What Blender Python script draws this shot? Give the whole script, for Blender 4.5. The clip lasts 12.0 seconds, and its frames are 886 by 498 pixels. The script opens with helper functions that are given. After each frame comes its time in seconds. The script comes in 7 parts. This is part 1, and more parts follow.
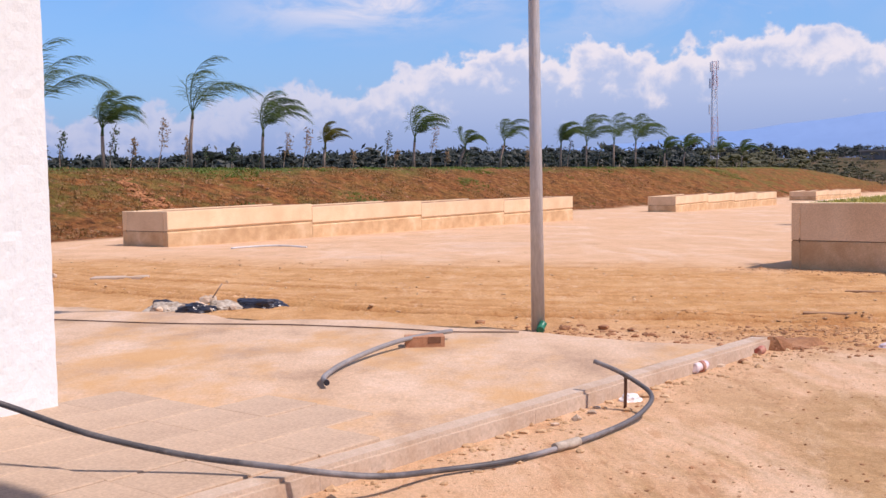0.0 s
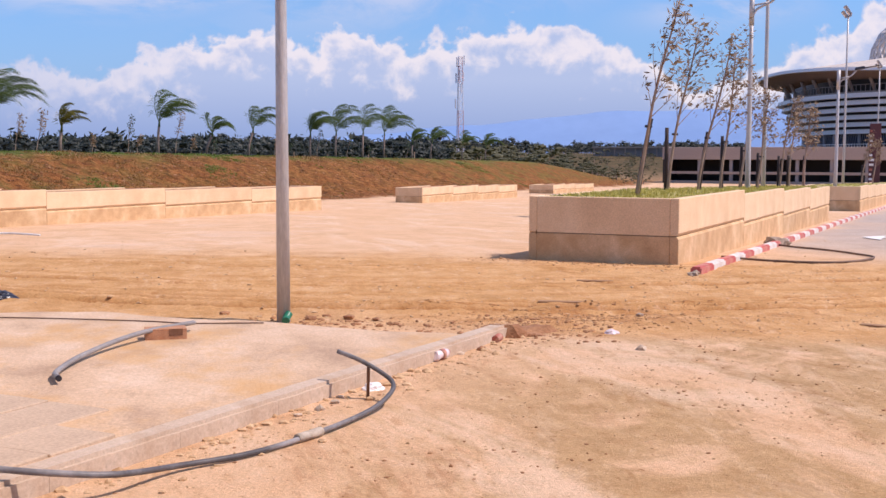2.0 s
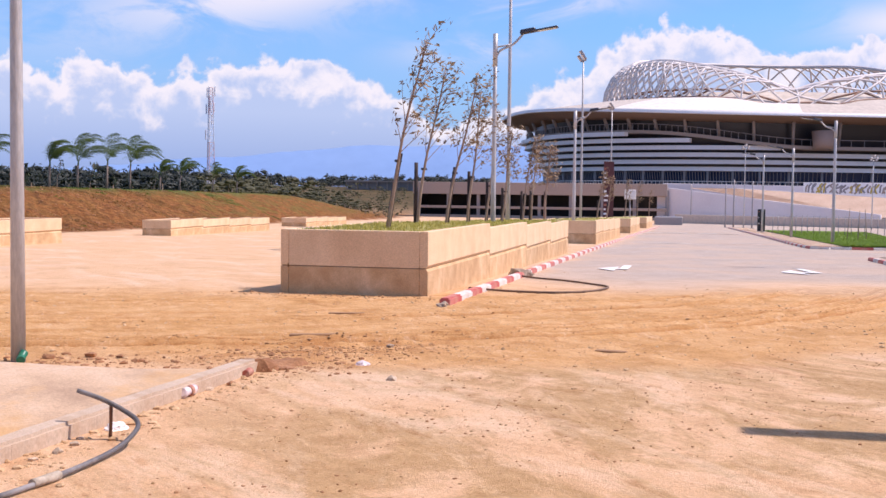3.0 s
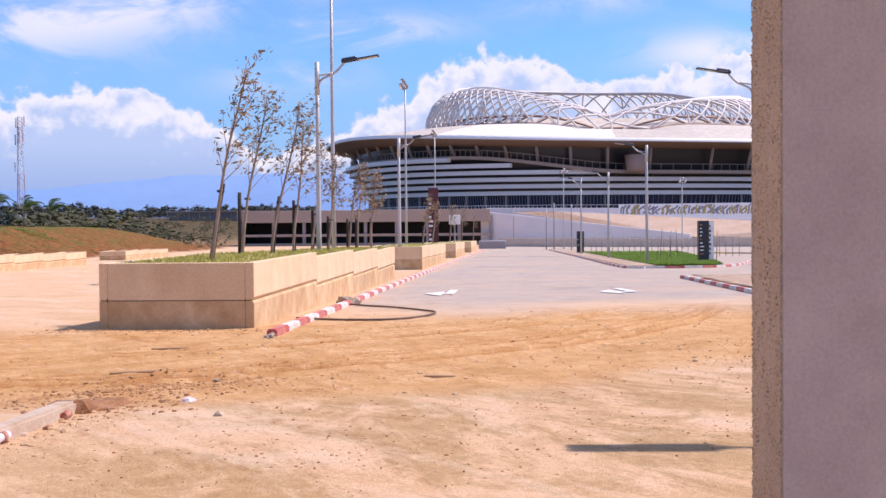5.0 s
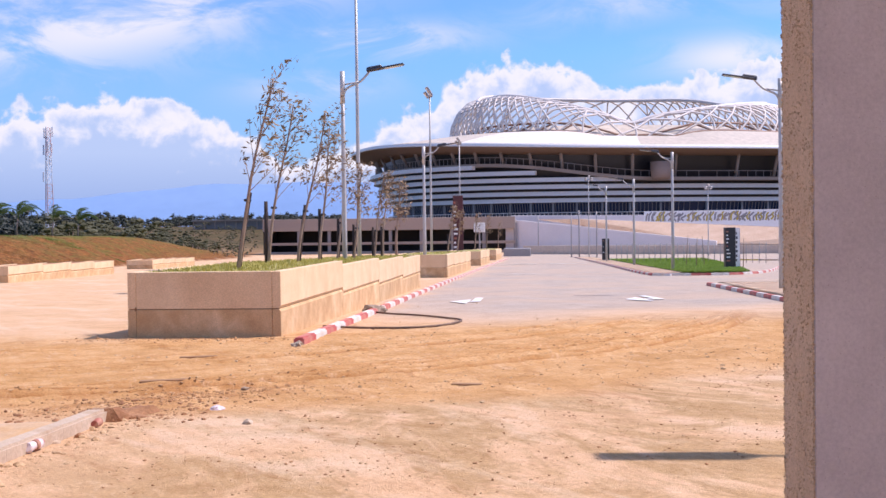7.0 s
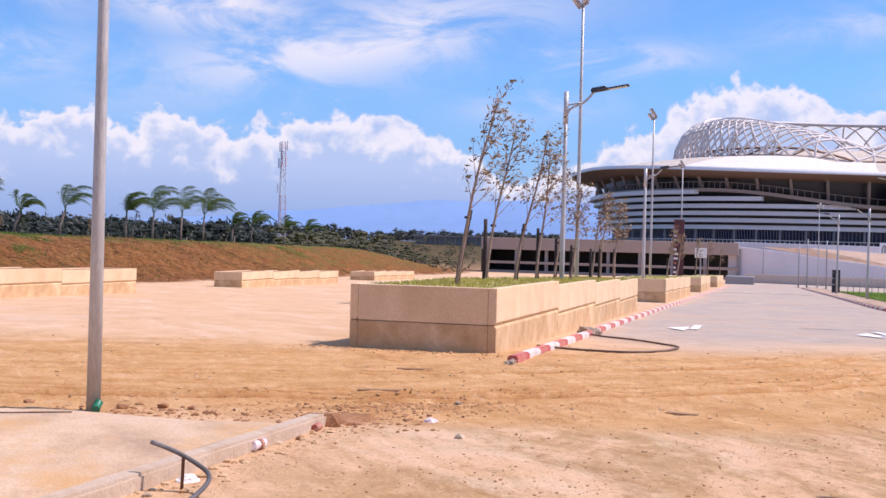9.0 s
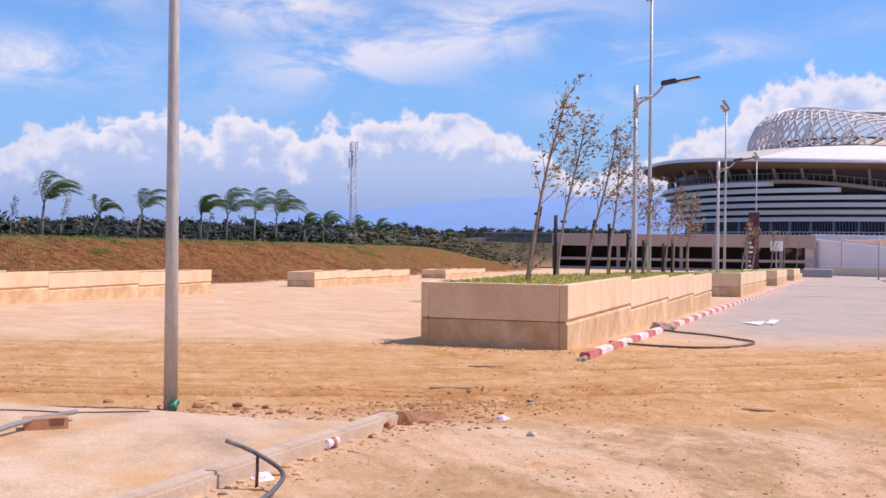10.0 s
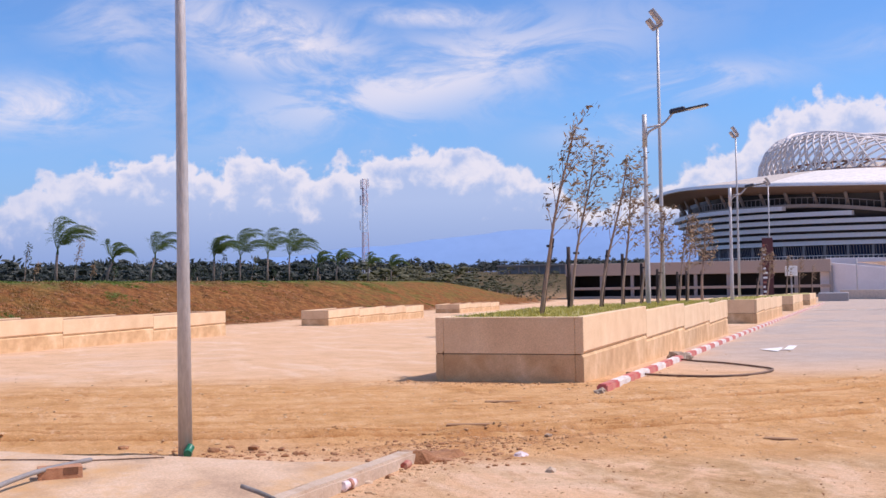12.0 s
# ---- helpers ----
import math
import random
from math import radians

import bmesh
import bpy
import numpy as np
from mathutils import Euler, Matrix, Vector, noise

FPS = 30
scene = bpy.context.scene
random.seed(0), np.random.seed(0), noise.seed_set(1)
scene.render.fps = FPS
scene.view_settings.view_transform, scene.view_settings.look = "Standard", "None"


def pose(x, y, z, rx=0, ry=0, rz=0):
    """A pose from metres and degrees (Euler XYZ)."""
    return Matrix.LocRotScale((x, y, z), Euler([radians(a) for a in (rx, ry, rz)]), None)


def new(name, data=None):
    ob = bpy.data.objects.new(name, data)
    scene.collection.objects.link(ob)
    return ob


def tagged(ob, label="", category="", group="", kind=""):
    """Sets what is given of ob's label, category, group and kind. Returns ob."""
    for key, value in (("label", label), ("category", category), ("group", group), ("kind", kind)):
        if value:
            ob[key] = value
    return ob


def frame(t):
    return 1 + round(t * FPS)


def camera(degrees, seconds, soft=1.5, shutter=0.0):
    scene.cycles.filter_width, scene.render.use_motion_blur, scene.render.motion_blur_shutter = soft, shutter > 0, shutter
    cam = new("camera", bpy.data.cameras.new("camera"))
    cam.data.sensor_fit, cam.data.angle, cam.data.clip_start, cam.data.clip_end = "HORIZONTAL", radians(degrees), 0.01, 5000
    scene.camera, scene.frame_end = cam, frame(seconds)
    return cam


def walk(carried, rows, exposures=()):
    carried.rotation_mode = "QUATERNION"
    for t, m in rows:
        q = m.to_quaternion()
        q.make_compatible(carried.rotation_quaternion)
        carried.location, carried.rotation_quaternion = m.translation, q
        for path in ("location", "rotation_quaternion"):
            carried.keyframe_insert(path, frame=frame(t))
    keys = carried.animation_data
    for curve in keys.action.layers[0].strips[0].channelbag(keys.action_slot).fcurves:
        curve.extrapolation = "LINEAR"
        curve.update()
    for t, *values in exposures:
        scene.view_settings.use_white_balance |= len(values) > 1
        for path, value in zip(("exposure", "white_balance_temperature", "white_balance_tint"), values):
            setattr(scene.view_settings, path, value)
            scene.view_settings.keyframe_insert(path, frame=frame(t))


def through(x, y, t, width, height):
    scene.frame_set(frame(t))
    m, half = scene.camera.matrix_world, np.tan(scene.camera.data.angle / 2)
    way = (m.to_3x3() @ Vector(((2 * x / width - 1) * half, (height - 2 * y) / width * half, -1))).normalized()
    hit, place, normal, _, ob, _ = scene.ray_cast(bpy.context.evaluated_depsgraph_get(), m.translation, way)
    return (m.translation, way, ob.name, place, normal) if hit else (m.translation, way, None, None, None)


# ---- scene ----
EYE = 1.6
cam = camera(43.84, 12.0)
# held in the hand at eye height, turning almost on the spot: seconds, yaw, pitch, roll, and the sway in x, y, z
PATH = [
    (0.0, -0.19, -4.04, 1.11, -0.024, 0.060, -0.026),
    (0.1, 0.35, -4.07, 1.23, -0.026, 0.062, -0.025),
    (0.2, 0.85, -4.44, 1.35, -0.028, 0.063, -0.023),
    (0.3, 1.65, -4.20, 1.47, -0.031, 0.065, -0.022),
    (0.4, 2.52, -3.66, 1.58, -0.033, 0.066, -0.020),
    (0.5, 4.18, -3.66, 1.70, -0.035, 0.068, -0.019),
    (0.6, 5.69, -3.84, 1.80, -0.030, 0.065, -0.018),
    (0.7, 6.37, -3.90, 1.90, -0.025, 0.061, -0.017),
    (0.8, 5.90, -3.78, 1.79, -0.019, 0.064, -0.016),
    (0.9, 5.06, -3.81, 1.69, -0.012, 0.066, -0.016),
    (1.0, 3.34, -3.76, 1.58, -0.006, 0.069, -0.015),
    (1.1, 1.42, -4.05, 1.35, -0.004, 0.067, -0.015),
    (1.2, -0.55, -3.92, 1.11, -0.003, 0.066, -0.015),
    (1.3, -1.35, -4.00, 0.88, -0.001, 0.064, -0.015),
    (1.4, -2.50, -3.72, 0.65, 0.000, 0.063, -0.015),
    (1.5, -4.07, -3.66, 0.41, 0.002, 0.061, -0.015),
    (1.6, -5.54, -3.68, 0.29, 0.003, 0.055, -0.015),
    (1.7, -7.31, -3.75, 0.18, 0.004, 0.049, -0.014),
    (1.8, -9.62, -4.48, 0.06, 0.006, 0.042, -0.014),
    (1.9, -11.31, -4.49, -0.06, 0.007, 0.036, -0.013),
    (2.0, -13.12, -4.70, -0.18, 0.008, 0.030, -0.013),
    (2.1, -14.18, -4.50, -0.32, 0.011, 0.022, -0.013),
    (2.2, -15.76, -4.14, -0.45, 0.014, 0.014, -0.013),
    (2.3, -17.33, -4.15, -0.59, 0.017, 0.007, -0.013),
    (2.4, -18.76, -3.79, -0.72, 0.020, -0.001, -0.013),
    (2.5, -20.23, -3.22, -0.86, 0.023, -0.009, -0.013),
    (2.6, -21.82, -3.17, -0.83, 0.022, -0.011, -0.013),
    (2.7, -23.08, -2.77, -0.80, 0.020, -0.012, -0.013),
    (2.8, -24.26, -2.94, -0.77, 0.019, -0.014, -0.014),
    (2.9, -25.16, -3.02, -0.75, 0.017, -0.015, -0.014),
    (3.0, -25.90, -2.88, -0.72, 0.016, -0.017, -0.014),
    (3.1, -26.20, -2.86, -0.57, 0.013, -0.021, -0.016),
    (3.2, -26.78, -2.81, -0.41, 0.010, -0.024, -0.018),
    (4.8, -33.63, -1.62, 0.46, 0.014, -0.050, 0.000),
    (4.9, -34.14, -1.36, 0.49, 0.014, -0.044, 0.000),
    (5.0, -34.93, -1.45, 0.52, 0.014, -0.039, -0.000),
    (5.1, -35.57, -1.63, 0.55, 0.014, -0.040, -0.001),
    (5.2, -36.18, -1.61, 0.57, 0.014, -0.041, -0.002),
    (5.3, -37.11, -1.75, 0.60, 0.014, -0.043, -0.004),
    (5.4, -37.55, -1.94, 0.62, 0.014, -0.044, -0.005),
    (5.5, -38.06, -2.17, 0.65, 0.014, -0.045, -0.006),
    (5.6, -38.45, -2.33, 0.67, 0.013, -0.046, -0.005),
    (5.7, -39.14, -2.23, 0.69, 0.011, -0.047, -0.005),
    (5.8, -39.34, -2.06, 0.72, 0.010, -0.047, -0.004),
    (5.9, -39.69, -2.14, 0.74, 0.008, -0.048, -0.004),
    (6.0, -39.48, -2.19, 0.77, 0.007, -0.049, -0.003),
    (6.1, -39.29, -2.14, 0.75, 0.007, -0.048, -0.002),
    (6.2, -39.26, -1.95, 0.73, 0.008, -0.047, -0.001),
    (6.3, -39.01, -1.95, 0.71, 0.008, -0.046, 0.001),
    (6.4, -38.66, -1.69, 0.69, 0.009, -0.045, 0.002),
    (6.5, -37.86, -1.62, 0.67, 0.009, -0.044, 0.003),
    (6.6, -36.85, -1.24, 0.68, 0.004, -0.044, 0.003),
    (6.7, -36.59, -1.27, 0.70, -0.001, -0.043, 0.004),
    (6.8, -35.79, -1.26, 0.71, -0.006, -0.043, 0.004),
    (6.9, -34.75, -1.05, 0.72, -0.011, -0.042, 0.005),
    (7.0, -33.65, -1.03, 0.74, -0.016, -0.042, 0.005),
    (7.1, -33.15, -1.00, 0.58, -0.015, -0.039, 0.003),
    (7.2, -32.45, -0.97, 0.41, -0.014, -0.036, 0.002),
    (7.3, -31.80, -1.17, 0.25, -0.013, -0.032, 0.000),
    (7.4, -31.15, -1.19, 0.09, -0.012, -0.029, -0.001),
    (7.5, -30.75, -1.29, -0.07, -0.011, -0.026, -0.003),
    (7.6, -29.97, -1.46, -0.19, -0.012, -0.027, 0.004),
    (7.7, -29.19, -1.46, -0.30, -0.013, -0.028, 0.012),
    (9.3, -21.64, -0.18, -1.27, -0.027, -0.027, 0.011),
    (9.4, -21.31, -0.31, -1.09, -0.032, -0.028, 0.010),
    (9.5, -20.40, -0.42, -0.91, -0.036, -0.028, 0.010),
    (9.6, -19.82, -0.40, -0.85, -0.029, -0.027, 0.010),
    (9.7, -19.36, -0.33, -0.80, -0.022, -0.025, 0.011),
    (9.8, -19.14, -0.34, -0.75, -0.016, -0.024, 0.011),
    (9.9, -19.53, -0.30, -0.69, -0.009, -0.022, 0.012),
    (10.0, -18.69, -0.28, -0.64, -0.002, -0.021, 0.012),
    (10.1, -18.02, -0.14, -0.51, -0.002, -0.014, 0.014),
    (10.2, -17.92, 0.11, -0.39, -0.003, -0.006, 0.016),
    (10.3, -17.17, 0.50, -0.27, -0.003, 0.001, 0.019),
    (10.4, -16.69, 0.85, -0.15, -0.004, 0.009, 0.021),
    (10.5, -16.67, 1.21, -0.02, -0.004, 0.016, 0.023),
    (10.6, -16.23, 1.17, 0.04, -0.005, 0.020, 0.021),
    (10.7, -15.99, 1.35, 0.11, -0.006, 0.023, 0.018),
    (10.8, -16.16, 0.92, 0.17, -0.006, 0.027, 0.016),
    (10.9, -15.97, 0.71, 0.24, -0.007, 0.030, 0.013),
    (11.0, -16.04, 0.73, 0.30, -0.008, 0.034, 0.011),
    (11.1, -16.16, 0.72, 0.43, -0.004, 0.035, 0.012),
    (11.2, -15.85, 0.85, 0.55, -0.001, 0.037, 0.013),
    (11.3, -15.36, 0.98, 0.68, 0.003, 0.038, 0.015),
    (11.4, -15.58, 1.36, 0.80, 0.006, 0.040, 0.016),
    (11.5, -15.89, 1.76, 0.93, 0.010, 0.041, 0.017),
    (11.6, -16.36, 1.60, 0.95, 0.014, 0.042, 0.019),
    (11.7, -16.54, 1.24, 0.96, 0.018, 0.043, 0.021),
    (11.8, -16.79, 1.29, 0.98, 0.022, 0.043, 0.022),
    (11.9, -17.16, 1.35, 1.00, 0.026, 0.044, 0.024),
    (12.0, -18.00, 1.52, 1.02, 0.030, 0.045, 0.026),
]
walk(cam, [(t, pose(x, y, EYE + z, 90 + p, r, w)) for t, w, p, r, x, y, z in PATH],
     exposures=((0.0, -0.1, 6750, 24), (1.5, -0.12, 6750, 24), (3.0, 0.07, 6700, 24), (5.0, 0.08, 6450, 23), (7.5, 0.1, 6450, 23), (9.5, -0.02, 6450, 23), (12.0, -0.12, 6450, 23)))

# ---- light ----
SUN_EL = radians(54)
SUN_DIR = Vector((0.93, -0.36, 0)).normalized()      # towards the sun, in plan
sun = new("sun", bpy.data.lights.new("sun", "SUN"))
sun.data.energy, sun.data.angle, sun.data.color = 4.7, radians(0.6), (1.0, 0.95, 0.87)
to_sun = SUN_DIR * math.cos(SUN_EL) + Vector((0, 0, math.sin(SUN_EL)))
sun.matrix_world = Matrix.Translation((20, -10, 40)) @ to_sun.to_track_quat("Z", "Y").to_matrix().to_4x4()


def nodes_of(tree):
    def n(kind, **kw):
        nd = tree.nodes.new(kind)
        for k, v in kw.items():
            if k == "op":
                nd.operation = v
            elif k == "blend":
                nd.data_type, nd.blend_type = "RGBA", v
            else:
                nd.inputs[k.replace("_", " ")].default_value = v
        return nd
    return n, tree.links.new


def build_world():
    w = bpy.data.worlds.new("sky")
    scene.world = w
    w.use_nodes = True
    t = w.node_tree
    t.nodes.clear()
    n, link = nodes_of(t)
    out, bg = n("ShaderNodeOutputWorld"), n("ShaderNodeBackground", Strength=0.14)
    sky = n("ShaderNodeTexSky")
    sky.sky_type, sky.sun_disc = "NISHITA", False
    sky.sun_elevation, sky.sun_rotation = SUN_EL, math.atan2(SUN_DIR.x, SUN_DIR.y)
    sky.air_density, sky.dust_density, sky.ozone_density = 1.0, 0.3, 2.0
    tc = n("ShaderNodeTexCoord")
    sep = n("ShaderNodeSeparateXYZ")
    link(tc.outputs["Generated"], sep.inputs[0])

    def mth(op, a, b=None, clamp=False):
        m = n("ShaderNodeMath", op=op)
        m.use_clamp = clamp
        for k, v in ((0, a), (1, b)):
            if v is None:
                continue
            if isinstance(v, (int, float)):
                m.inputs[k].default_value = v
            else:
                link(v, m.inputs[k])
        return m.outputs[0]
    az = mth("ARCTAN2", sep.outputs[0], sep.outputs[1])          # clockwise from +y
    el = mth("ARCSINE", sep.outputs[2])
    azd, eld = mth("MULTIPLY", az, 57.2958), mth("MULTIPLY", el, 57.2958)
    comb = n("ShaderNodeCombineXYZ")
    link(azd, comb.inputs[0]), link(eld, comb.inputs[1])

    def noise_at(scale, detail, rough, sx=1.0, sy=1.0, off=0.0, dist=0.0):
        mp = n("ShaderNodeMapping")
        mp.inputs["Scale"].default_value = (sx, sy, 1)
        mp.inputs["Location"].default_value = (off, off * 0.7, 0)
        link(comb.outputs[0], mp.inputs[0])
        nz = n("ShaderNodeTexNoise", Scale=scale, Detail=detail, Roughness=rough, Distortion=dist)
        link(mp.outputs[0], nz.inputs["Vector"])
        return nz.outputs["Fac"]
    # heaped clouds: their tops by bearing
    ramp = n("ShaderNodeValToRGB")
    ramp.color_ramp.interpolation = "EASE"
    tops = ((-30, 3.4), (-17, 3.0), (-12, 3.4), (-9.5, 4.3), (-6.5, 4.6), (-4, 4.2), (-1.5, 5.3), (0.5, 6.0), (3, 6.8), (5.2, 6.5), (6.6, 5.7), (8, 6.9), (10, 6.3), (11.6, 5.6), (13, 6.2),
            (15, 7.0), (17, 7.3), (19.5, 6.7), (21.5, 6.2), (23.5, 5.2), (25.5, 4.0), (29, 4.6), (32, 6.0), (34.5, 7.6), (37, 8.9), (40, 8.6), (42.5, 7.0), (48, 7.9), (50, 8.6), (54, 7.0), (59, 10.2), (66, 9.2))
    el_ = ramp.color_ramp.elements
    while len(el_) < len(tops):
        el_.new(0.5)
    for e, (a, h) in zip(el_, tops):
        e.position, e.color = (a + 30) / 100, (h / 20, h / 20, h / 20, 1)
    link(mth("DIVIDE", mth("ADD", azd, 30.0), 100.0), ramp.inputs[0])
    top = mth("MULTIPLY", ramp.outputs[0], 20.0)
    puff = noise_at(0.75, 7.0, 0.55, off=3.0, dist=0.2)
    big = noise_at(0.22, 3.0, 0.5, sy=1.4, off=9.0)
    edge = mth("ADD", mth("MULTIPLY", mth("SUBTRACT", puff, 0.5), 3.4), mth("MULTIPLY", mth("SUBTRACT", big, 0.5), 1.8))
    depth = mth("ADD", mth("SUBTRACT", top, eld), edge)
    m1 = n("ShaderNodeMapRange", From_Min=-0.1, From_Max=0.5)
    m1.interpolation_type = "SMOOTHSTEP"
    link(depth, m1.inputs["Value"])
    # the heap is white at its rim, lavender below, and thins out towards the horizon
    m2 = n("ShaderNodeMapRange", From_Min=0.3, From_Max=2.6, To_Min=1.0, To_Max=0.0)
    m2.interpolation_type = "SMOOTHSTEP"
    link(mth("ADD", depth, mth("MULTIPLY", mth("SUBTRACT", puff, 0.5), 4.0)), m2.inputs["Value"])
    body = n("ShaderNodeMapRange", From_Min=0.2, From_Max=5.0, To_Min=0.85, To_Max=0.85)
    link(eld, body.inputs["Value"])
    heap = mth("MULTIPLY", m1.outputs[0], body.outputs[0])
    # thin streaks above: where they drift, and their torn grain
    streak = noise_at(0.16, 8.0, 0.62, sx=1.0, sy=2.4, off=27.0, dist=0.7)
    fray = n("ShaderNodeMapRange", From_Min=0.33, From_Max=0.60)
    fray.interpolation_type = "SMOOTHSTEP"
    link(streak, fray.inputs["Value"])
    drift = None
    # bearing, elevation, half width, half height, rise per degree, strength
    for b0, e0, wb, we, rise, k in ((-3.0, 8.7, 5.5, 1.1, 0.05, 0.9), (9.3, 12.3, 5.0, 1.7, -0.2, 0.95), (17.5, 10.4, 9.0, 1.8, 0.2, 0.85), (0.0, 8.6, 4.0, 0.9, 0.05, 0.5), (18.0, 13.4, 4.0, 0.5, -0.05, 0.8),
                                    (30.0, 9.7, 4.5, 0.7, 0.04, 0.8), (1.0, 13.0, 3.5, 1.6, -0.3, 0.6), (43.0, 11.2, 5.0, 0.8, 0.1, 0.5), (48.5, 8.4, 3.0, 0.9, 0.0, 0.8), (27.0, 7.4, 3.0, 0.7, 0.05, 0.6),
                                    (-14.0, 10.5, 6.0, 1.2, 0.1, 0.5), (62.0, 13.0, 9.0, 1.8, 0.1, 0.8), (85.0, 12.0, 14.0, 3.0, 0.0, 0.7), (-60.0, 14.0, 20.0, 4.0, 0.0, 0.7), (150.0, 20.0, 40.0, 6.0, 0.0, 0.7)):
        wb, we = wb * 1.15, we * 1.15
        da = mth("SUBTRACT", azd, b0)
        db = mth("SUBTRACT", mth("SUBTRACT", eld, e0), mth("MULTIPLY", da, rise))
        q = mth("ADD", mth("POWER", mth("ABSOLUTE", mth("DIVIDE", da, wb)), 2.0), mth("POWER", mth("ABSOLUTE", mth("DIVIDE", db, we)), 2.0))
        g = mth("MULTIPLY", mth("EXPONENT", mth("MULTIPLY", q, -0.7)), k)
        drift = g if drift is None else mth("MAXIMUM", drift, g)
    fill_veil = n("ShaderNodeMapRange", From_Min=16.0, From_Max=32.0, To_Min=0.0, To_Max=0.42)     # unseen thin cloud overhead, added to whiten the sky's light
    link(eld, fill_veil.inputs["Value"])
    drift = mth("MAXIMUM", drift, fill_veil.outputs[0])
    thin = mth("MULTIPLY", mth("MULTIPLY", drift, mth("ADD", mth("MULTIPLY", fray.outputs[0], 0.9), 0.12)), 0.95, clamp=True)
    cover = mth("MAXIMUM", heap, thin, clamp=True)
    white = n("ShaderNodeMix", blend="MIX")
    low = n("ShaderNodeMix", blend="MIX")
    low.inputs["A"].default_value, low.inputs["B"].default_value = (1.75, 2.75, 5.1, 1), (3.4, 4.3, 6.0, 1)
    ml = n("ShaderNodeMapRange", From_Min=0.3, From_Max=4.0)
    link(eld, ml.inputs["Value"]), link(ml.outputs[0], low.inputs["Factor"])
    link(low.outputs["Result"], white.inputs["A"])
    white.inputs["B"].default_value = (6.6, 6.5, 6.6, 1)
    bright = n("ShaderNodeMapRange", From_Min=-9.0, From_Max=2.0, To_Min=0.35, To_Max=1.0)     # the heaps stand in fuller sun further round
    link(azd, bright.inputs["Value"])
    rim = mth("MULTIPLY", mth("MULTIPLY", m2.outputs[0], m1.outputs[0]), bright.outputs[0])
    link(mth("MAXIMUM", rim, mth("MULTIPLY", thin, 1.2), clamp=True), white.inputs["Factor"])
    # the pure sky, deepened a little in blue
    tint = n("ShaderNodeMix", blend="MULTIPLY", Factor=1.0)
    link(sky.outputs[0], tint.inputs["A"])
    tint.inputs["B"].default_value = (0.52, 0.86, 1.18, 1)
    haze = n("ShaderNodeMix", blend="MIX")
    mh = n("ShaderNodeMapRange", From_Min=0.0, From_Max=9.0, To_Min=0.9, To_Max=0.0)
    link(eld, mh.inputs["Value"]), link(mh.outputs[0], haze.inputs["Factor"])
    link(tint.outputs["Result"], haze.inputs["A"])
    haze.inputs["B"].default_value = (1.75, 2.75, 5.1, 1)
    mix = n("ShaderNodeMix", blend="MIX")
    link(cover, mix.inputs["Factor"]), link(haze.outputs["Result"], mix.inputs["A"])
    link(white.outputs["Result"], mix.inputs["B"])
    link(mix.outputs["Result"], bg.inputs[0]), link(bg.outputs[0], out.inputs[0])


build_world()

# ---- materials ----


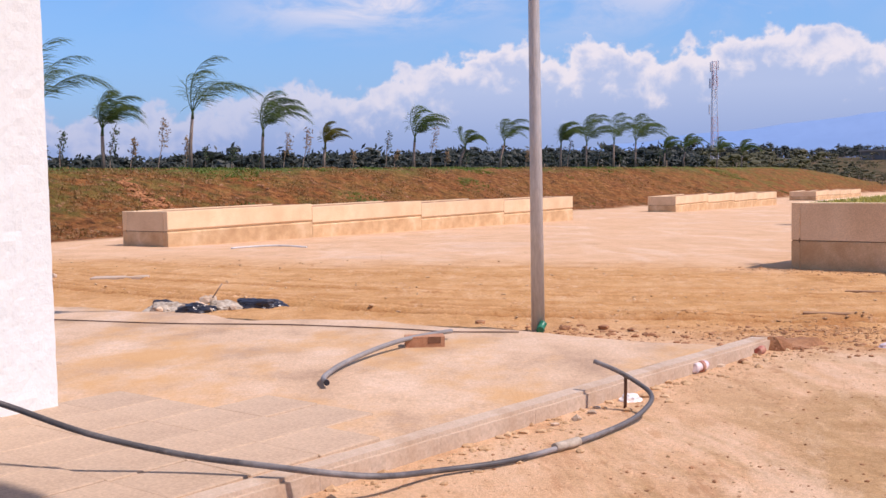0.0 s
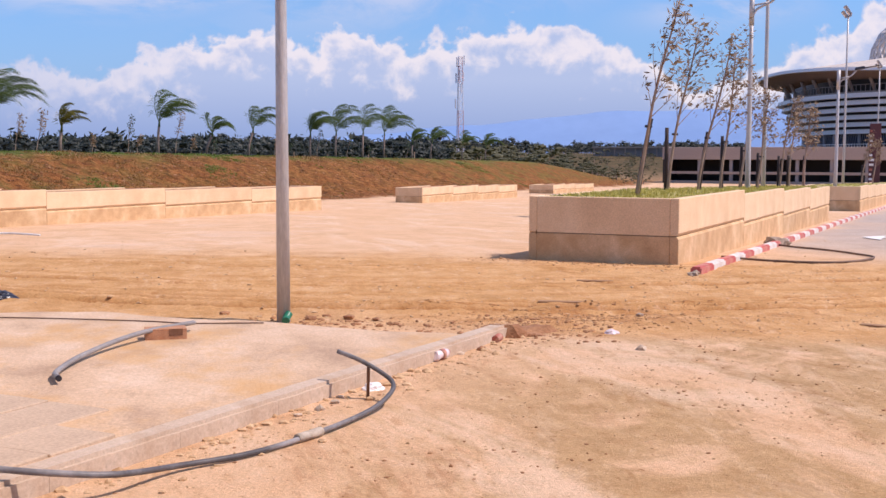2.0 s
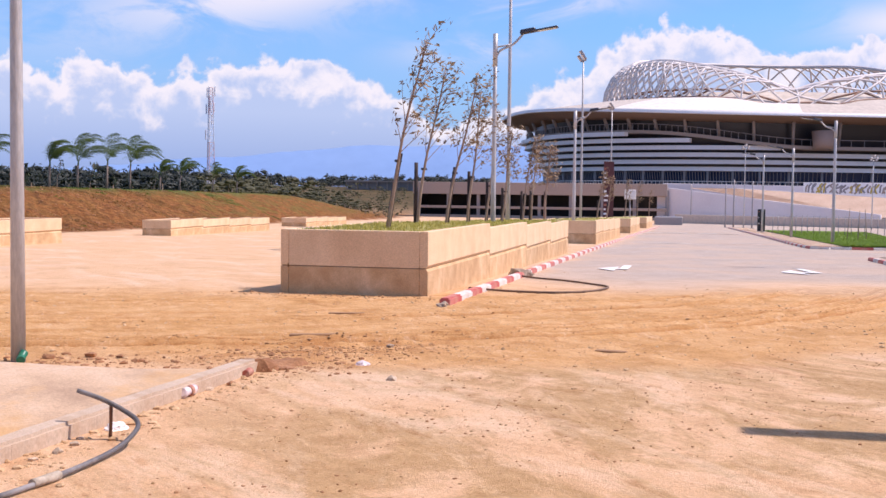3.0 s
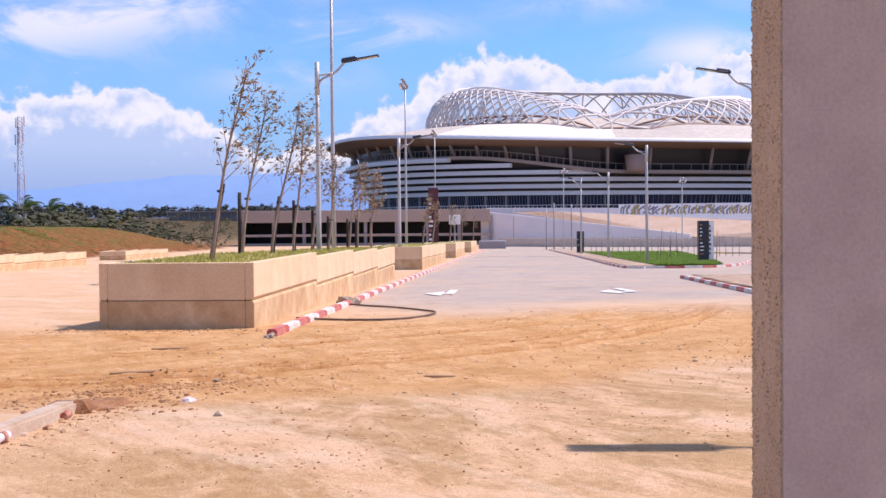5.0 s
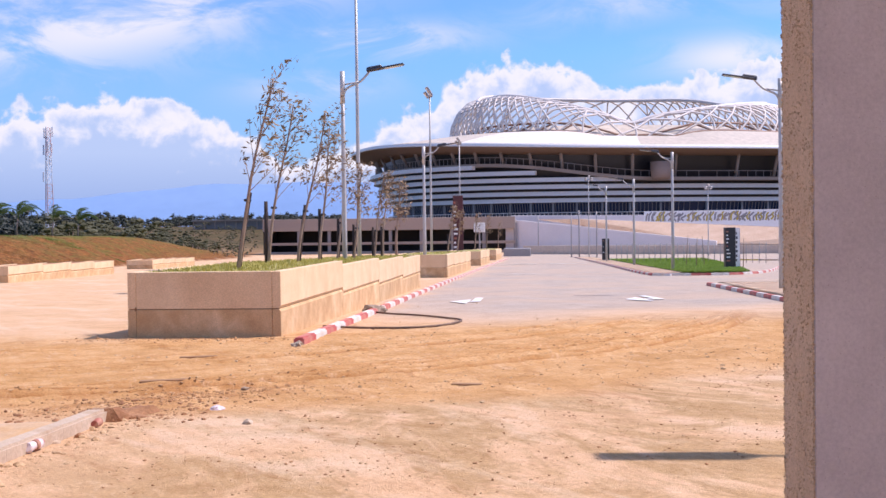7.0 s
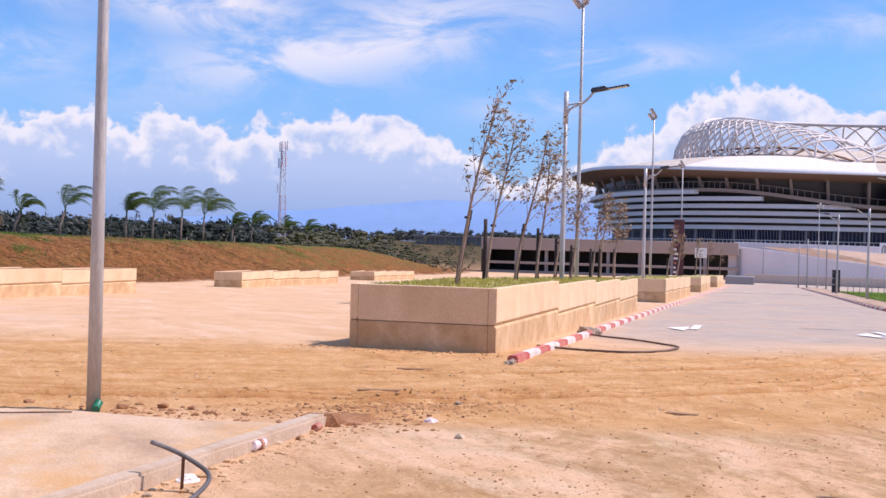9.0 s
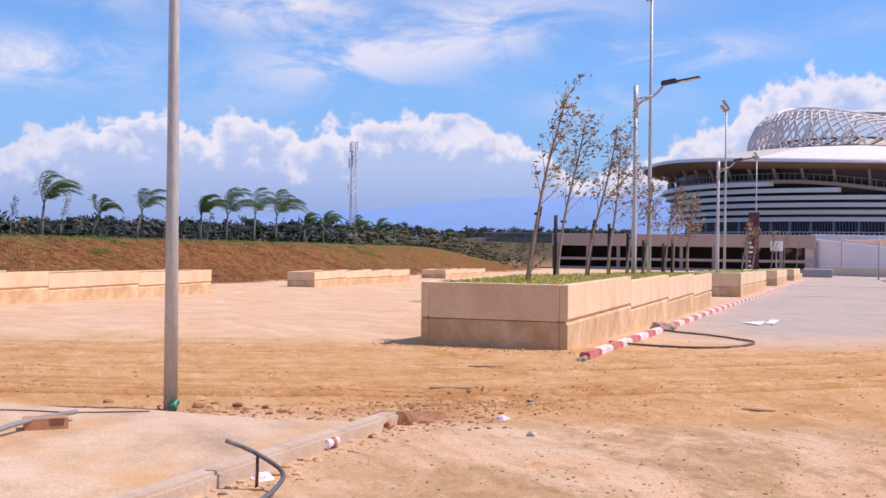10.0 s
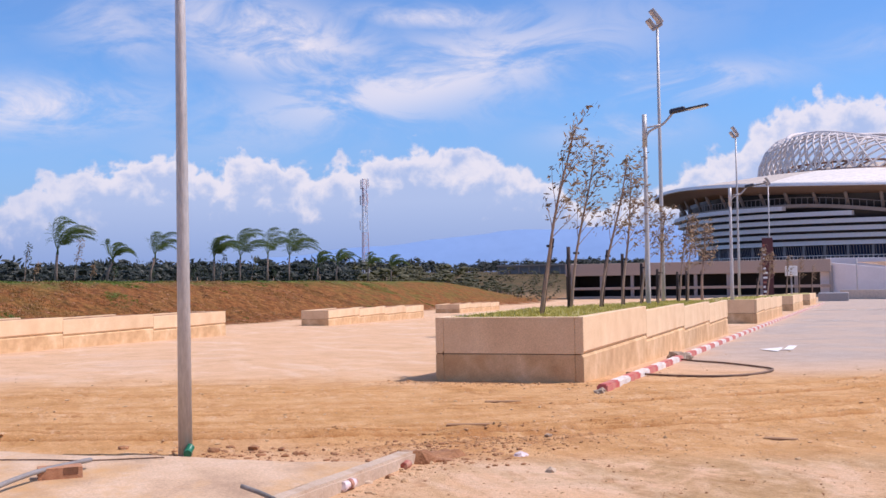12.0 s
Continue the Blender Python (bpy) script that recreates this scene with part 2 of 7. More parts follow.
def material(name, cols, rough=0.85, scale=4.0, fine=60.0, bump=0.15, bump_d=0.01, metal=0.0, vary=0.0, stain=None, stretch=(1, 1, 1), spots=None, grain=0.55):
    """Two scales of noise between three colours, a bump, and stains of another colour."""
    m = bpy.data.materials.new(name)
    m.use_nodes = True
    t = m.node_tree
    t.nodes.clear()
    n, link = nodes_of(t)
    out, bs = n("ShaderNodeOutputMaterial"), n("ShaderNodeBsdfPrincipled", Roughness=rough, Metallic=metal)
    link(bs.outputs[0], out.inputs[0])
    tc, mp = n("ShaderNodeTexCoord"), n("ShaderNodeMapping")
    mp.inputs["Scale"].default_value = stretch
    link(tc.outputs["Object"], mp.inputs[0])
    a = n("ShaderNodeTexNoise", Scale=scale, Detail=5.0, Roughness=0.6)
    b = n("ShaderNodeTexNoise", Scale=fine, Detail=4.0, Roughness=0.65)
    for x in (a, b):
        link(mp.outputs[0], x.inputs["Vector"])
    r = n("ShaderNodeValToRGB")
    e = r.color_ramp.elements
    e[0].position, e[0].color = 0.3, (*cols[0], 1)
    e[1].position, e[1].color = 0.7, (*cols[-1], 1)
    if len(cols) > 2:
        e.new(0.5).color = (*cols[1], 1)
    link(a.outputs["Fac"], r.inputs[0])
    mul = n("ShaderNodeMix", blend="MULTIPLY", Factor=grain)
    link(r.outputs[0], mul.inputs["A"])
    mr = n("ShaderNodeMapRange", From_Min=0.25, From_Max=0.75, To_Min=0.55, To_Max=1.3)
    link(b.outputs["Fac"], mr.inputs["Value"]), link(mr.outputs[0], mul.inputs["B"])
    col = mul.outputs["Result"]
    if stain:
        c = n("ShaderNodeTexNoise", Scale=scale * 0.45, Detail=6.0, Roughness=0.7)
        link(mp.outputs[0], c.inputs["Vector"])
        ms = n("ShaderNodeMapRange", From_Min=0.48, From_Max=0.62, To_Max=stain[3])
        link(c.outputs["Fac"], ms.inputs["Value"])
        mx = n("ShaderNodeMix", blend="MIX")
        link(ms.outputs[0], mx.inputs["Factor"]), link(col, mx.inputs["A"])
        mx.inputs["B"].default_value = (*stain[:3], 1)
        col = mx.outputs["Result"]
    if spots:
        v = n("ShaderNodeTexVoronoi", Scale=spots[3])
        link(mp.outputs[0], v.inputs["Vector"])
        ms = n("ShaderNodeMapRange", From_Min=0.1, From_Max=0.2, To_Min=0.85, To_Max=0.0)
        link(v.outputs["Distance"], ms.inputs["Value"])
        pick = n("ShaderNodeMath", op="GREATER_THAN")
        pick.inputs[1].default_value = 0.6
        sp = n("ShaderNodeSeparateColor")
        link(v.outputs["Color"], sp.inputs[0]), link(sp.outputs[0], pick.inputs[0])
        both = n("ShaderNodeMath", op="MULTIPLY")
        link(ms.outputs[0], both.inputs[0]), link(pick.outputs[0], both.inputs[1])
        mx = n("ShaderNodeMix", blend="MIX")
        link(both.outputs[0], mx.inputs["Factor"]), link(col, mx.inputs["A"])
        mx.inputs["B"].default_value = (*spots[:3], 1)
        col = mx.outputs["Result"]
    if vary:
        oi = n("ShaderNodeObjectInfo")
        mv = n("ShaderNodeMapRange", To_Min=1 - vary, To_Max=1 + vary)
        link(oi.outputs["Random"], mv.inputs["Value"])
        mx = n("ShaderNodeMix", blend="MULTIPLY", Factor=1.0)
        link(col, mx.inputs["A"]), link(mv.outputs[0], mx.inputs["B"])
        col = mx.outputs["Result"]
    link(col, bs.inputs["Base Color"])
    if bump:
        bp = n("ShaderNodeBump", Strength=bump, Distance=bump_d)
        link(b.outputs["Fac"], bp.inputs["Height"]), link(bp.outputs[0], bs.inputs["Normal"])
    return m


def leaf_material(name, c1, c2, through=0.35):
    m = material(name, (c1, c2), rough=0.6, scale=1.5, fine=20, bump=0)
    t = m.node_tree
    n, link = nodes_of(t)
    bs = next(x for x in t.nodes if x.type == "BSDF_PRINCIPLED")
    out = next(x for x in t.nodes if x.type == "OUTPUT_MATERIAL")
    tr = n("ShaderNodeBsdfTranslucent")
    mx = n("ShaderNodeMixShader", Fac=through)
    link(bs.inputs["Base Color"].links[0].from_socket, tr.inputs[0])
    link(bs.outputs[0], mx.inputs[1]), link(tr.outputs[0], mx.inputs[2]), link(mx.outputs[0], out.inputs[0])
    return m


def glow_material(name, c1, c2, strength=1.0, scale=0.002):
    """Far hills: the haze before them is put into their blue and a glow."""
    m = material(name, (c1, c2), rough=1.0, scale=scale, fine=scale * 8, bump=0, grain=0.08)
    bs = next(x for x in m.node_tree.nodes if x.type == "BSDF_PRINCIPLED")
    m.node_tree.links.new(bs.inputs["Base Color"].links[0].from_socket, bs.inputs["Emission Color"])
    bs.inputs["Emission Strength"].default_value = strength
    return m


def plain(name, col, rough=0.5, metal=0.0):
    return material(name, (tuple(0.88 * c for c in col), tuple(min(1, 1.08 * c) for c in col)), rough, 6, 90, 0.05, 0.003, metal, grain=0.15)


CONCRETE = material("beige_concrete", ((0.68, 0.46, 0.27), (0.78, 0.555, 0.34), (0.84, 0.635, 0.415)), 0.9, 0.9, 45, 0.25, 0.006, stain=(0.60, 0.39, 0.22, 0.4), vary=0.07)
DIRTYCONC = material("dirt_splashed_concrete", ((0.50, 0.30, 0.145), (0.65, 0.425, 0.23), (0.77, 0.555, 0.335)), 0.92, 1.6, 45, 0.3, 0.008, stain=(0.42, 0.24, 0.11, 0.45), vary=0.07)
GROOVE = material("groove_concrete", ((0.20, 0.12, 0.06), (0.28, 0.18, 0.10)), 0.95, 3, 40, 0.2)
PLASTER = material("white_plaster", ((0.735, 0.755, 0.74), (0.755, 0.775, 0.765)), 0.9, 1.2, 26, 0.6, 0.01, grain=0.12)
ROUGHCAST = material("beige_roughcast", ((0.64, 0.46, 0.31), (0.76, 0.57, 0.40)), 0.95, 2.5, 70, 0.9, 0.015, spots=(0.26, 0.17, 0.10, 75))
RUTSOIL = material("churned_earth", ((0.36, 0.175, 0.075), (0.56, 0.32, 0.155)), 0.97, 3, 30, 0.5, 0.02)
GRAIN = material("roughcast_grain", ((0.44, 0.30, 0.18), (0.72, 0.54, 0.38)), 0.97, 30, 120, 0.1)
GREYRENDER = material("grey_render", ((0.44, 0.38, 0.365), (0.54, 0.465, 0.445)), 0.95, 3.5, 60, 0.5, 0.008, grain=0.3, spots=(0.33, 0.26, 0.23, 60))
GALV = material("galvanised_steel", ((0.44, 0.42, 0.41), (0.60, 0.575, 0.56)), 0.5, 5, 60, 0.06, 0.002, metal=0.25, stretch=(1, 1, 0.15))
GREYPAINT = plain("grey_painted_steel", (0.33, 0.30, 0.30), 0.5, 0.2)
DARKMETAL = plain("dark_lamp_metal", (0.05, 0.05, 0.065), 0.4, 0.3)
GLASS_LED = plain("lamp_glass", (0.6, 0.62, 0.65), 0.15)
SOIL = material("red_soil", ((0.27, 0.115, 0.05), (0.40, 0.195, 0.095), (0.50, 0.275, 0.14)), 0.97, 3, 30, 0.6, 0.03)
STONE = material("broken_stone", ((0.40, 0.29, 0.20), (0.60, 0.47, 0.36)), 0.95, 8, 60, 0.4, 0.01, vary=0.35)
KERBSTONE = material("dusty_kerb", ((0.50, 0.37, 0.27), (0.60, 0.47, 0.36)), 0.92, 2.5, 50, 0.35, 0.008, stain=(0.38, 0.24, 0.14, 0.5))
KERBWHITE = material("white_kerb_paint", ((0.70, 0.66, 0.62), (0.80, 0.77, 0.74)), 0.7, 6, 60, 0.15, stain=(0.50, 0.36, 0.26, 0.45))
KERBRED = material("red_kerb_paint", ((0.50, 0.09, 0.08), (0.60, 0.15, 0.13)), 0.7, 6, 60, 0.15, stain=(0.52, 0.34, 0.25, 0.4))
PAINT = material("worn_road_paint", ((0.80, 0.78, 0.75), (0.90, 0.88, 0.86)), 0.7, 4, 40, 0.1, stain=(0.62, 0.52, 0.45, 0.25))
BROWNHOSE = material("brown_cable", ((0.10, 0.055, 0.035), (0.20, 0.12, 0.08)), 0.7, 4, 70, 0.15, 0.003)
HOSE = material("grey_black_hose", ((0.045, 0.04, 0.043), (0.14, 0.13, 0.13)), 0.55, 2, 70, 0.15, 0.003, stain=(0.38, 0.35, 0.34, 0.7))
GREYPIPE = material("dusty_grey_pipe", ((0.19, 0.175, 0.17), (0.33, 0.305, 0.29)), 0.6, 3, 70, 0.15, 0.003)
WHITEPANEL = plain("white_panel", (0.91, 0.87, 0.86), 0.45)
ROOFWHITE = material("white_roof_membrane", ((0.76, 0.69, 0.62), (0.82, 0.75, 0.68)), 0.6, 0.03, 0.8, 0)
ROOFBEIGE = material("beige_roof_membrane", ((0.56, 0.47, 0.39), (0.62, 0.53, 0.45)), 0.65, 0.03, 0.8, 0)
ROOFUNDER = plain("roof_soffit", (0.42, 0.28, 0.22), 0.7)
TRUSSWHITE = plain("white_truss_steel", (0.74, 0.66, 0.62), 0.5)
TRUSSDARK = plain("brown_truss_steel", (0.34, 0.20, 0.14), 0.6)
DARKGLASS = plain("dark_glazing", (0.022, 0.02, 0.024), 0.3)
BLUEGLASS = plain("blue_glazing", (0.035, 0.05, 0.10), 0.2)
DECKSHADE = plain("interior_shade", (0.03, 0.028, 0.028), 0.9)
STADCONC = plain("stadium_concrete", (0.42, 0.33, 0.28), 0.85)
PALEWALL = material("pale_wall", ((0.76, 0.69, 0.69), (0.83, 0.76, 0.76)), 0.85, 0.2, 3, 0.05, grain=0.1)
TRUNK = material("tree_bark", ((0.27, 0.175, 0.125), (0.46, 0.34, 0.26)), 0.9, 8, 60, 0.4, 0.006, stretch=(1, 1, 0.3))
DARKSTAKE = material("dark_stake", ((0.03, 0.02, 0.018), (0.07, 0.045, 0.04)), 0.85, 6, 60, 0.2, stretch=(1, 1, 0.3))
PALMTRUNK = material("palm_trunk", ((0.20, 0.14, 0.11), (0.34, 0.26, 0.21)), 0.9, 6, 40, 0.4, 0.02)
PALMLEAF = leaf_material("palm_leaf", (0.07, 0.125, 0.04), (0.19, 0.25, 0.085), 0.45)
PALMYELLOW = leaf_material("yellow_palm_leaf", (0.16, 0.16, 0.04), (0.28, 0.24, 0.06))
DRYLEAF = leaf_material("dry_leaf", (0.20, 0.115, 0.06), (0.32, 0.22, 0.12))
GREENLEAF = leaf_material("shrub_leaf", (0.025, 0.045, 0.02), (0.06, 0.09, 0.035))
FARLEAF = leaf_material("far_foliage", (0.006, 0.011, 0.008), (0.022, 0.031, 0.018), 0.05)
OLIVELEAF = leaf_material("olive_foliage", (0.05, 0.055, 0.02), (0.13, 0.11, 0.04), 0.15)
GRASS = leaf_material("grass_blades", (0.36, 0.33, 0.055), (0.56, 0.47, 0.13))
BRIGHTGRASS = leaf_material("lawn_blades", (0.16, 0.26, 0.03), (0.32, 0.44, 0.07))
DRYGRASS = leaf_material("dry_grass", (0.24, 0.12, 0.035), (0.39, 0.22, 0.075))
BLACKPLASTIC = plain("black_plastic", (0.02, 0.02, 0.028), 0.3)
CLOD = material("dirt_clod", ((0.44, 0.26, 0.125), (0.66, 0.45, 0.27)), 0.97, 7, 50, 0.4, 0.01)
RAG = material("dirty_rag", ((0.22, 0.16, 0.11), (0.62, 0.54, 0.44)), 0.9, 9, 50, 0.3)
REDPLASTIC = material("dusty_red_plastic", ((0.36, 0.07, 0.05), (0.46, 0.17, 0.12)), 0.7, 14, 60, 0.1, stain=(0.55, 0.36, 0.24, 0.6))
GREENPLASTIC = plain("green_plastic", (0.01, 0.16, 0.09), 0.4)
CLEARPLASTIC = plain("milky_plastic", (0.75, 0.62, 0.62), 0.2)
BLUEPLASTIC = plain("blue_plastic", (0.08, 0.06, 0.4), 0.4)
WOOD = material("old_timber", ((0.30, 0.15, 0.07), (0.44, 0.26, 0.14)), 0.9, 6, 50, 0.3, stretch=(1, 6, 6))
BRICKMAT = material("clay_brick", ((0.42, 0.19, 0.10), (0.52, 0.27, 0.15)), 0.92, 9, 60, 0.35)
RUST = material("rusty_iron", ((0.14, 0.06, 0.03), (0.24, 0.11, 0.06)), 0.9, 12, 60, 0.3)
YELLOWPAINT = plain("yellow_kerb_paint", (0.62, 0.45, 0.08), 0.7)
TOTEMBLACK = plain("black_sign_face", (0.02, 0.02, 0.025), 0.35)
HILLS = glow_material("haze_tinted_hills", (0.115, 0.20, 0.375), (0.135, 0.22, 0.39), 0.63)

# ---- mesh helpers ----
HEAD = radians(38.5)
U = Vector((math.sin(HEAD), math.cos(HEAD), 0))       # along the access road
V = Vector((math.cos(HEAD), -math.sin(HEAD), 0))      # to its right


def uv(u, v, z=0.0):
    p = U * u + V * v
    return Vector((p.x, p.y, z))


def sstep(a, b, x):
    t = min(1.0, max(0.0, (x - a) / (b - a)))
    return t * t * (3 - 2 * t)


def base_z(x, y):
    """The made ground: falls 1.6 % along the road, then runs level."""
    s = x * U.x + y * U.y
    s = max(-8.0, s)
    return -0.016 * min(s, 180.0)


# foot of the long bank: bearing of its line and the plan distance behind it
BANK_A, BANK_DIR = Vector((-12.2, 31.5, 0)), Vector((math.sin(radians(31)), math.cos(radians(31)), 0))
BANK_N = Vector((-BANK_DIR.y, BANK_DIR.x, 0))


def bank(x, y):
    """How far a place lies behind the foot of the bank, and along it."""
    d = Vector((x, y, 0)) - BANK_A
    return d.dot(BANK_N), d.dot(BANK_DIR)


def bank_top(along):
    top = 2.0 - 0.0055 * max(0, along)
    return top - 3.2 * sstep(128, 215, along)


def ground_z(x, y, rough=True):
    z = base_z(x, y)
    b, a = bank(x, y)
    far = math.hypot(x, y)
    if b > -3:
        wob = noise.noise(Vector((x * 0.16, y * 0.16, 3))) * 0.8
        rise = sstep(0, 11.5, b + wob)
        top = bank_top(a)
        z = z + (max(top, z) - z) * rise
        if rough and far < 140:
            z += 0.22 * rise * (1.15 - rise) * 2 * noise.noise(Vector((x * 0.7, y * 0.7, 1)))
            z += 0.16 * sstep(0, 3, b) * (1 - 0.6 * sstep(9, 13, b)) * noise.noise(Vector((x * 1.9, y * 1.9, 5)))
    if far > 230:
        # the plain rises again towards the far trees
        brg = math.degrees(math.atan2(x, y))
        z += 6.6 * sstep(240, 420, far) * sstep(6, 13, brg) * (1 - sstep(27, 31, brg))
    if rough and far < 45 and b < 0.5:
        d = dirt_amount(x, y)
        z += d * (0.016 * noise.noise(Vector((x * 1.1, y * 1.1, 9))) + 0.016 * noise.noise(Vector((x * 3.5, y * 6.5, 4))) + 0.02 * abs(noise.noise(Vector((x * 8, y * 12, 2)))))
        z += 0.006 * noise.noise(Vector((x * 1.5, y * 1.5, 7)))
        # wheel ruts across the dirt
        for w, amp in ruts(x, y):
            z -= d * amp * math.exp(-(w / 0.065) ** 2)
            z += d * amp * 0.8 * math.exp(-((abs(w) - 0.13) / 0.05) ** 2)
    return z


RUTS = ((-1.25, 0.05), (-0.95, 0.06), (-0.62, 0.045), (-0.2, 0.03), (0.3, 0.02), (1.25, 0.035), (1.55, 0.045), (2.6, 0.025), (4.3, 0.03), (4.75, 0.03), (6.6, 0.025), (7.9, 0.03))


def ruts(x, y):
    """The distance from each wheel rut, and its depth."""
    r = rut_line(x, y) - 13.2
    return [(r - off - 0.5 * noise.noise(Vector((x * 0.12, y * 0.12, 20 + k // 2))) - 0.08 * noise.noise(Vector((x * 0.9, y * 0.9, 40 + k))), amp) for k, (off, amp) in enumerate(RUTS)]


def rut_line(x, y):
    return y - 0.03 * (x - 7) ** 2


def dirt_amount(x, y):
    a = radians(15)
    q = x * math.sin(a) + y * math.cos(a)
    w = 1.6 * noise.noise(Vector((x * 0.22, y * 0.22, 11))) + 0.6 * noise.noise(Vector((x * 0.9, y * 0.9, 12)))
    return sstep(10.3, 12.2, q + w) * (1 - sstep(19.5, 23.5, q + w * 1.2 + 0.04 * x * (x < 0)))


def mesh_object(name, bm_or_data, mat, parent=None, smooth=False, mats=None):
    if isinstance(bm_or_data, bmesh.types.BMesh):
        me = bpy.data.meshes.new(name)
        bm_or_data.to_mesh(me)
        bm_or_data.free()
    else:
        me = bpy.data.meshes.new(name)
        me.from_pydata(*bm_or_data)
    for m in (mats or [mat]):
        me.materials.append(m)
    if smooth:
        me.polygons.foreach_set("use_smooth", [True] * len(me.polygons))
    ob = new(name, me)
    if parent:
        ob.parent = parent
    return ob


def part(name, bm, mat, parent, label="", smooth=False):
    ob = mesh_object(name, bm, mat, parent, smooth)
    return tagged(ob, label) if label else ob


def thing(name, m, label, category, group="", kind=""):
    ob = new(name)
    ob.matrix_world = m
    ob.empty_display_size = 0.2
    return tagged(ob, label, category, group, kind)


def box(bm, x0, x1, y0, y1, z0, z1, bevel=0.0):
    r = bmesh.ops.create_cube(bm, size=1)
    vs = r["verts"]
    for v in vs:
        v.co = Vector((x0 + (v.co.x + 0.5) * (x1 - x0), y0 + (v.co.y + 0.5) * (y1 - y0), z0 + (v.co.z + 0.5) * (z1 - z0)))
    if bevel:
        es = list({e for v in vs for e in v.link_edges})
        bmesh.ops.bevel(bm, geom=es, offset=bevel, segments=1, affect="EDGES")
    return bm


def boxes(*rows, bevel=0.0):
    bm = bmesh.new()
    for r in rows:
        box(bm, *r, bevel=bevel)
    return bm


def tube(pts, radii, sides=8, bm=None, cap=True):
    """A round tube along points, with a radius at each."""
    bm = bm or bmesh.new()
    pts = [Vector(p) for p in pts]
    if not hasattr(radii, "__len__"):
        radii = [radii] * len(pts)
    rings, ref = [], None
    for i, p in enumerate(pts):
        d = (pts[min(i + 1, len(pts) - 1)] - pts[max(i - 1, 0)]).normalized()
        if ref is None:
            ref = Vector((1, 0, 0)) if abs(d.x) < 0.8 else Vector((0, 1, 0))
        a = (ref - d * ref.dot(d)).normalized()
        ref = a
        b = d.cross(a)
        rings.append([bm.verts.new(p + (a * math.cos(6.28319 * k / sides) + b * math.sin(6.28319 * k / sides)) * radii[i]) for k in range(sides)])
    for r0, r1 in zip(rings, rings[1:]):
        for k in range(sides):
            bm.faces.new((r0[k], r0[(k + 1) % sides], r1[(k + 1) % sides], r1[k])).smooth = True
    if cap:
        bm.faces.new(rings[0][::-1]), bm.faces.new(rings[-1])
    return bm


def glide(pts, steps=6):
    """A smooth line through the points."""
    pts = [Vector(p) for p in pts]
    out = []
    for i in range(len(pts) - 1):
        p0, p1, p2, p3 = pts[max(0, i - 1)], pts[i], pts[i + 1], pts[min(len(pts) - 1, i + 2)]
        for k in range(steps):
            t = k / steps
            out.append(0.5 * (2 * p1 + (p2 - p0) * t + (2 * p0 - 5 * p1 + 4 * p2 - p3) * t * t + (3 * p1 - p0 - 3 * p2 + p3) * t ** 3))
    return out + [pts[-1]]


def rock(bm, at, r, seed, flat=0.7):
    rs = bmesh.ops.create_icosphere(bm, subdivisions=2 if r > 0.1 else 1, radius=1)
    for v in rs["verts"]:
        k = 1 + 0.75 * noise.noise(v.co * 2.1 + Vector((seed * 7.1, seed, 0)))
        v.co = Vector(at) + Vector((v.co.x * k * r, v.co.y * k * r * 0.85, v.co.z * k * r * flat))
    return bm




def on_road(u, v, z=0.0, turn=0.0):
    """A pose with its x along the road and its y to the left of it."""
    return pose(*uv(u, v, z), 0, 0, 90 - 38.5 + turn)


# ---- ground ----


def axis(lo, hi, fine, a, b, grow):
    """Steps of fine between a and b, growing outward to lo and hi."""
    mid = list(np.arange(a, b, fine))
    out, s = [], fine
    x = mid[-1]
    while x < hi:
        s *= grow
        x += s
        out.append(x)
    low, s, x = [], fine, a
    while x > lo:
        s *= grow
        x -= s
        low.append(x)
    return low[::-1] + mid + out


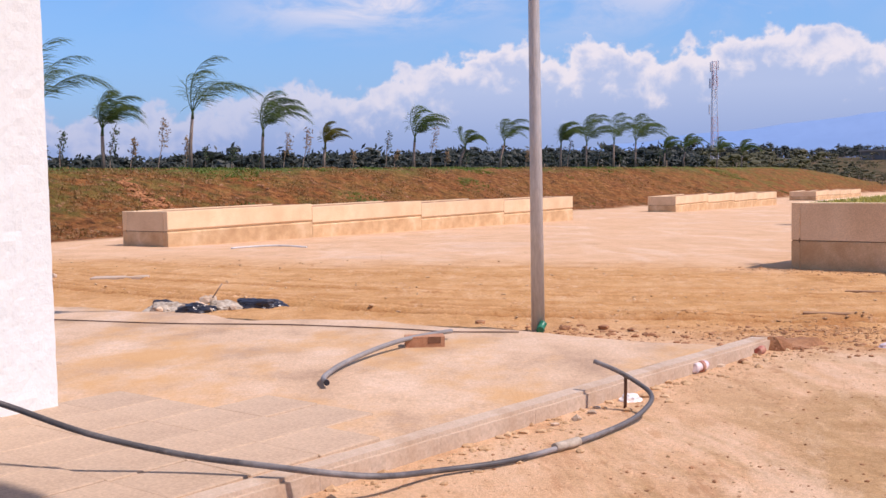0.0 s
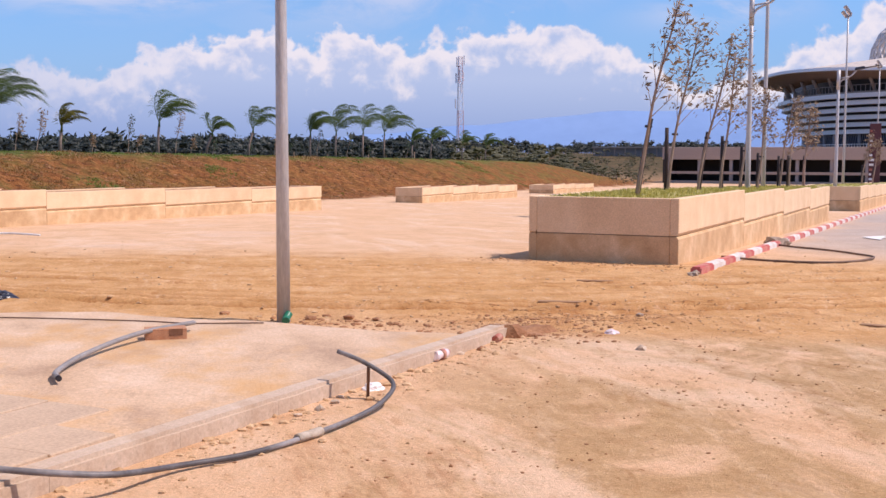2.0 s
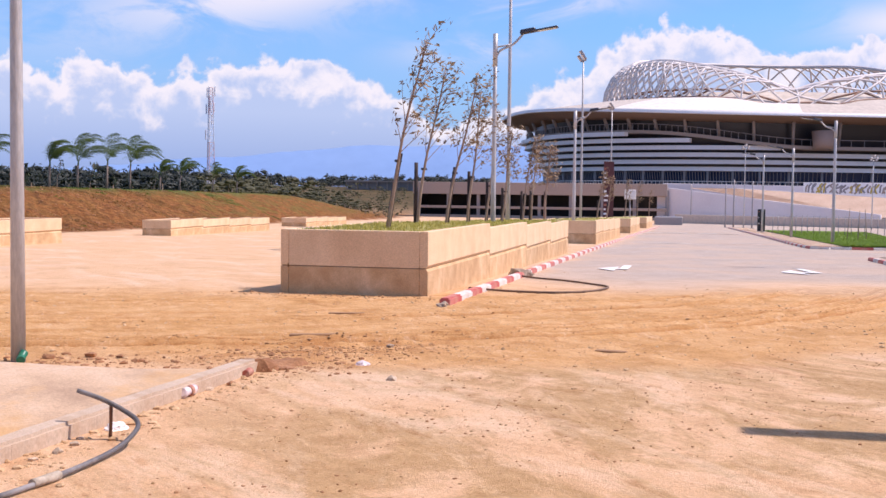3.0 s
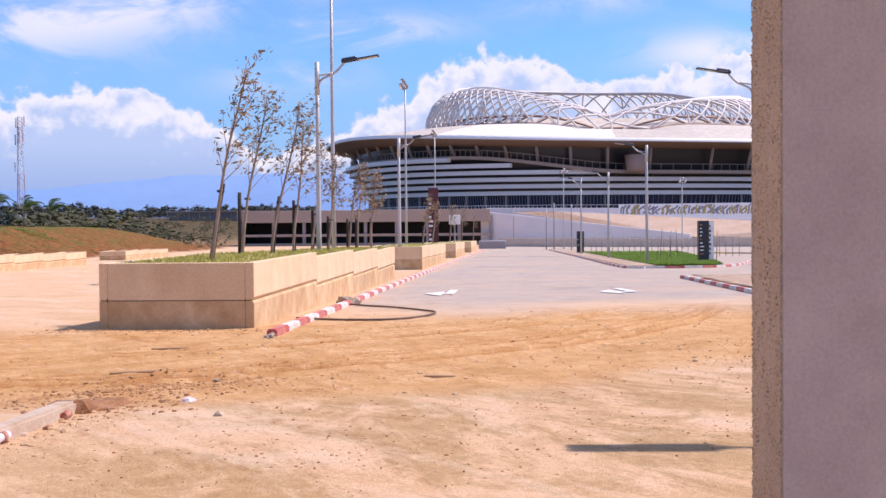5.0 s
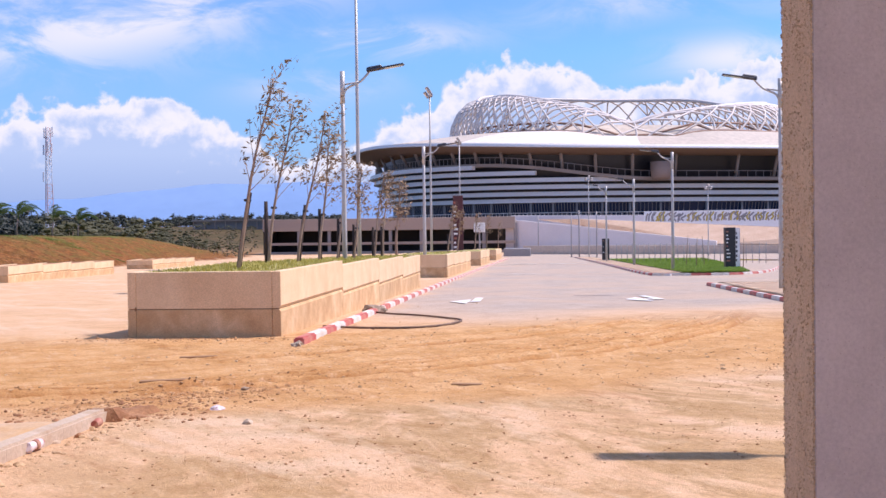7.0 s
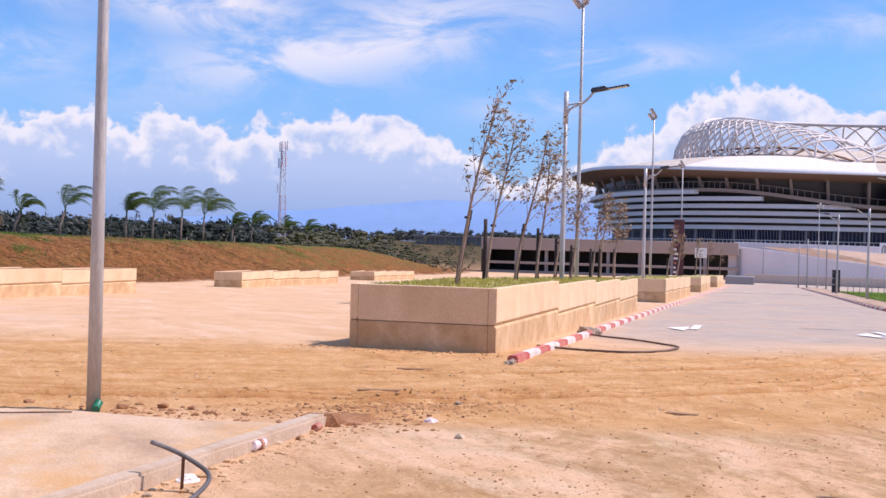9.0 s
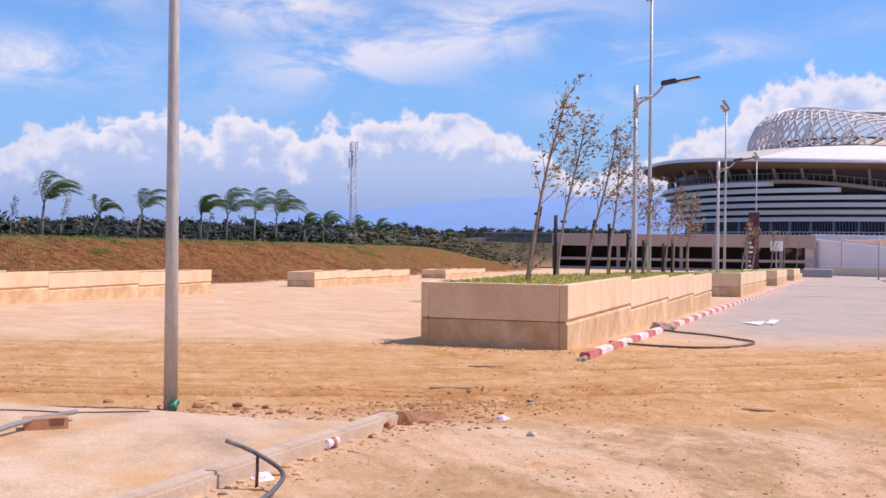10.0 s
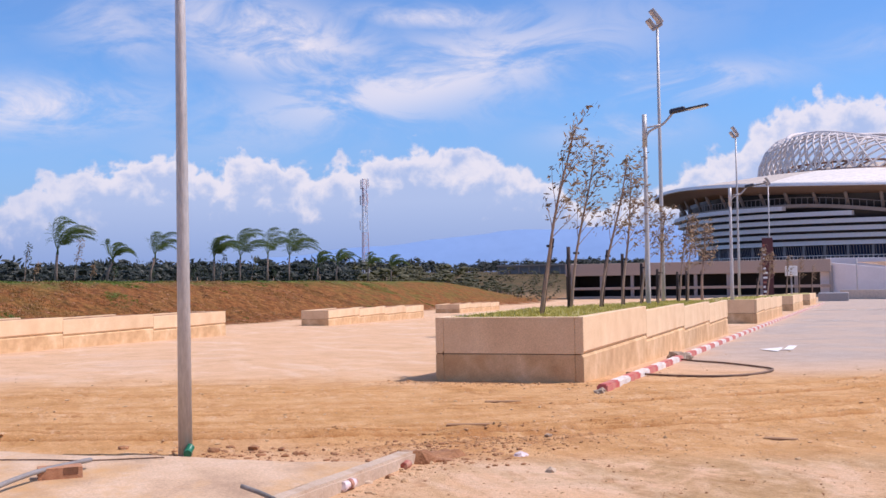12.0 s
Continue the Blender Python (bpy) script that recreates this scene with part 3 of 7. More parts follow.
def ground_material():
    m = bpy.data.materials.new("earth_and_asphalt")
    m.use_nodes = True
    t = m.node_tree
    t.nodes.clear()
    n, link = nodes_of(t)
    out, bs = n("ShaderNodeOutputMaterial"), n("ShaderNodeBsdfPrincipled", Roughness=0.95)
    bs.inputs["Specular IOR Level"].default_value = 0.15
    link(bs.outputs[0], out.inputs[0])
    tc = n("ShaderNodeTexCoord")

    def nz(scale, detail=6.0, rough=0.6, stretch=None, dist=0.0):
        x = n("ShaderNodeTexNoise", Scale=scale, Detail=detail, Roughness=rough, Distortion=dist)
        if stretch:
            mp = n("ShaderNodeMapping")
            mp.inputs["Scale"].default_value = stretch[:3]
            mp.inputs["Rotation"].default_value = (0, 0, radians(stretch[3]))
            link(tc.outputs["Object"], mp.inputs[0]), link(mp.outputs[0], x.inputs["Vector"])
        else:
            link(tc.outputs["Object"], x.inputs["Vector"])
        return x.outputs["Fac"]

    def ramp(fac, *stops):
        r = n("ShaderNodeValToRGB")
        e = r.color_ramp.elements
        while len(e) < len(stops):
            e.new(0.5)
        for el, (p, c) in zip(e, stops):
            el.position, el.color = p, (*c, 1)
        link(fac, r.inputs[0])
        return r.outputs[0]

    def mix(f, a, b, blend="MIX"):
        x = n("ShaderNodeMix", blend=blend)
        for s, v in (("Factor", f), ("A", a), ("B", b)):
            if isinstance(v, float):
                x.inputs[s].default_value = v
            elif isinstance(v, tuple):
                x.inputs[s].default_value = (*v, 1)
            else:
                link(v, x.inputs[s])
        return x.outputs["Result"]

    def rng(v, a, b, c=0.0, d=1.0):
        x = n("ShaderNodeMapRange", From_Min=a, From_Max=b, To_Min=c, To_Max=d)
        link(v, x.inputs["Value"])
        return x.outputs[0]

    def attr(name):
        a = n("ShaderNodeAttribute")
        a.attribute_name = name
        return a.outputs["Fac"]
    fine, grit, patch, wide = nz(38, 5, 0.7), nz(120, 3, 0.7), nz(1.3, 7, 0.65, dist=0.4), nz(0.28, 6, 0.6, dist=0.6)
    sweep = nz(1.6, 6, 0.65, (1.0, 0.16, 1, -58), 0.5)
    smear0 = nz(5.5, 8, 0.75)
    # compacted pinkish dust on concrete
    pad = ramp(patch, (0.3, (0.60, 0.365, 0.205)), (0.5, (0.70, 0.44, 0.26)), (0.72, (0.75, 0.495, 0.31)))
    pad = mix(rng(sweep, 0.54, 0.68, 0.0, 0.2), pad, (0.58, 0.36, 0.20))
    pad = mix(rng(wide, 0.54, 0.66, 0.0, 0.5), pad, (0.71, 0.52, 0.39))
    # loose ochre dirt
    dirt = ramp(patch, (0.28, (0.47, 0.24, 0.088)), (0.5, (0.605, 0.335, 0.145)), (0.75, (0.70, 0.425, 0.22)))
    dirt = mix(rng(sweep, 0.54, 0.66, 0.0, 0.4), dirt, (0.50, 0.25, 0.095))
    asphalt = ramp(patch, (0.3, (0.37, 0.31, 0.275)), (0.7, (0.50, 0.425, 0.375)))
    asphalt = mix(rng(wide, 0.42, 0.62, 0.1, 0.7), asphalt, (0.56, 0.41, 0.31))
    soil = ramp(patch, (0.3, (0.15, 0.052, 0.014)), (0.5, (0.28, 0.102, 0.029)), (0.72, (0.40, 0.165, 0.05)))
    clod = nz(2.4, 11, 0.8, dist=0.4)
    soil = mix(rng(clod, 0.51, 0.58, 0.0, 0.9), soil, (0.07, 0.026, 0.009))
    soil = mix(rng(clod, 0.37, 0.46, 0.8, 0.0), soil, (0.48, 0.25, 0.10))
    turf = ramp(patch, (0.3, (0.06, 0.095, 0.016)), (0.55, (0.12, 0.15, 0.03)), (0.75, (0.22, 0.17, 0.06)))
    plain_ = ramp(wide, (0.35, (0.055, 0.055, 0.02)), (0.5, (0.10, 0.07, 0.032)), (0.65, (0.17, 0.11, 0.055)))
    # trodden brown earth before the gate
    grime = ramp(smear0, (0.3, (0.37, 0.22, 0.095)), (0.7, (0.57, 0.36, 0.18)))
    near = n("ShaderNodeMath", op="MULTIPLY")
    link(attr("grime"), near.inputs[0]), link(rng(nz(0.75, 9, 0.72, (1.0, 0.45, 1, -58), 1.0), 0.46, 0.55), near.inputs[1])
    pad = mix(near.outputs[0], pad, grime)
    pale = nz(0.6, 8, 0.7, (1.0, 0.35, 1, -50), 0.6)
    pad = mix(rng(pale, 0.53, 0.64, 0.0, 0.55), pad, (0.78, 0.57, 0.405))
    col = mix(attr("dirt"), pad, dirt)
    col = mix(rng(attr("rut"), 0.05, 0.8, 0.0, 0.85), col, (0.44, 0.20, 0.07))
    # flaky crust: light and dark scabs at hand's width
    scab = nz(4.5, 11, 0.8, (1.0, 0.5, 1, -80), 0.5)
    worn = attr("worn")

    def times_worn(f):
        x = n("ShaderNodeMath", op="MULTIPLY")
        link(f, x.inputs[0]), link(worn, x.inputs[1])
        return x.outputs[0]
    col = mix(times_worn(rng(scab, 0.54, 0.62, 0.0, 0.35)), col, mix(1.0, col, (0.70, 0.56, 0.44), "MULTIPLY"))
    col = mix(times_worn(rng(scab, 0.36, 0.46, 0.4, 0.0)), col, (0.80, 0.565, 0.385))
    col = mix(attr("asphalt"), col, asphalt)
    col = mix(attr("soil"), col, soil)
    col = mix(rng(nz(0.55, 7, 0.7), 0.44, 0.58), col, mix(attr("turf"), col, turf))
    col = mix(attr("lawn"), col, turf)
    col = mix(attr("plain"), col, plain_)
    col = mix(0.5, col, rng(fine, 0.25, 0.75, 0.62, 1.3), "MULTIPLY")
    col = mix(0.5, col, rng(grit, 0.3, 0.7, 0.6, 1.3), "MULTIPLY")
    # scattered dark crumbs and smears
    crumbs, smear = nz(9, 6, 0.75), nz(3.2, 8, 0.75, (1.0, 0.3, 1, -60), 0.8)
    col = mix(times_worn(rng(crumbs, 0.63, 0.68, 0.0, 0.6)), col, mix(1.0, col, (0.55, 0.42, 0.33), "MULTIPLY"))
    col = mix(times_worn(rng(smear, 0.57, 0.65, 0.0, 0.35)), col, mix(1.0, col, (0.66, 0.54, 0.44), "MULTIPLY"))

    flake = nz(19, 5, 0.7, (1.0, 0.55, 1, -60), 0.3)
    col = mix(times_worn(rng(flake, 0.64, 0.68, 0.0, 0.85)), col, mix(1.0, col, (0.52, 0.38, 0.28), "MULTIPLY"))
    col = mix(times_worn(rng(nz(2.6, 9, 0.7, (1.0, 0.35, 1, -62), 0.6), 0.59, 0.63, 0.0, 0.4)), col, mix(1.0, col, (0.66, 0.50, 0.36), "MULTIPLY"))
    link(col, bs.inputs["Base Color"])
    h = n("ShaderNodeMath", op="MULTIPLY_ADD")
    link(nz(7, 11, 0.75), h.inputs[0])
    h.inputs[1].default_value = 1.6
    link(fine, h.inputs[2])
    lump = n("ShaderNodeMath", op="MULTIPLY")
    link(nz(1.5, 9, 0.72, dist=0.3), lump.inputs[0]), link(attr("soil"), lump.inputs[1])
    bq = n("ShaderNodeBump", Strength=0.8, Distance=0.4)
    link(lump.outputs[0], bq.inputs["Height"])
    bp = n("ShaderNodeBump", Strength=0.65, Distance=0.024)
    link(h.outputs[0], bp.inputs["Height"]), link(bq.outputs[0], bp.inputs["Normal"]), link(bp.outputs[0], bs.inputs["Normal"])
    return m


def build_ground():
    xs = axis(-4300, 4300, 0.085, -9.0, 16.0, 1.035)
    ys = axis(-4300, 4300, 0.05, 6.0, 21.0, 1.035)
    verts = [(x, y, ground_z(x, y)) for y in ys for x in xs]
    w = len(xs)
    faces = [(j * w + i, j * w + i + 1, (j + 1) * w + i + 1, (j + 1) * w + i) for j in range(len(ys) - 1) for i in range(w - 1)]
    ob = mesh_object("ground", (verts, [], faces), ground_material(), smooth=True)
    vals = {k: [] for k in ("dirt", "asphalt", "soil", "turf", "lawn", "plain", "rut", "grime", "worn")}
    for x, y, z in verts:
        p = Vector((x, y, 0))
        u, v = p.dot(U), p.dot(V)
        b, a = bank(x, y)
        w1 = noise.noise(Vector((x * 0.3, y * 0.3, 30)))
        far = sstep(190, 300, math.hypot(x, y))
        slope = sstep(-0.4, 0.6, b + w1) * (1 - far)
        d = dirt_amount(x, y)
        vals["dirt"].append(d)
        vals["rut"].append(d * max(math.exp(-(w / 0.085) ** 2) * amp / 0.035 for w, amp in ruts(x, y)) * sstep(-0.7, -0.1, noise.noise(Vector((x * 0.6, y * 0.6, 50)))) + 0.9 * math.exp(-((x - 4.2) / 1.9) ** 2 - ((y - 11.7) / 0.8) ** 2) * sstep(-0.1, 0.25, noise.noise(Vector((x * 2.2, y * 3.5, 60))) + 0.4 * noise.noise(Vector((x * 7, y * 9, 61)))) if d > 0.05 else 0.0)
        vals["grime"].append(0.85 * (1 - sstep(9, 16, math.hypot(x, y) - 0.3 * y)) * sstep(-5, -2, v))
        vals["asphalt"].append(sstep(20.5, 31, u + 3 * w1 - 0.22 * v) * sstep(-4.6, -3.4, v + 0.8 * w1) * (1 - far * 0.3) * 0.95)
        q = x * math.sin(radians(15)) + y * math.cos(radians(15)) + 1.2 * w1
        vals["worn"].append(1 - 0.85 * sstep(19.5, 23.5, q) * (1 - slope))
        vals["soil"].append(slope)
        dry = 1 - sstep(8, 40, a) * (1 - sstep(70, 95, a))
        vals["turf"].append(slope * (0.22 + 0.6 * dry) * sstep(1.5, 5, b) * 0.7)
        vals["lawn"].append(slope * sstep(8.5, 11.5, b + 2 * w1) * 0.9)
        vals["plain"].append(max(sstep(25, 60, b), far))
    for k, v in vals.items():
        ob.data.attributes.new(k, "FLOAT", "POINT").data.foreach_set("value", v)
    return tagged(ob, "dusty pinkish ground with ochre dirt, tyre ruts and grey asphalt", "ground", kind="structure")


build_ground()

# ---- gate: platform, kerb, piers, canopy ----
KERB_V, PLAT_U = -4.05, 9.7


def plat_z(u, v):
    p = uv(u, v)
    return base_z(p.x, p.y) + 0.12


def build_platform():
    us, vs = np.linspace(-8, PLAT_U, 90), np.linspace(-26, KERB_V - 0.16, 110)
    verts, faces = [], []
    for u in us:
        for v in vs:
            z = plat_z(u, v) - 0.012 + 0.006 * noise.noise(Vector((u * 1.3, v * 1.3, 2)))
            z -= 0.26 * sstep(PLAT_U - 0.6, PLAT_U, u - 0.25 * (v + 6.5) * (v < -6.5) + 0.4 * noise.noise(Vector((v * 0.8, 0, 5))))
            verts.append(tuple(uv(u, v, z)))
    w = len(vs)
    faces = [(i * w + j, (i + 1) * w + j, (i + 1) * w + j + 1, i * w + j + 1) for i in range(len(us) - 1) for j in range(w - 1)]
    m = material("dusty_slab", ((0.42, 0.275, 0.175), (0.60, 0.41, 0.265), (0.69, 0.505, 0.36)), 0.93, 1.4, 42, 0.4, 0.012, stain=(0.58, 0.325, 0.125, 0.8), stretch=(1, 0.6, 1))
    ob = mesh_object("pavement", (verts, [], faces), m, smooth=True)
    tagged(ob, "dusty pinkish concrete pavement with a band of ochre dirt", "pavement", kind="structure")
    # square slabs by the gate
    bm = boxes((0.006, 0.494, 0.006, 0.494, -0.05, 0.004), bevel=0.006)
    me = bpy.data.meshes.new("paving_slab")
    bm.to_mesh(me)
    bm.free()
    me.materials.append(material("paving_slab", ((0.47, 0.335, 0.23), (0.61, 0.45, 0.32)), 0.9, 1.2, 45, 0.3, 0.006, vary=0.03, stain=(0.42, 0.29, 0.21, 0.3)))
    rnd = random.Random(5)
    for i in range(10):
        for j in range(12):
            u, v = 1.2 + 0.5 * i, KERB_V - 0.18 - 0.5 * (j + 1)
            if u > 4.4 + 0.4 * math.sin(j * 0.9):
                continue
            s = new("paving_slab", me)
            s.matrix_world = on_road(u, v + 0.5, plat_z(u, v) - 0.004 + rnd.uniform(-0.004, 0.003))
            s.parent, s.matrix_parent_inverse = ob, Matrix()


def kerb_stone(length, width, height, seed, chip=0.012):
    bm = bmesh.new()
    box(bm, 0.001, length - 0.001, -width / 2, width / 2, -0.25, height)
    top = [e for e in bm.edges if all(v.co.z > 0 for v in e.verts) and abs(e.verts[0].co.x - e.verts[1].co.x) > 0.1]
    bmesh.ops.bevel(bm, geom=top, offset=0.025, segments=2, affect="EDGES")
    bmesh.ops.subdivide_edges(bm, edges=[e for e in bm.edges if abs(e.verts[0].co.x - e.verts[1].co.x) > 0.3], cuts=7)
    for v in bm.verts:
        v.co += chip * min(1.0, 6 * min(v.co.x, length - v.co.x)) * Vector((0, noise.noise(v.co * 7 + Vector((seed, 0, 0))), noise.noise(v.co * 6 + Vector((0, seed, 0)))))
    return bm


def resample(pts, step):
    line = glide([Vector((x, y, 0)) for x, y in pts], 16)
    out, left = [line[0]], step
    for a, b in zip(line, line[1:]):
        seg = (b - a).length
        pos = 0.0
        while seg - pos >= left:
            pos += left
            out.append(a + (b - a) * (pos / seg))
            left = step
        left -= seg - pos
    return [(p.x, p.y) for p in out]


def kerb_curve(name, pts, mats, label, step=1.0, **kw):
    """Kerb stones chord by chord along a bend."""
    root = thing(name, Matrix(), label, "kerb", kind="structure")
    pp = resample(pts, step)
    shared = {}
    for k, (a, b) in enumerate(zip(pp, pp[1:])):
        key = (k % len(mats), k % 3)
        if key not in shared:
            me = bpy.data.meshes.new("kerb_stone")
            bm = kerb_stone(step, 0.18, 0.12, key[1] * 3.7, 0.006)
            bm.to_mesh(me)
            bm.free()
            me.materials.append(mats[key[0]])
            shared[key] = me
        s = new("kerb_stone", shared[key])
        za, zb = base_z(*a), base_z(*b)
        s.matrix_world = pose(a[0], a[1], za, 0, -math.degrees(math.atan2(zb - za, step)), math.degrees(math.atan2(b[1] - a[1], b[0] - a[0])))
        s.parent, s.matrix_parent_inverse = root, Matrix()
    return root


def row_uv(*p):
    return [tuple(uv(u, v))[:2] for u, v in p]


build_platform()
kerb_curve("pavement_kerb", row_uv((-3, KERB_V - 0.08), (3.5, KERB_V - 0.08), (10.0, KERB_V - 0.06)), [KERBSTONE], "chipped dusty concrete kerb along the gate pavement")
kerb_curve("road_kerb_left", row_uv((18.0, -3.95), (60, -3.95), (140, -3.6)), [KERBRED, KERBWHITE], "red and white painted kerb beside the concrete planters")
kerb_curve("road_kerb_right", row_uv((142, 4.9), (90, 5.5), (59.5, 5.8), (57.2, 6.6), (56.6, 8.5), (58.2, 11.0), (64, 13.3), (76, 16.5)), [KERBRED, KERBWHITE], "red and white painted kerb round a grassed corner")
kerb_curve("road_kerb_near", row_uv((43.0, 6.6), (32, 6.75), (20, 6.95), (4, 7.1)), [KERBRED, KERBWHITE], "faded red and white kerb along a pavement")


def pier(name, steps, z1, mat, label):
    root = thing(name, on_road(0, 0, 0), label, "pier")
    for k, (u0, u1, v0, v1) in enumerate(steps):
        bm = bmesh.new()
        n_z = int(z1 / 0.06)
        ring = []
        per = [(u0, -v1), (u1, -v1), (u1, -v0), (u0, -v0)]
        pts = []
        for (xa, ya), (xb, yb) in zip(per, per[1:] + per[:1]):
            m = max(2, int(math.hypot(xb - xa, yb - ya) / 0.05))
            pts += [(xa + (xb - xa) * i / m, ya + (yb - ya) * i / m) for i in range(m)]
        cx, cy = (u0 + u1) / 2, -(v0 + v1) / 2
        for i in range(n_z + 1):
            z = -0.1 + (z1 + 0.1) * i / n_z
            row = []
            for x, y in pts:
                q = 0.005 * noise.noise(Vector((x * 14, y * 14, z * 14 + k * 9))) + 0.004 * noise.noise(Vector((x * 40, y * 40, z * 40)))
                f = 1 + q / max(0.2, math.hypot(x - cx, y - cy))
                row.append(bm.verts.new((cx + (x - cx) * f, cy + (y - cy) * f, z)))
            ring.append(row)
        m = len(pts)
        for a, b in zip(ring, ring[1:]):
            for i in range(m):
                bm.faces.new((a[i], a[(i + 1) % m], b[(i + 1) % m], b[i]))
        part("shaft", bm, mat, root)
    return root


CAN_Z = 7.4
PU, PV = 4.128, 1.028                                 # near, road-side corner of the roughcast pier
pier("gate_pier", [(PU, PU + 0.47, PV, PV + 0.46)], CAN_Z, ROUGHCAST, "beige roughcast gate pier with a speckled surface")
pier("gate_pier", [(3.56, 4.12, -7.15, -6.60), (3.08, 3.555, -7.45, -6.84), (2.3, 3.075, -7.8, -7.06)], CAN_Z, PLASTER, "white plastered gate pier stepped into three shafts")
face = mesh_object("face_panel", boxes((PU - 0.01, PU + 0.006, -PV - 0.452, -PV - 0.005, -0.1, CAN_Z), bevel=0.004), GREYRENDER, bpy.data.objects["gate_pier"])


def roughcast_grains():
    """Grains of the thrown render, on one face and along the arrises."""
    rnd = random.Random(44)
    vs, fs = [], []
    tet = ((1, 0, -0.5), (-0.5, 0.87, -0.5), (-0.5, -0.87, -0.5), (0, 0, 1), (0.2, 0.1, -1))
    tri = ((0, 1, 3), (1, 2, 3), (2, 0, 3), (1, 0, 4), (2, 1, 4), (0, 2, 4))
    for k in range(9000):
        z = rnd.uniform(-0.3, 3.6)
        e = rnd.random()
        if e < 0.6:
            p = (rnd.uniform(PU, PU + 0.47), -PV)
        else:
            p = ((PU - 0.005, -PV - 0.002), (PU - 0.005, -PV - 0.456), (PU + 0.47, -PV))[k % 3]
            p = (p[0] + rnd.gauss(0, 0.002), p[1] + rnd.gauss(0, 0.002))
        r = rnd.uniform(0.002, 0.0065)
        a = rnd.uniform(0, 6.28)
        c, s, o = math.cos(a) * r, math.sin(a) * r, len(vs)
        vs += [(p[0] + x * c - y * s, p[1] + x * s + y * c, z + w * r * rnd.choice((-1, 1))) for x, y, w in tet]
        fs += [tuple(i + o for i in f) for f in tri]
    tagged(mesh_object("roughcast_grain", (vs, [], fs), GRAIN, bpy.data.objects["gate_pier"]), kind="stuff")


roughcast_grains()
canopy = mesh_object("canopy", boxes((-4, 4.46, -4.5, 10, CAN_Z, CAN_Z + 0.5), bevel=0.02), PLASTER)
canopy.matrix_world = on_road(0, 0, 0)
tagged(canopy, "white concrete canopy over the gate piers", "canopy", kind="structure")

# ---- concrete planters ----


def prism(length, outline):
    """A bar of the given outline (y, z), laid along x."""
    bm = bmesh.new()
    a = [bm.verts.new((0.004, y, z)) for y, z in outline]
    b = [bm.verts.new((length - 0.004, y, z)) for y, z in outline]
    m = len(outline)
    bm.faces.new(a), bm.faces.new(b[::-1])
    for i in range(m):
        bm.faces.new((a[i], b[i], b[(i + 1) % m], a[(i + 1) % m]))
    bmesh.ops.recalc_face_normals(bm, faces=bm.faces)
    bmesh.ops.bevel(bm, geom=[e for e in bm.edges if abs(e.verts[0].co.x - e.verts[1].co.x) < 0.01 or e.verts[0].co.z > outline[0][1] - 0.001 and e.verts[1].co.z > outline[0][1] - 0.001],
                    offset=0.009, segments=1, affect="EDGES")
    return bm


def panel(length, height, thick=0.16):
    """The upper half of a precast wall panel, chamfered back to the notch below it; x along it, y into its thickness."""
    g = height * 0.43
    return prism(length, ((0, height), (thick, height), (thick, g + 0.012), (0.034, g + 0.012), (0, g + 0.062)))


def panel_foot(length, height, thick=0.16, below=0.3):
    g = height * 0.43
    return prism(length, ((0.034, g - 0.004), (thick, g - 0.004), (thick, -below), (0, -below), (0, g - 0.05)))


def panel_core(length, height, thick=0.16, ext=-0.03):
    g = height * 0.43
    return boxes((-ext, length + ext, 0.05, thick - 0.02, g - 0.03, g + 0.05))


def grass_rows(spots, h, rnd, blades=3):
    """Blades of grass, three corners each, as one sheet of data."""
    vs, fs = [], []
    for x, y, z in spots:
        for _ in range(blades):
            a, l, w = rnd.uniform(0, 6.28), rnd.uniform(0.4, 1) * h, rnd.uniform(0.006, 0.02)
            dx, dy, lean = math.cos(a), math.sin(a), rnd.uniform(0.1, 0.8) * h
            x1, y1 = x + rnd.uniform(-0.06, 0.06), y + rnd.uniform(-0.06, 0.06)
            i = len(vs)
            vs += [(x1 - dy * w, y1 + dx * w, z), (x1 + dy * w, y1 - dx * w, z), (x1 + dx * lean, y1 + dy * lean, z + l)]
            fs.append((i, i + 1, i + 2))
    return vs, [], fs


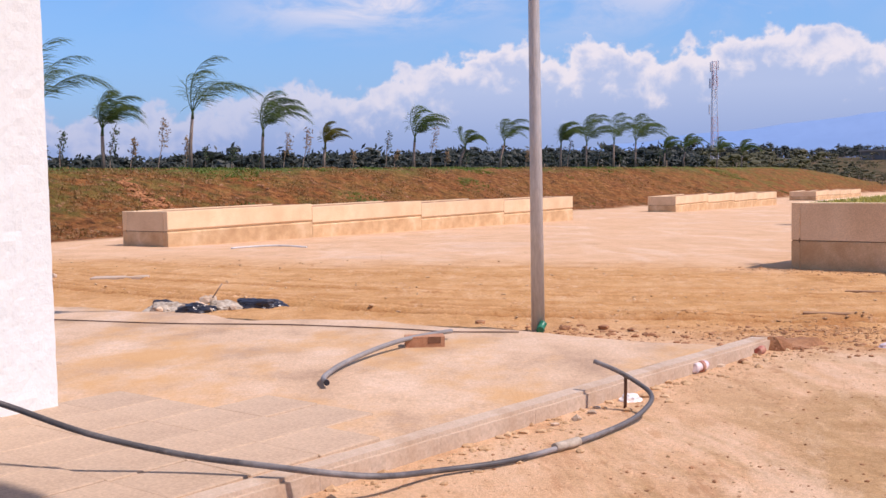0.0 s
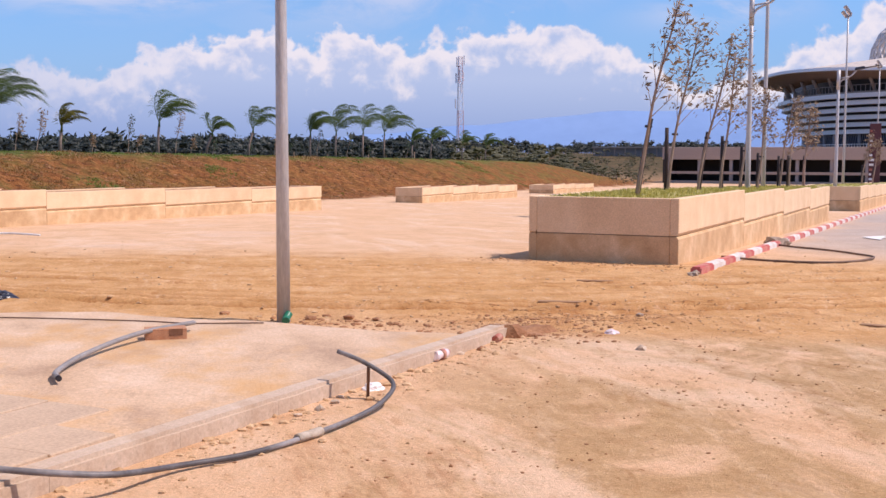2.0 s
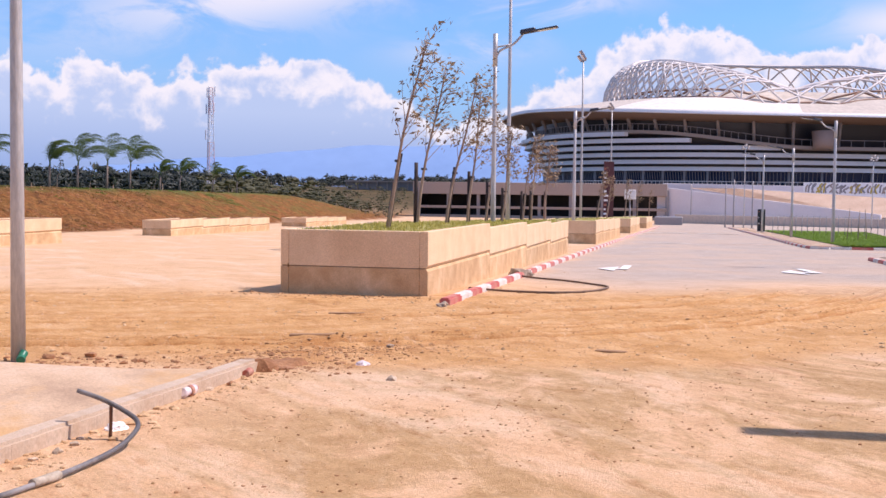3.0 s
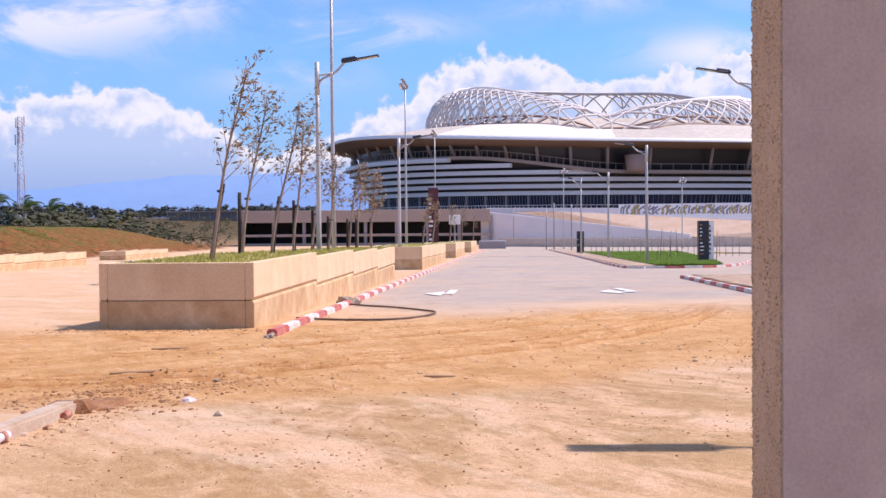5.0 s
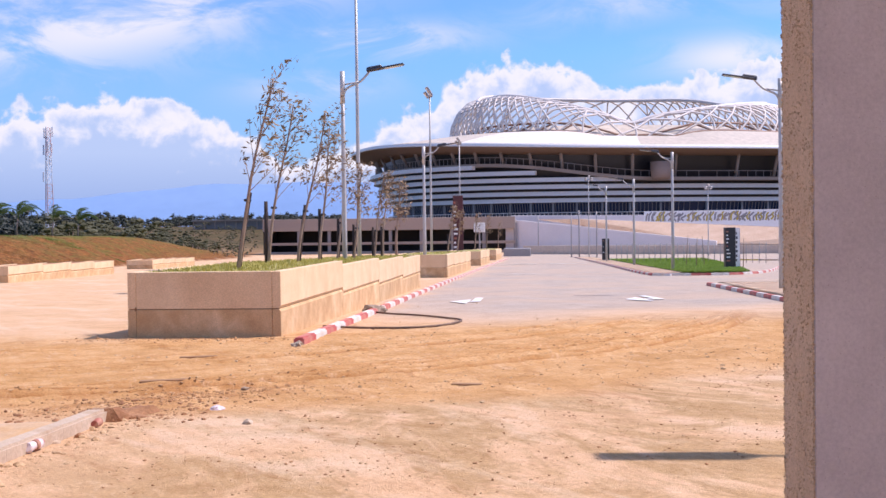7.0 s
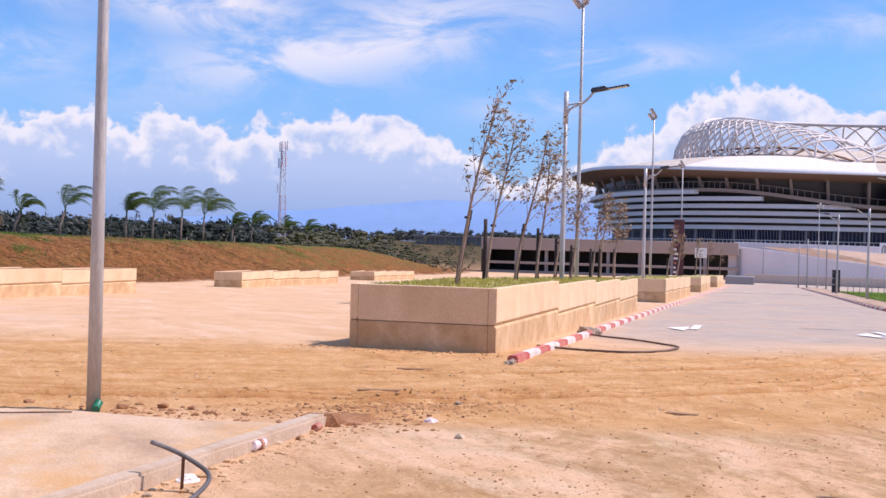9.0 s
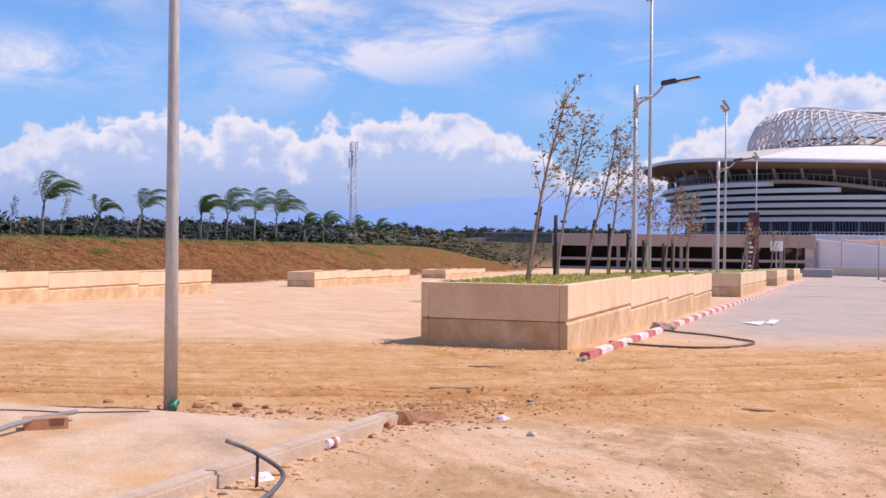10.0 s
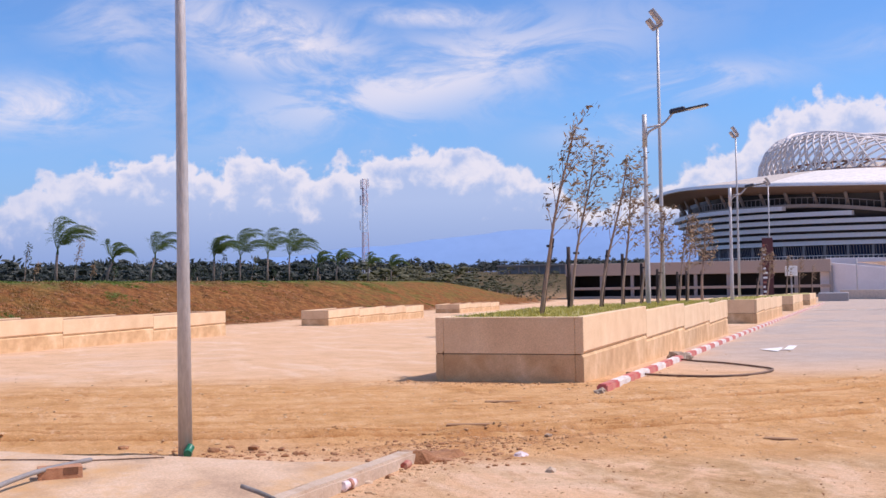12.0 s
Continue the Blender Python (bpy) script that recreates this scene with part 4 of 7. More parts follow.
def planter(x, y, heading, width, segs, height, label, turf=None, blades=0, seed=1):
    """A long raised bed: level precast panels that step down with the ground. x along it; its near end at x = 0, y = 0 is its right corner."""
    rnd = random.Random(seed)
    z0 = base_z(x, y)
    root = thing("planter", pose(x, y, z0, 0, 0, 90 - heading), label, "planter", "concrete planters")
    d = Vector((math.sin(radians(heading)), math.cos(radians(heading)), 0))
    at = 0.0
    for k, length in enumerate(segs):
        dz = base_z(x + d.x * at, y + d.y * at) - z0
        for side, nm in ((0, "side_panel"), (1, "side_panel")):
            off = Vector((at, width - 0.16 if side else 0.0, dz))
            p = part(nm, panel(length, height), CONCRETE, root)
            p.location = off
            part("panel_core", panel_core(length, height), GROOVE, p)
            part("panel_foot", panel_foot(length, height), DIRTYCONC, p)
        if k == 0 or k == len(segs) - 1:
            far = k > 0
            p = part("end_panel", panel(width - 0.32 if not far else width - 0.32, height), CONCRETE, root)
            p.matrix_local = pose(at + (length - 0.16 if far else 0) + 0.16, 0.16, dz, 0, 0, 90)
            part("panel_core", panel_core(width - 0.32, height, ext=0.04), GROOVE, p)
            part("panel_foot", panel_foot(width - 0.32, height), DIRTYCONC, p)
        soil = bmesh.new()
        nx, ny = max(2, int(length / 0.5)), 6
        grid = [[soil.verts.new((at + 0.1 + (length - 0.1) * i / nx, 0.12 + (width - 0.24) * j / ny,
                                 dz + height - 0.06 + 0.05 * math.sin(math.pi * j / ny) + 0.03 * noise.noise(Vector((at + i, j, seed))))) for j in range(ny + 1)] for i in range(nx + 1)]
        for i in range(nx):
            for j in range(ny):
                soil.faces.new((grid[i][j], grid[i + 1][j], grid[i + 1][j + 1], grid[i][j + 1])).smooth = True
        part("planting_soil", soil, turf or SOIL, root)
        if blades:
            spots = []
            for _ in range(int(blades * length * width)):
                px, py = rnd.uniform(0.15, length - 0.05), rnd.uniform(0.18, width - 0.18)
                spots.append((at + px, py, dz + height - 0.05 + 0.04 * math.sin(math.pi * py / width)))
            g = mesh_object("grass", grass_rows(spots, 0.085, rnd, 3), GRASS, root)
            tagged(g, kind="stuff")
        at += length
    return root


TURF = material("thin_turf", ((0.26, 0.23, 0.05), (0.36, 0.31, 0.09), (0.44, 0.33, 0.14)), 0.95, 3, 40, 0.4, 0.02)
P1 = uv(19.5, -4.6)
planter(P1.x, P1.y, 38.5, 2.85, [6.4, 6.1, 5.8, 5.6], 1.2, "beige precast concrete planter with thin grass and young trees", TURF, 55, 1)
for u0, segs, s in ((56.8, [5, 5, 5, 5.2], 2), (91, [5.5, 5.5, 6], 3), (126, [6, 6, 7], 4)):
    p = uv(u0, -4.6)
    planter(p.x, p.y, 38.5, 2.85, segs, 1.2, "beige precast concrete planter with grass on top, beside the road", TURF, 12 if u0 < 60 else 0, s)
planter(-7.25, 29.2, 34.5, 1.8, [5.8, 5.8, 5.6, 5.8], 0.94, "long low beige concrete planter at the foot of the bank", SOIL, 0, 6)
planter(12.75, 59.7, 32.4, 1.6, [5.3, 5.0, 4.8, 4.6], 0.84, "low beige concrete planter below the bank", SOIL, 0, 7)
planter(31.4, 92.0, 32.0, 2.2, [4.8, 4.6, 4.4, 4.4], 0.75, "distant low beige concrete planter", SOIL, 0, 8)

# ---- lamp posts ----


def tapered(h, r0, r1, sides=14):
    return tube([(0, 0, -0.15), (0, 0, h * 0.33), (0, 0, h * 0.66), (0, 0, h)], [r0, r0 + (r1 - r0) * 0.33, r0 + (r1 - r0) * 0.66, r1], sides)


def street_lamp(x, y, h, arm_dir, label, arm=1.7, r=0.075, z=None, mat=GALV, plate=True):
    z = base_z(x, y) if z is None else z
    root = thing("street_lamp", pose(x, y, z, 0, 0, arm_dir), label, "street lamp", "street lamps")
    part("pole", tapered(h, r, r * 0.62), mat, root)
    if plate:
        part("base_plate", boxes((-0.2, 0.2, -0.2, 0.2, -0.02, 0.035), bevel=0.008), mat, root)
    bm = tube(glide([(0, 0, h - 0.75), (0.12, 0, h - 0.42), (0.55, 0, h - 0.2), (arm, 0, h + 0.12)], 5), 0.035, 8)
    tube([(0, 0, h - 0.3), (0.5, 0, h - 0.22)], 0.025, 6, bm)
    part("arm", bm, mat, root)
    part("collar", tube([(0, 0, h - 0.85), (0, 0, h + 0.1)], r * 0.85, 10), mat, root)
    # a flat tilted panel with its driver box where the arm meets it
    hb = boxes((arm - 0.02, arm + 1.0, -0.155, 0.155, 0.0, 0.045), bevel=0.015)
    db = boxes((arm - 0.12, arm + 0.34, -0.075, 0.075, -0.02, 0.13), bevel=0.035)
    lb = boxes((arm + 0.42, arm + 0.95, -0.12, 0.12, -0.012, -0.002))
    for m_ in (hb, db, lb):
        for v in m_.verts:
            v.co.z += h + 0.09 + (v.co.x - arm) * 0.16
    head = part("lamp_head", hb, DARKMETAL, root)
    part("driver_box", db, DARKMETAL, head)
    part("lens", lb, GLASS_LED, head)
    return root


def flood_mast(x, y, h, facing, label, heads=3, r=0.09):
    root = thing("floodlight_mast", pose(x, y, base_z(x, y), 0, 0, facing), label, "floodlight mast", "floodlight masts")
    part("pole", tapered(h, r, r * 0.55), GALV, root)
    part("crossbar", boxes((-0.05, 0.05, -0.5, 0.5, h - 0.25, h - 0.15), bevel=0.01), GREYPAINT, root)
    for k in range(heads):
        y0 = -0.42 + 0.84 * k / max(1, heads - 1)
        bm = boxes((0.0, 0.14, y0 - 0.17, y0 + 0.17, -0.2, 0.22), bevel=0.02)
        bmesh.ops.rotate(bm, verts=bm.verts, cent=(0, y0, 0), matrix=Matrix.Rotation(radians(38), 3, "Y"))
        bmesh.ops.translate(bm, verts=bm.verts, vec=(0.05, 0, h + 0.05 + 0.28 * (k % 2)))
        f = part("floodlight", bm, GREYPAINT, root)
        g = boxes((0.142, 0.15, y0 - 0.14, y0 + 0.14, -0.16, 0.18))
        bmesh.ops.rotate(g, verts=g.verts, cent=(0, y0, 0), matrix=Matrix.Rotation(radians(38), 3, "Y"))
        bmesh.ops.translate(g, verts=g.verts, vec=(0.05, 0, h + 0.05 + 0.28 * (k % 2)))
        part("lens", g, GLASS_LED, f)
    return root


def polar(bearing, d):
    """Plan place by the bearing from the gate, clockwise from +y, in degrees."""
    a = radians(bearing)
    return d * math.sin(a), d * math.cos(a)


# the bare pole by the pavement, with a green conduit at its foot
px, py = 1.0, 11.75
pole_z = ground_z(px, py)
root = street_lamp(px, py, 6.6, 200, "tall galvanised lamp post standing in loose red dirt", arm=1.2, r=0.073, z=pole_z, plate=False)
part("conduit", tube(glide([(-0.03, 0.07, 0.1), (0.0, 0.09, 0.07), (0.03, 0.12, 0.045), (0.05, 0.16, 0.035)], 4), 0.042, 12), GREENPLASTIC, root, "short green plastic conduit")

# street lamps and masts along the road
for b, d, h, arm_to, s in ((28.55, 32.9, 6.75, -38.5, "tall grey street lamp with one arm, standing in the planter"), (32.7, 57.5, 6.75, -38.5, "grey street lamp with one arm, in a far planter"),
                           (50.75, 37.5, 6.85, 141.5, "grey street lamp with one arm on the pavement"), (45.45, 64.0, 6.75, 141.5, "grey street lamp on the grassed corner"),
                           (43.5, 82.0, 6.3, 141.5, "distant grey street lamp beside the road"), (42.1, 102.0, 6.9, 141.5, "distant grey street lamp beside the road")):
    street_lamp(*polar(b, d), h, arm_to, s, arm=0.85, r=0.085 if d < 40 else 0.1)
for b, d, h, f, s in ((29.3, 42.9, 12.0, 170, "tall slender floodlight mast with three lamps"), (33.05, 75.0, 12.0, 165, "tall floodlight mast beside the road"),
                      (34.55, 110.0, 12.0, 165, "distant grey floodlight mast beside the road"), (41.2, 150.0, 10.5, -100, "distant grey floodlight mast beside the road"), (47.2, 150.0, 9.0, -100, "distant grey floodlight mast beside the road")):
    flood_mast(*polar(b, d), h, f, s)
for b, d, h in ((40.3, 150, 5.5), (40.7, 140, 6), (41.6, 145, 6), (38.6, 190, 6.5)):
    x, y = polar(b, d)
    ob = thing("pole", pose(x, y, base_z(x, y)), "thin grey metal pole beside the road", "pole", "thin poles")
    part("shaft", tapered(h, 0.09, 0.07, 8), GREYPAINT, ob)
    part("base_plate", boxes((-0.2, 0.2, -0.2, 0.2, -0.02, 0.04)), GREYPAINT, ob)

# ---- stadium ----
STAD = pose(229.0, 247.0, 0, 0, 0, -19.5)


def oval(a, b, t, n=2.6):
    c, s = math.cos(t), math.sin(t)
    return a * math.copysign(abs(c) ** (2 / n), c), b * math.copysign(abs(s) ** (2 / n), s)


def rim_z(x):
    return 20.7 + 2.6 * (abs(x) / 80) ** 3 * (1 if x < 0 else 0.4)


def inner_z(x, y):
    near = max(0.0, -y / 38)
    return 27.4 - 4.2 * near * math.exp(-((x + 12) / 12) ** 2)


def crown_z(x, y):
    """The crown dips to a valley on the near side and is highest on the far side."""
    near, away = max(0.0, -y / 38), max(0.0, y / 38)
    dip = 1 - min(1.0, max(0.0, (-12 - x) / 38) if x < -12 else max(0.0, (x + 12) / 80)) ** (0.85 if x < -12 else 0.6)
    return 38.8 - 9.6 * sstep(0.0, 0.7, near) * dip + 4.6 * sstep(0.1, 0.9, away)


def loft(rows, closed=True):
    """A skin over rows of points of equal length."""
    bm = bmesh.new()
    vs = [[bm.verts.new(p) for p in r] for r in rows]
    m = len(rows[0])
    for a, b in zip(vs, vs[1:]):
        for i in range(m if closed else m - 1):
            bm.faces.new((a[i], a[(i + 1) % m], b[(i + 1) % m], b[i])).smooth = True
    return bm


def ring(a, b, zf, k=144):
    out = []
    for i in range(k):
        x, y = oval(a, b, 6.283185 * i / k)
        out.append((x, y, zf(x, y) if callable(zf) else zf))
    return out


def build_stadium():
    root = thing("stadium", STAD, "large white stadium with banded facade, sweeping roof and steel truss crown", "stadium")
    rz = lambda x, y: rim_z(x)
    mid = lambda x, y: (rim_z(x) + 0.5 * (27.4 - rim_z(x))) + 0.4
    hi = lambda x, y: rim_z(x) + 0.86 * (inner_z(x, y) - rim_z(x)) + 0.3
    rows_ = [ring(80, 62, rz), ring(79.8, 61.8, lambda x, y: rim_z(x) + 0.9), ring(78, 60, lambda x, y: rim_z(x) + 1.25), ring(70, 53, mid), ring(59, 44, hi), ring(51, 38, inner_z)]
    # membrane fields: lit white in front, shade put into the beige ones beside
    for i0, i1, mat, lab in ((89, 104, ROOFWHITE, "white membrane field of the roof, lit tone in its colour"), (104, 158, ROOFBEIGE, "beige membrane field of the roof, shade in its colour"), (14, 89, ROOFBEIGE, "beige membrane field of the roof, shade in its colour")):
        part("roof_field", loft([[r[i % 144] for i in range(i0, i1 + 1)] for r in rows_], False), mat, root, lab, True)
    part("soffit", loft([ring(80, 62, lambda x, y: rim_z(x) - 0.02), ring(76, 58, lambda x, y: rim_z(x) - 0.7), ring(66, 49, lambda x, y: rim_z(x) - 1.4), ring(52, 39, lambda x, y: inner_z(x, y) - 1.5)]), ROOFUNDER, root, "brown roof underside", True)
    part("fascia", loft([ring(80.3, 62.3, lambda x, y: rim_z(x) + 0.05), ring(80.3, 62.3, lambda x, y: rim_z(x) + 0.8), ring(79.9, 61.9, lambda x, y: rim_z(x) + 0.85)]), WHITEPANEL, root)
    # crown of steel lattice
    k, rows = 88, 4
    grid = []
    for j in range(rows + 1):
        f = j / rows * 0.5 * math.pi
        row = []
        for i in range(k):
            t = 6.283185 * i / k
            x0, y0 = oval(51, 38, t)
            ins = 1 - 0.17 * (1 - math.cos(f))
            z0, z1 = inner_z(x0, y0), crown_z(x0, y0)
            row.append(Vector((x0 * ins, y0 * ins, z0 + (z1 - z0) * math.sin(f))))
        grid.append(row)
    for j, r in ((0, 0.45), (rows, 0.62)):
        bm = tube(grid[j] + [grid[j][0]], r, 6)
        part("ring_chord", bm, TRUSSWHITE if j else TRUSSDARK, root)
    bm = bmesh.new()
    for i in range(k):
        for s in (2, -2):
            pts = [grid[j][(i + s * j // 2) % k] for j in range(rows + 1)]
            if i % 2 == 0 or abs(grid[0][i].x) > 30:
                tube(pts, 0.3, 4, bm, False)
        if i % 4 == 0:
            tube([grid[j][i] for j in range(rows + 1)], 0.3, 4, bm, False)
    part("lattice", bm, TRUSSWHITE, root)
    bm = bmesh.new()
    for i in range(0, k, 2):
        a, b, c = grid[0][i], grid[0][(i + 2) % k], grid[0][(i + 1) % k]
        lo = Vector((c.x * 0.93, c.y * 0.93, c.z + 2.4))
        tube([a, lo, b], 0.3, 4, bm, False)
        tube([lo, Vector((grid[0][(i + 3) % k].x * 0.93, grid[0][(i + 3) % k].y * 0.93, grid[0][(i + 3) % k].z + 2.4))], 0.3, 4, bm, False)
    part("lower_truss", bm, TRUSSDARK, root, "brown steel lower truss")
    part("inner_roof", loft([ring(50, 37, lambda x, y: inner_z(x, y) - 0.6), ring(36, 25, lambda x, y: 30.0)]), ROOFBEIGE, root)
    # body leaning outward, in dark glass, with white bands
    part("core", loft([ring(65, 47, -3), ring(66, 48, 4), ring(70, 52, 13), ring(71, 53, 21)]), DARKGLASS, root)
    part("glazing", loft([ring(66.6, 48.6, 4.2), ring(67.6, 49.8, 8.0)]), BLUEGLASS, root, "blue glazing of the concourse")
    levels = (8.5, 10.2, 11.9, 13.6, 15.3, 16.9)
    for z in levels:
        a = 68.0 + (z - 8) * 0.75
        cut = {13.6: -22, 15.3: -44, 16.9: -58}.get(z, 999)
        run, runs = [], []
        for i in range(181):
            t = math.pi * (0.75 + 1.3 * i / 180)
            x, y = oval(a, a - 18, t)
            if x < cut:
                run.append((x, y))
        bm = bmesh.new()
        prev = None
        for x, y in run:
            q = [bm.verts.new((x * f, y * f, zz)) for f, zz in ((1.004, z - 0.5), (1.0, z + 0.55), (0.982, z + 0.55), (0.982, z - 0.5))]
            if prev:
                for e in range(4):
                    bm.faces.new((prev[e], prev[(e + 1) % 4], q[(e + 1) % 4], q[e]))
            else:
                bm.faces.new(q[::-1])
            prev = q
        bm.faces.new(prev)
        part("facade_band", bm, WHITEPANEL, root)
    # balcony that sweeps up towards the corner, its rail, and raking columns
    bal = lambda x: 13.7 + 3.9 * sstep(-14, -58, x) if x < -14 else 13.7
    bal = (lambda f: (lambda x: 13.7 + 3.9 * sstep(14, 58, -x)))(0)
    path = [oval(73.5, 55.5, math.pi * (0.8 + 1.2 * i / 150)) for i in range(151)]
    bm = bmesh.new()
    prev = None
    for x, y in path:
        z = bal(x)
        q = [bm.verts.new((x * f, y * f, z + dz)) for f, dz in ((1, -0.5), (1.0, 0.35), (0.93, 0.35), (0.93, -0.5))]
        if prev:
            for e in range(4):
                bm.faces.new((prev[e], prev[(e + 1) % 4], q[(e + 1) % 4], q[e]))
        prev = q
    part("balcony", bm, STADCONC, root)
    rail = part("balcony_rail", tube([(x * 0.995, y * 0.995, bal(x) + 1.9) for x, y in path], 0.09, 4), GREYPAINT, root)
    bm = bmesh.new()
    for x, y in path[::1]:
        tube([(x * 0.995, y * 0.995, bal(x)), (x * 0.995, y * 0.995, bal(x) + 1.9)], 0.08, 4, bm, False)
    tagged(part("railing", bm, GREYPAINT, rail), kind="stuff")
    post = None
    for i in range(0, 151, 5):
        x, y = path[i]
        part("raking_column", tube([(x * 0.97, y * 0.97, bal(x)), (x * 1.0, y * 1.0, rim_z(x) - 0.4)], 0.42, 6), STADCONC, root)
    x, y = -14.0, -57.5
    part("stair_drum", tube([(x, y, 13.3), (x, y, 14.5), (x, y + 0.1, 17.6)], [2.3, 2.45, 2.7], 16), ROOFUNDER, root, "brown concrete stair drum")
    bm = bmesh.new()
    for i in range(300):
        x, y = oval(67.3, 49.3, math.pi * (0.8 + 1.2 * i / 300))
        f = 1.012
        tube([(x, y, 4.2), (x * f, y * f, 8.0)], 0.07, 4, bm, False)
    tagged(part("mullions", bm, GREYPAINT, root), kind="stuff")
    rl = [oval(69.5, 51.5, math.pi * (0.8 + 1.2 * i / 200)) for i in range(201)]
    low = part("concourse_rail", tube([(x, y, 5.4) for x, y in rl], 0.1, 4), WHITEPANEL, root)
    bm = bmesh.new()
    for x, y in rl:
        tube([(x, y, 3.8), (x, y, 5.4)], 0.08, 4, bm, False)
    tagged(part("railing", bm, WHITEPANEL, low), kind="stuff")
    # ground-floor pillars and lit boxes before the glazing
    for i in range(8, 140, 4):
        t = math.pi * (0.8 + 1.2 * i / 150)
        x, y = oval(67.8, 49.8, t)
        part("pillar", tube([(x, y, 3.5), (x, y, 8.2)], 0.35, 6), GREYPAINT, root)
    return root


build_stadium()


def wall_between(name, a, b, z_a, z_b, foot, thick, mat, label, kind="structure", cat="wall"):
    """An upright wall from plan point a to b, its top sloping from z_a to z_b."""
    a, b = Vector((*a, 0)), Vector((*b, 0))
    d = (b - a).normalized()
    nrm = Vector((-d.y, d.x, 0)) * thick
    bm = bmesh.new()
    v = [bm.verts.new(p) for p in (a + Vector((0, 0, foot)), b + Vector((0, 0, foot)), b + Vector((0, 0, z_b)), a + Vector((0, 0, z_a)),
                                   a + nrm + Vector((0, 0, foot)), b + nrm + Vector((0, 0, foot)), b + nrm + Vector((0, 0, z_b)), a + nrm + Vector((0, 0, z_a)))]
    for f in ((0, 1, 2, 3), (5, 4, 7, 6), (4, 0, 3, 7), (1, 5, 6, 2), (3, 2, 6, 7), (4, 5, 1, 0)):
        bm.faces.new([v[i] for i in f])
    bmesh.ops.bevel(bm, geom=list(bm.edges), offset=0.04, segments=1, affect="EDGES")
    return tagged(mesh_object(name, bm, mat), label, cat, kind=kind)


def parking_deck():
    a, b = polar(24.6, 214), polar(37.4, 206)
    d = Vector((b[0] - a[0], b[1] - a[1], 0))
    root = thing("parking_deck", pose(*a, -2.9, 0, 0, math.degrees(math.atan2(d.y, d.x))), "long low parking deck with a concrete parapet and dark openings", "parking deck")
    L = d.length
    part("parapet", boxes((-1, L, 0, 0.5, 4.45, 6.75), bevel=0.05), STADCONC, root)
    part("roof_slab", boxes((-1, L, 0.5, 45, 5.6, 6.1)), STADCONC, root)
    # near-black inner walls: the shade behind the openings is put into their colour
    part("back_wall", boxes((-1, L, 9, 9.4, -0.2, 5.6)), DECKSHADE, root, "interior wall coloured near-black for the shade inside")
    part("side_wall", boxes((-1, -0.6, 0.5, 9, -0.2, 5.6)), DECKSHADE, root)
    part("guard_rail", boxes((0, L, 0.1, 0.3, 1.75, 2.25), bevel=0.03), STADCONC, root)
    part("floor_edge", boxes((0, L, 0.0, 0.6, -0.2, 0.5), bevel=0.03), STADCONC, root)
    for i in range(9):
        part("column", boxes((i * L / 8 - 0.3, i * L / 8 + 0.3, 0.6, 1.2, 0, 5.6), bevel=0.03), GREYPAINT, root)


parking_deck()
wall_between("wall_ramp_lower", polar(36.9, 208), polar(47.6, 196), 3.4, -1.0, -3.2, 0.6, PALEWALL, "pale retaining wall below the stadium ramp")
wall_between("wall_ramp_upper", polar(40.8, 214), polar(55.0, 200), 3.3, 0.6, -3.2, 0.6, PALEWALL, "pale parapet wall of the stadium ramp")
wall_between("wall_podium", polar(37.2, 222), polar(62.0, 222), 4.2, 3.0, -3.2, 0.6, PALEWALL, "pale podium wall below the stadium")
wall_between("wall_low_front", polar(37.8, 190), polar(58.0, 172), -1.4, -1.5, -3.4, 0.4, material("dusty_pale_wall", ((0.60, 0.47, 0.38), (0.70, 0.56, 0.46)), 0.9, 0.3, 4, 0.05), "long low dusty wall at the end of the road")
# the ramp's sandy deck between its walls
rd = []
for b, d, z in ((38.5, 208.8, 3.2), (47.6, 196.8, -1.6), (55.0, 198, -1.9), (55.0, 200, 0.4), (40.8, 213.9, 3.25)):
    rd.append((*polar(b, d), z))
deck = bmesh.new()
deck.faces.new([deck.verts.new(p) for p in rd])
bmesh.ops.solidify(deck, geom=deck.faces[:], thickness=0.2)
tagged(mesh_object("ramp_deck", deck, material("sandy_deck", ((0.55, 0.36, 0.25), (0.64, 0.45, 0.33)), 0.9, 0.4, 5, 0.05)), "sandy sloping ramp deck below the stadium", "ramp", kind="structure")


def mural_wall():
    a, b = polar(44.0, 213.5), polar(53.0, 211)
    d = Vector((b[0] - a[0], b[1] - a[1], 0))
    root = thing("mural_wall", pose(*a, -3.0, 0, 0, math.degrees(math.atan2(d.y, d.x))), "white wall painted with grey and ochre strokes", "wall")
    part("wall", boxes((0, d.length, 0, 0.4, 0, 7.5), bevel=0.03), WHITEPANEL, root)
    rnd = random.Random(3)
    cols = (GREYPAINT, YELLOWPAINT, STADCONC)
    x = 0.4
    while x < d.length - 1:
        w, h = rnd.uniform(0.3, 0.8), rnd.uniform(1.2, 2.0)
        bm = tube(glide([(x, -0.03, 5.4 + rnd.uniform(0, 0.3)), (x + w * rnd.uniform(-1, 1), -0.03, 5.6 + h * 0.4), (x + w * 0.3, -0.03, 5.5 + h * 0.7), (x + w, -0.03, 5.5 + h * 0.95)], 4), 0.15, 4)
        for v in bm.verts:
            v.co.y = -0.015 + (v.co.y + 0.03) * 0.05
        part("painted_stroke", bm, rnd.choice(cols), root)
        x += rnd.uniform(0.3, 0.62)


mural_wall()


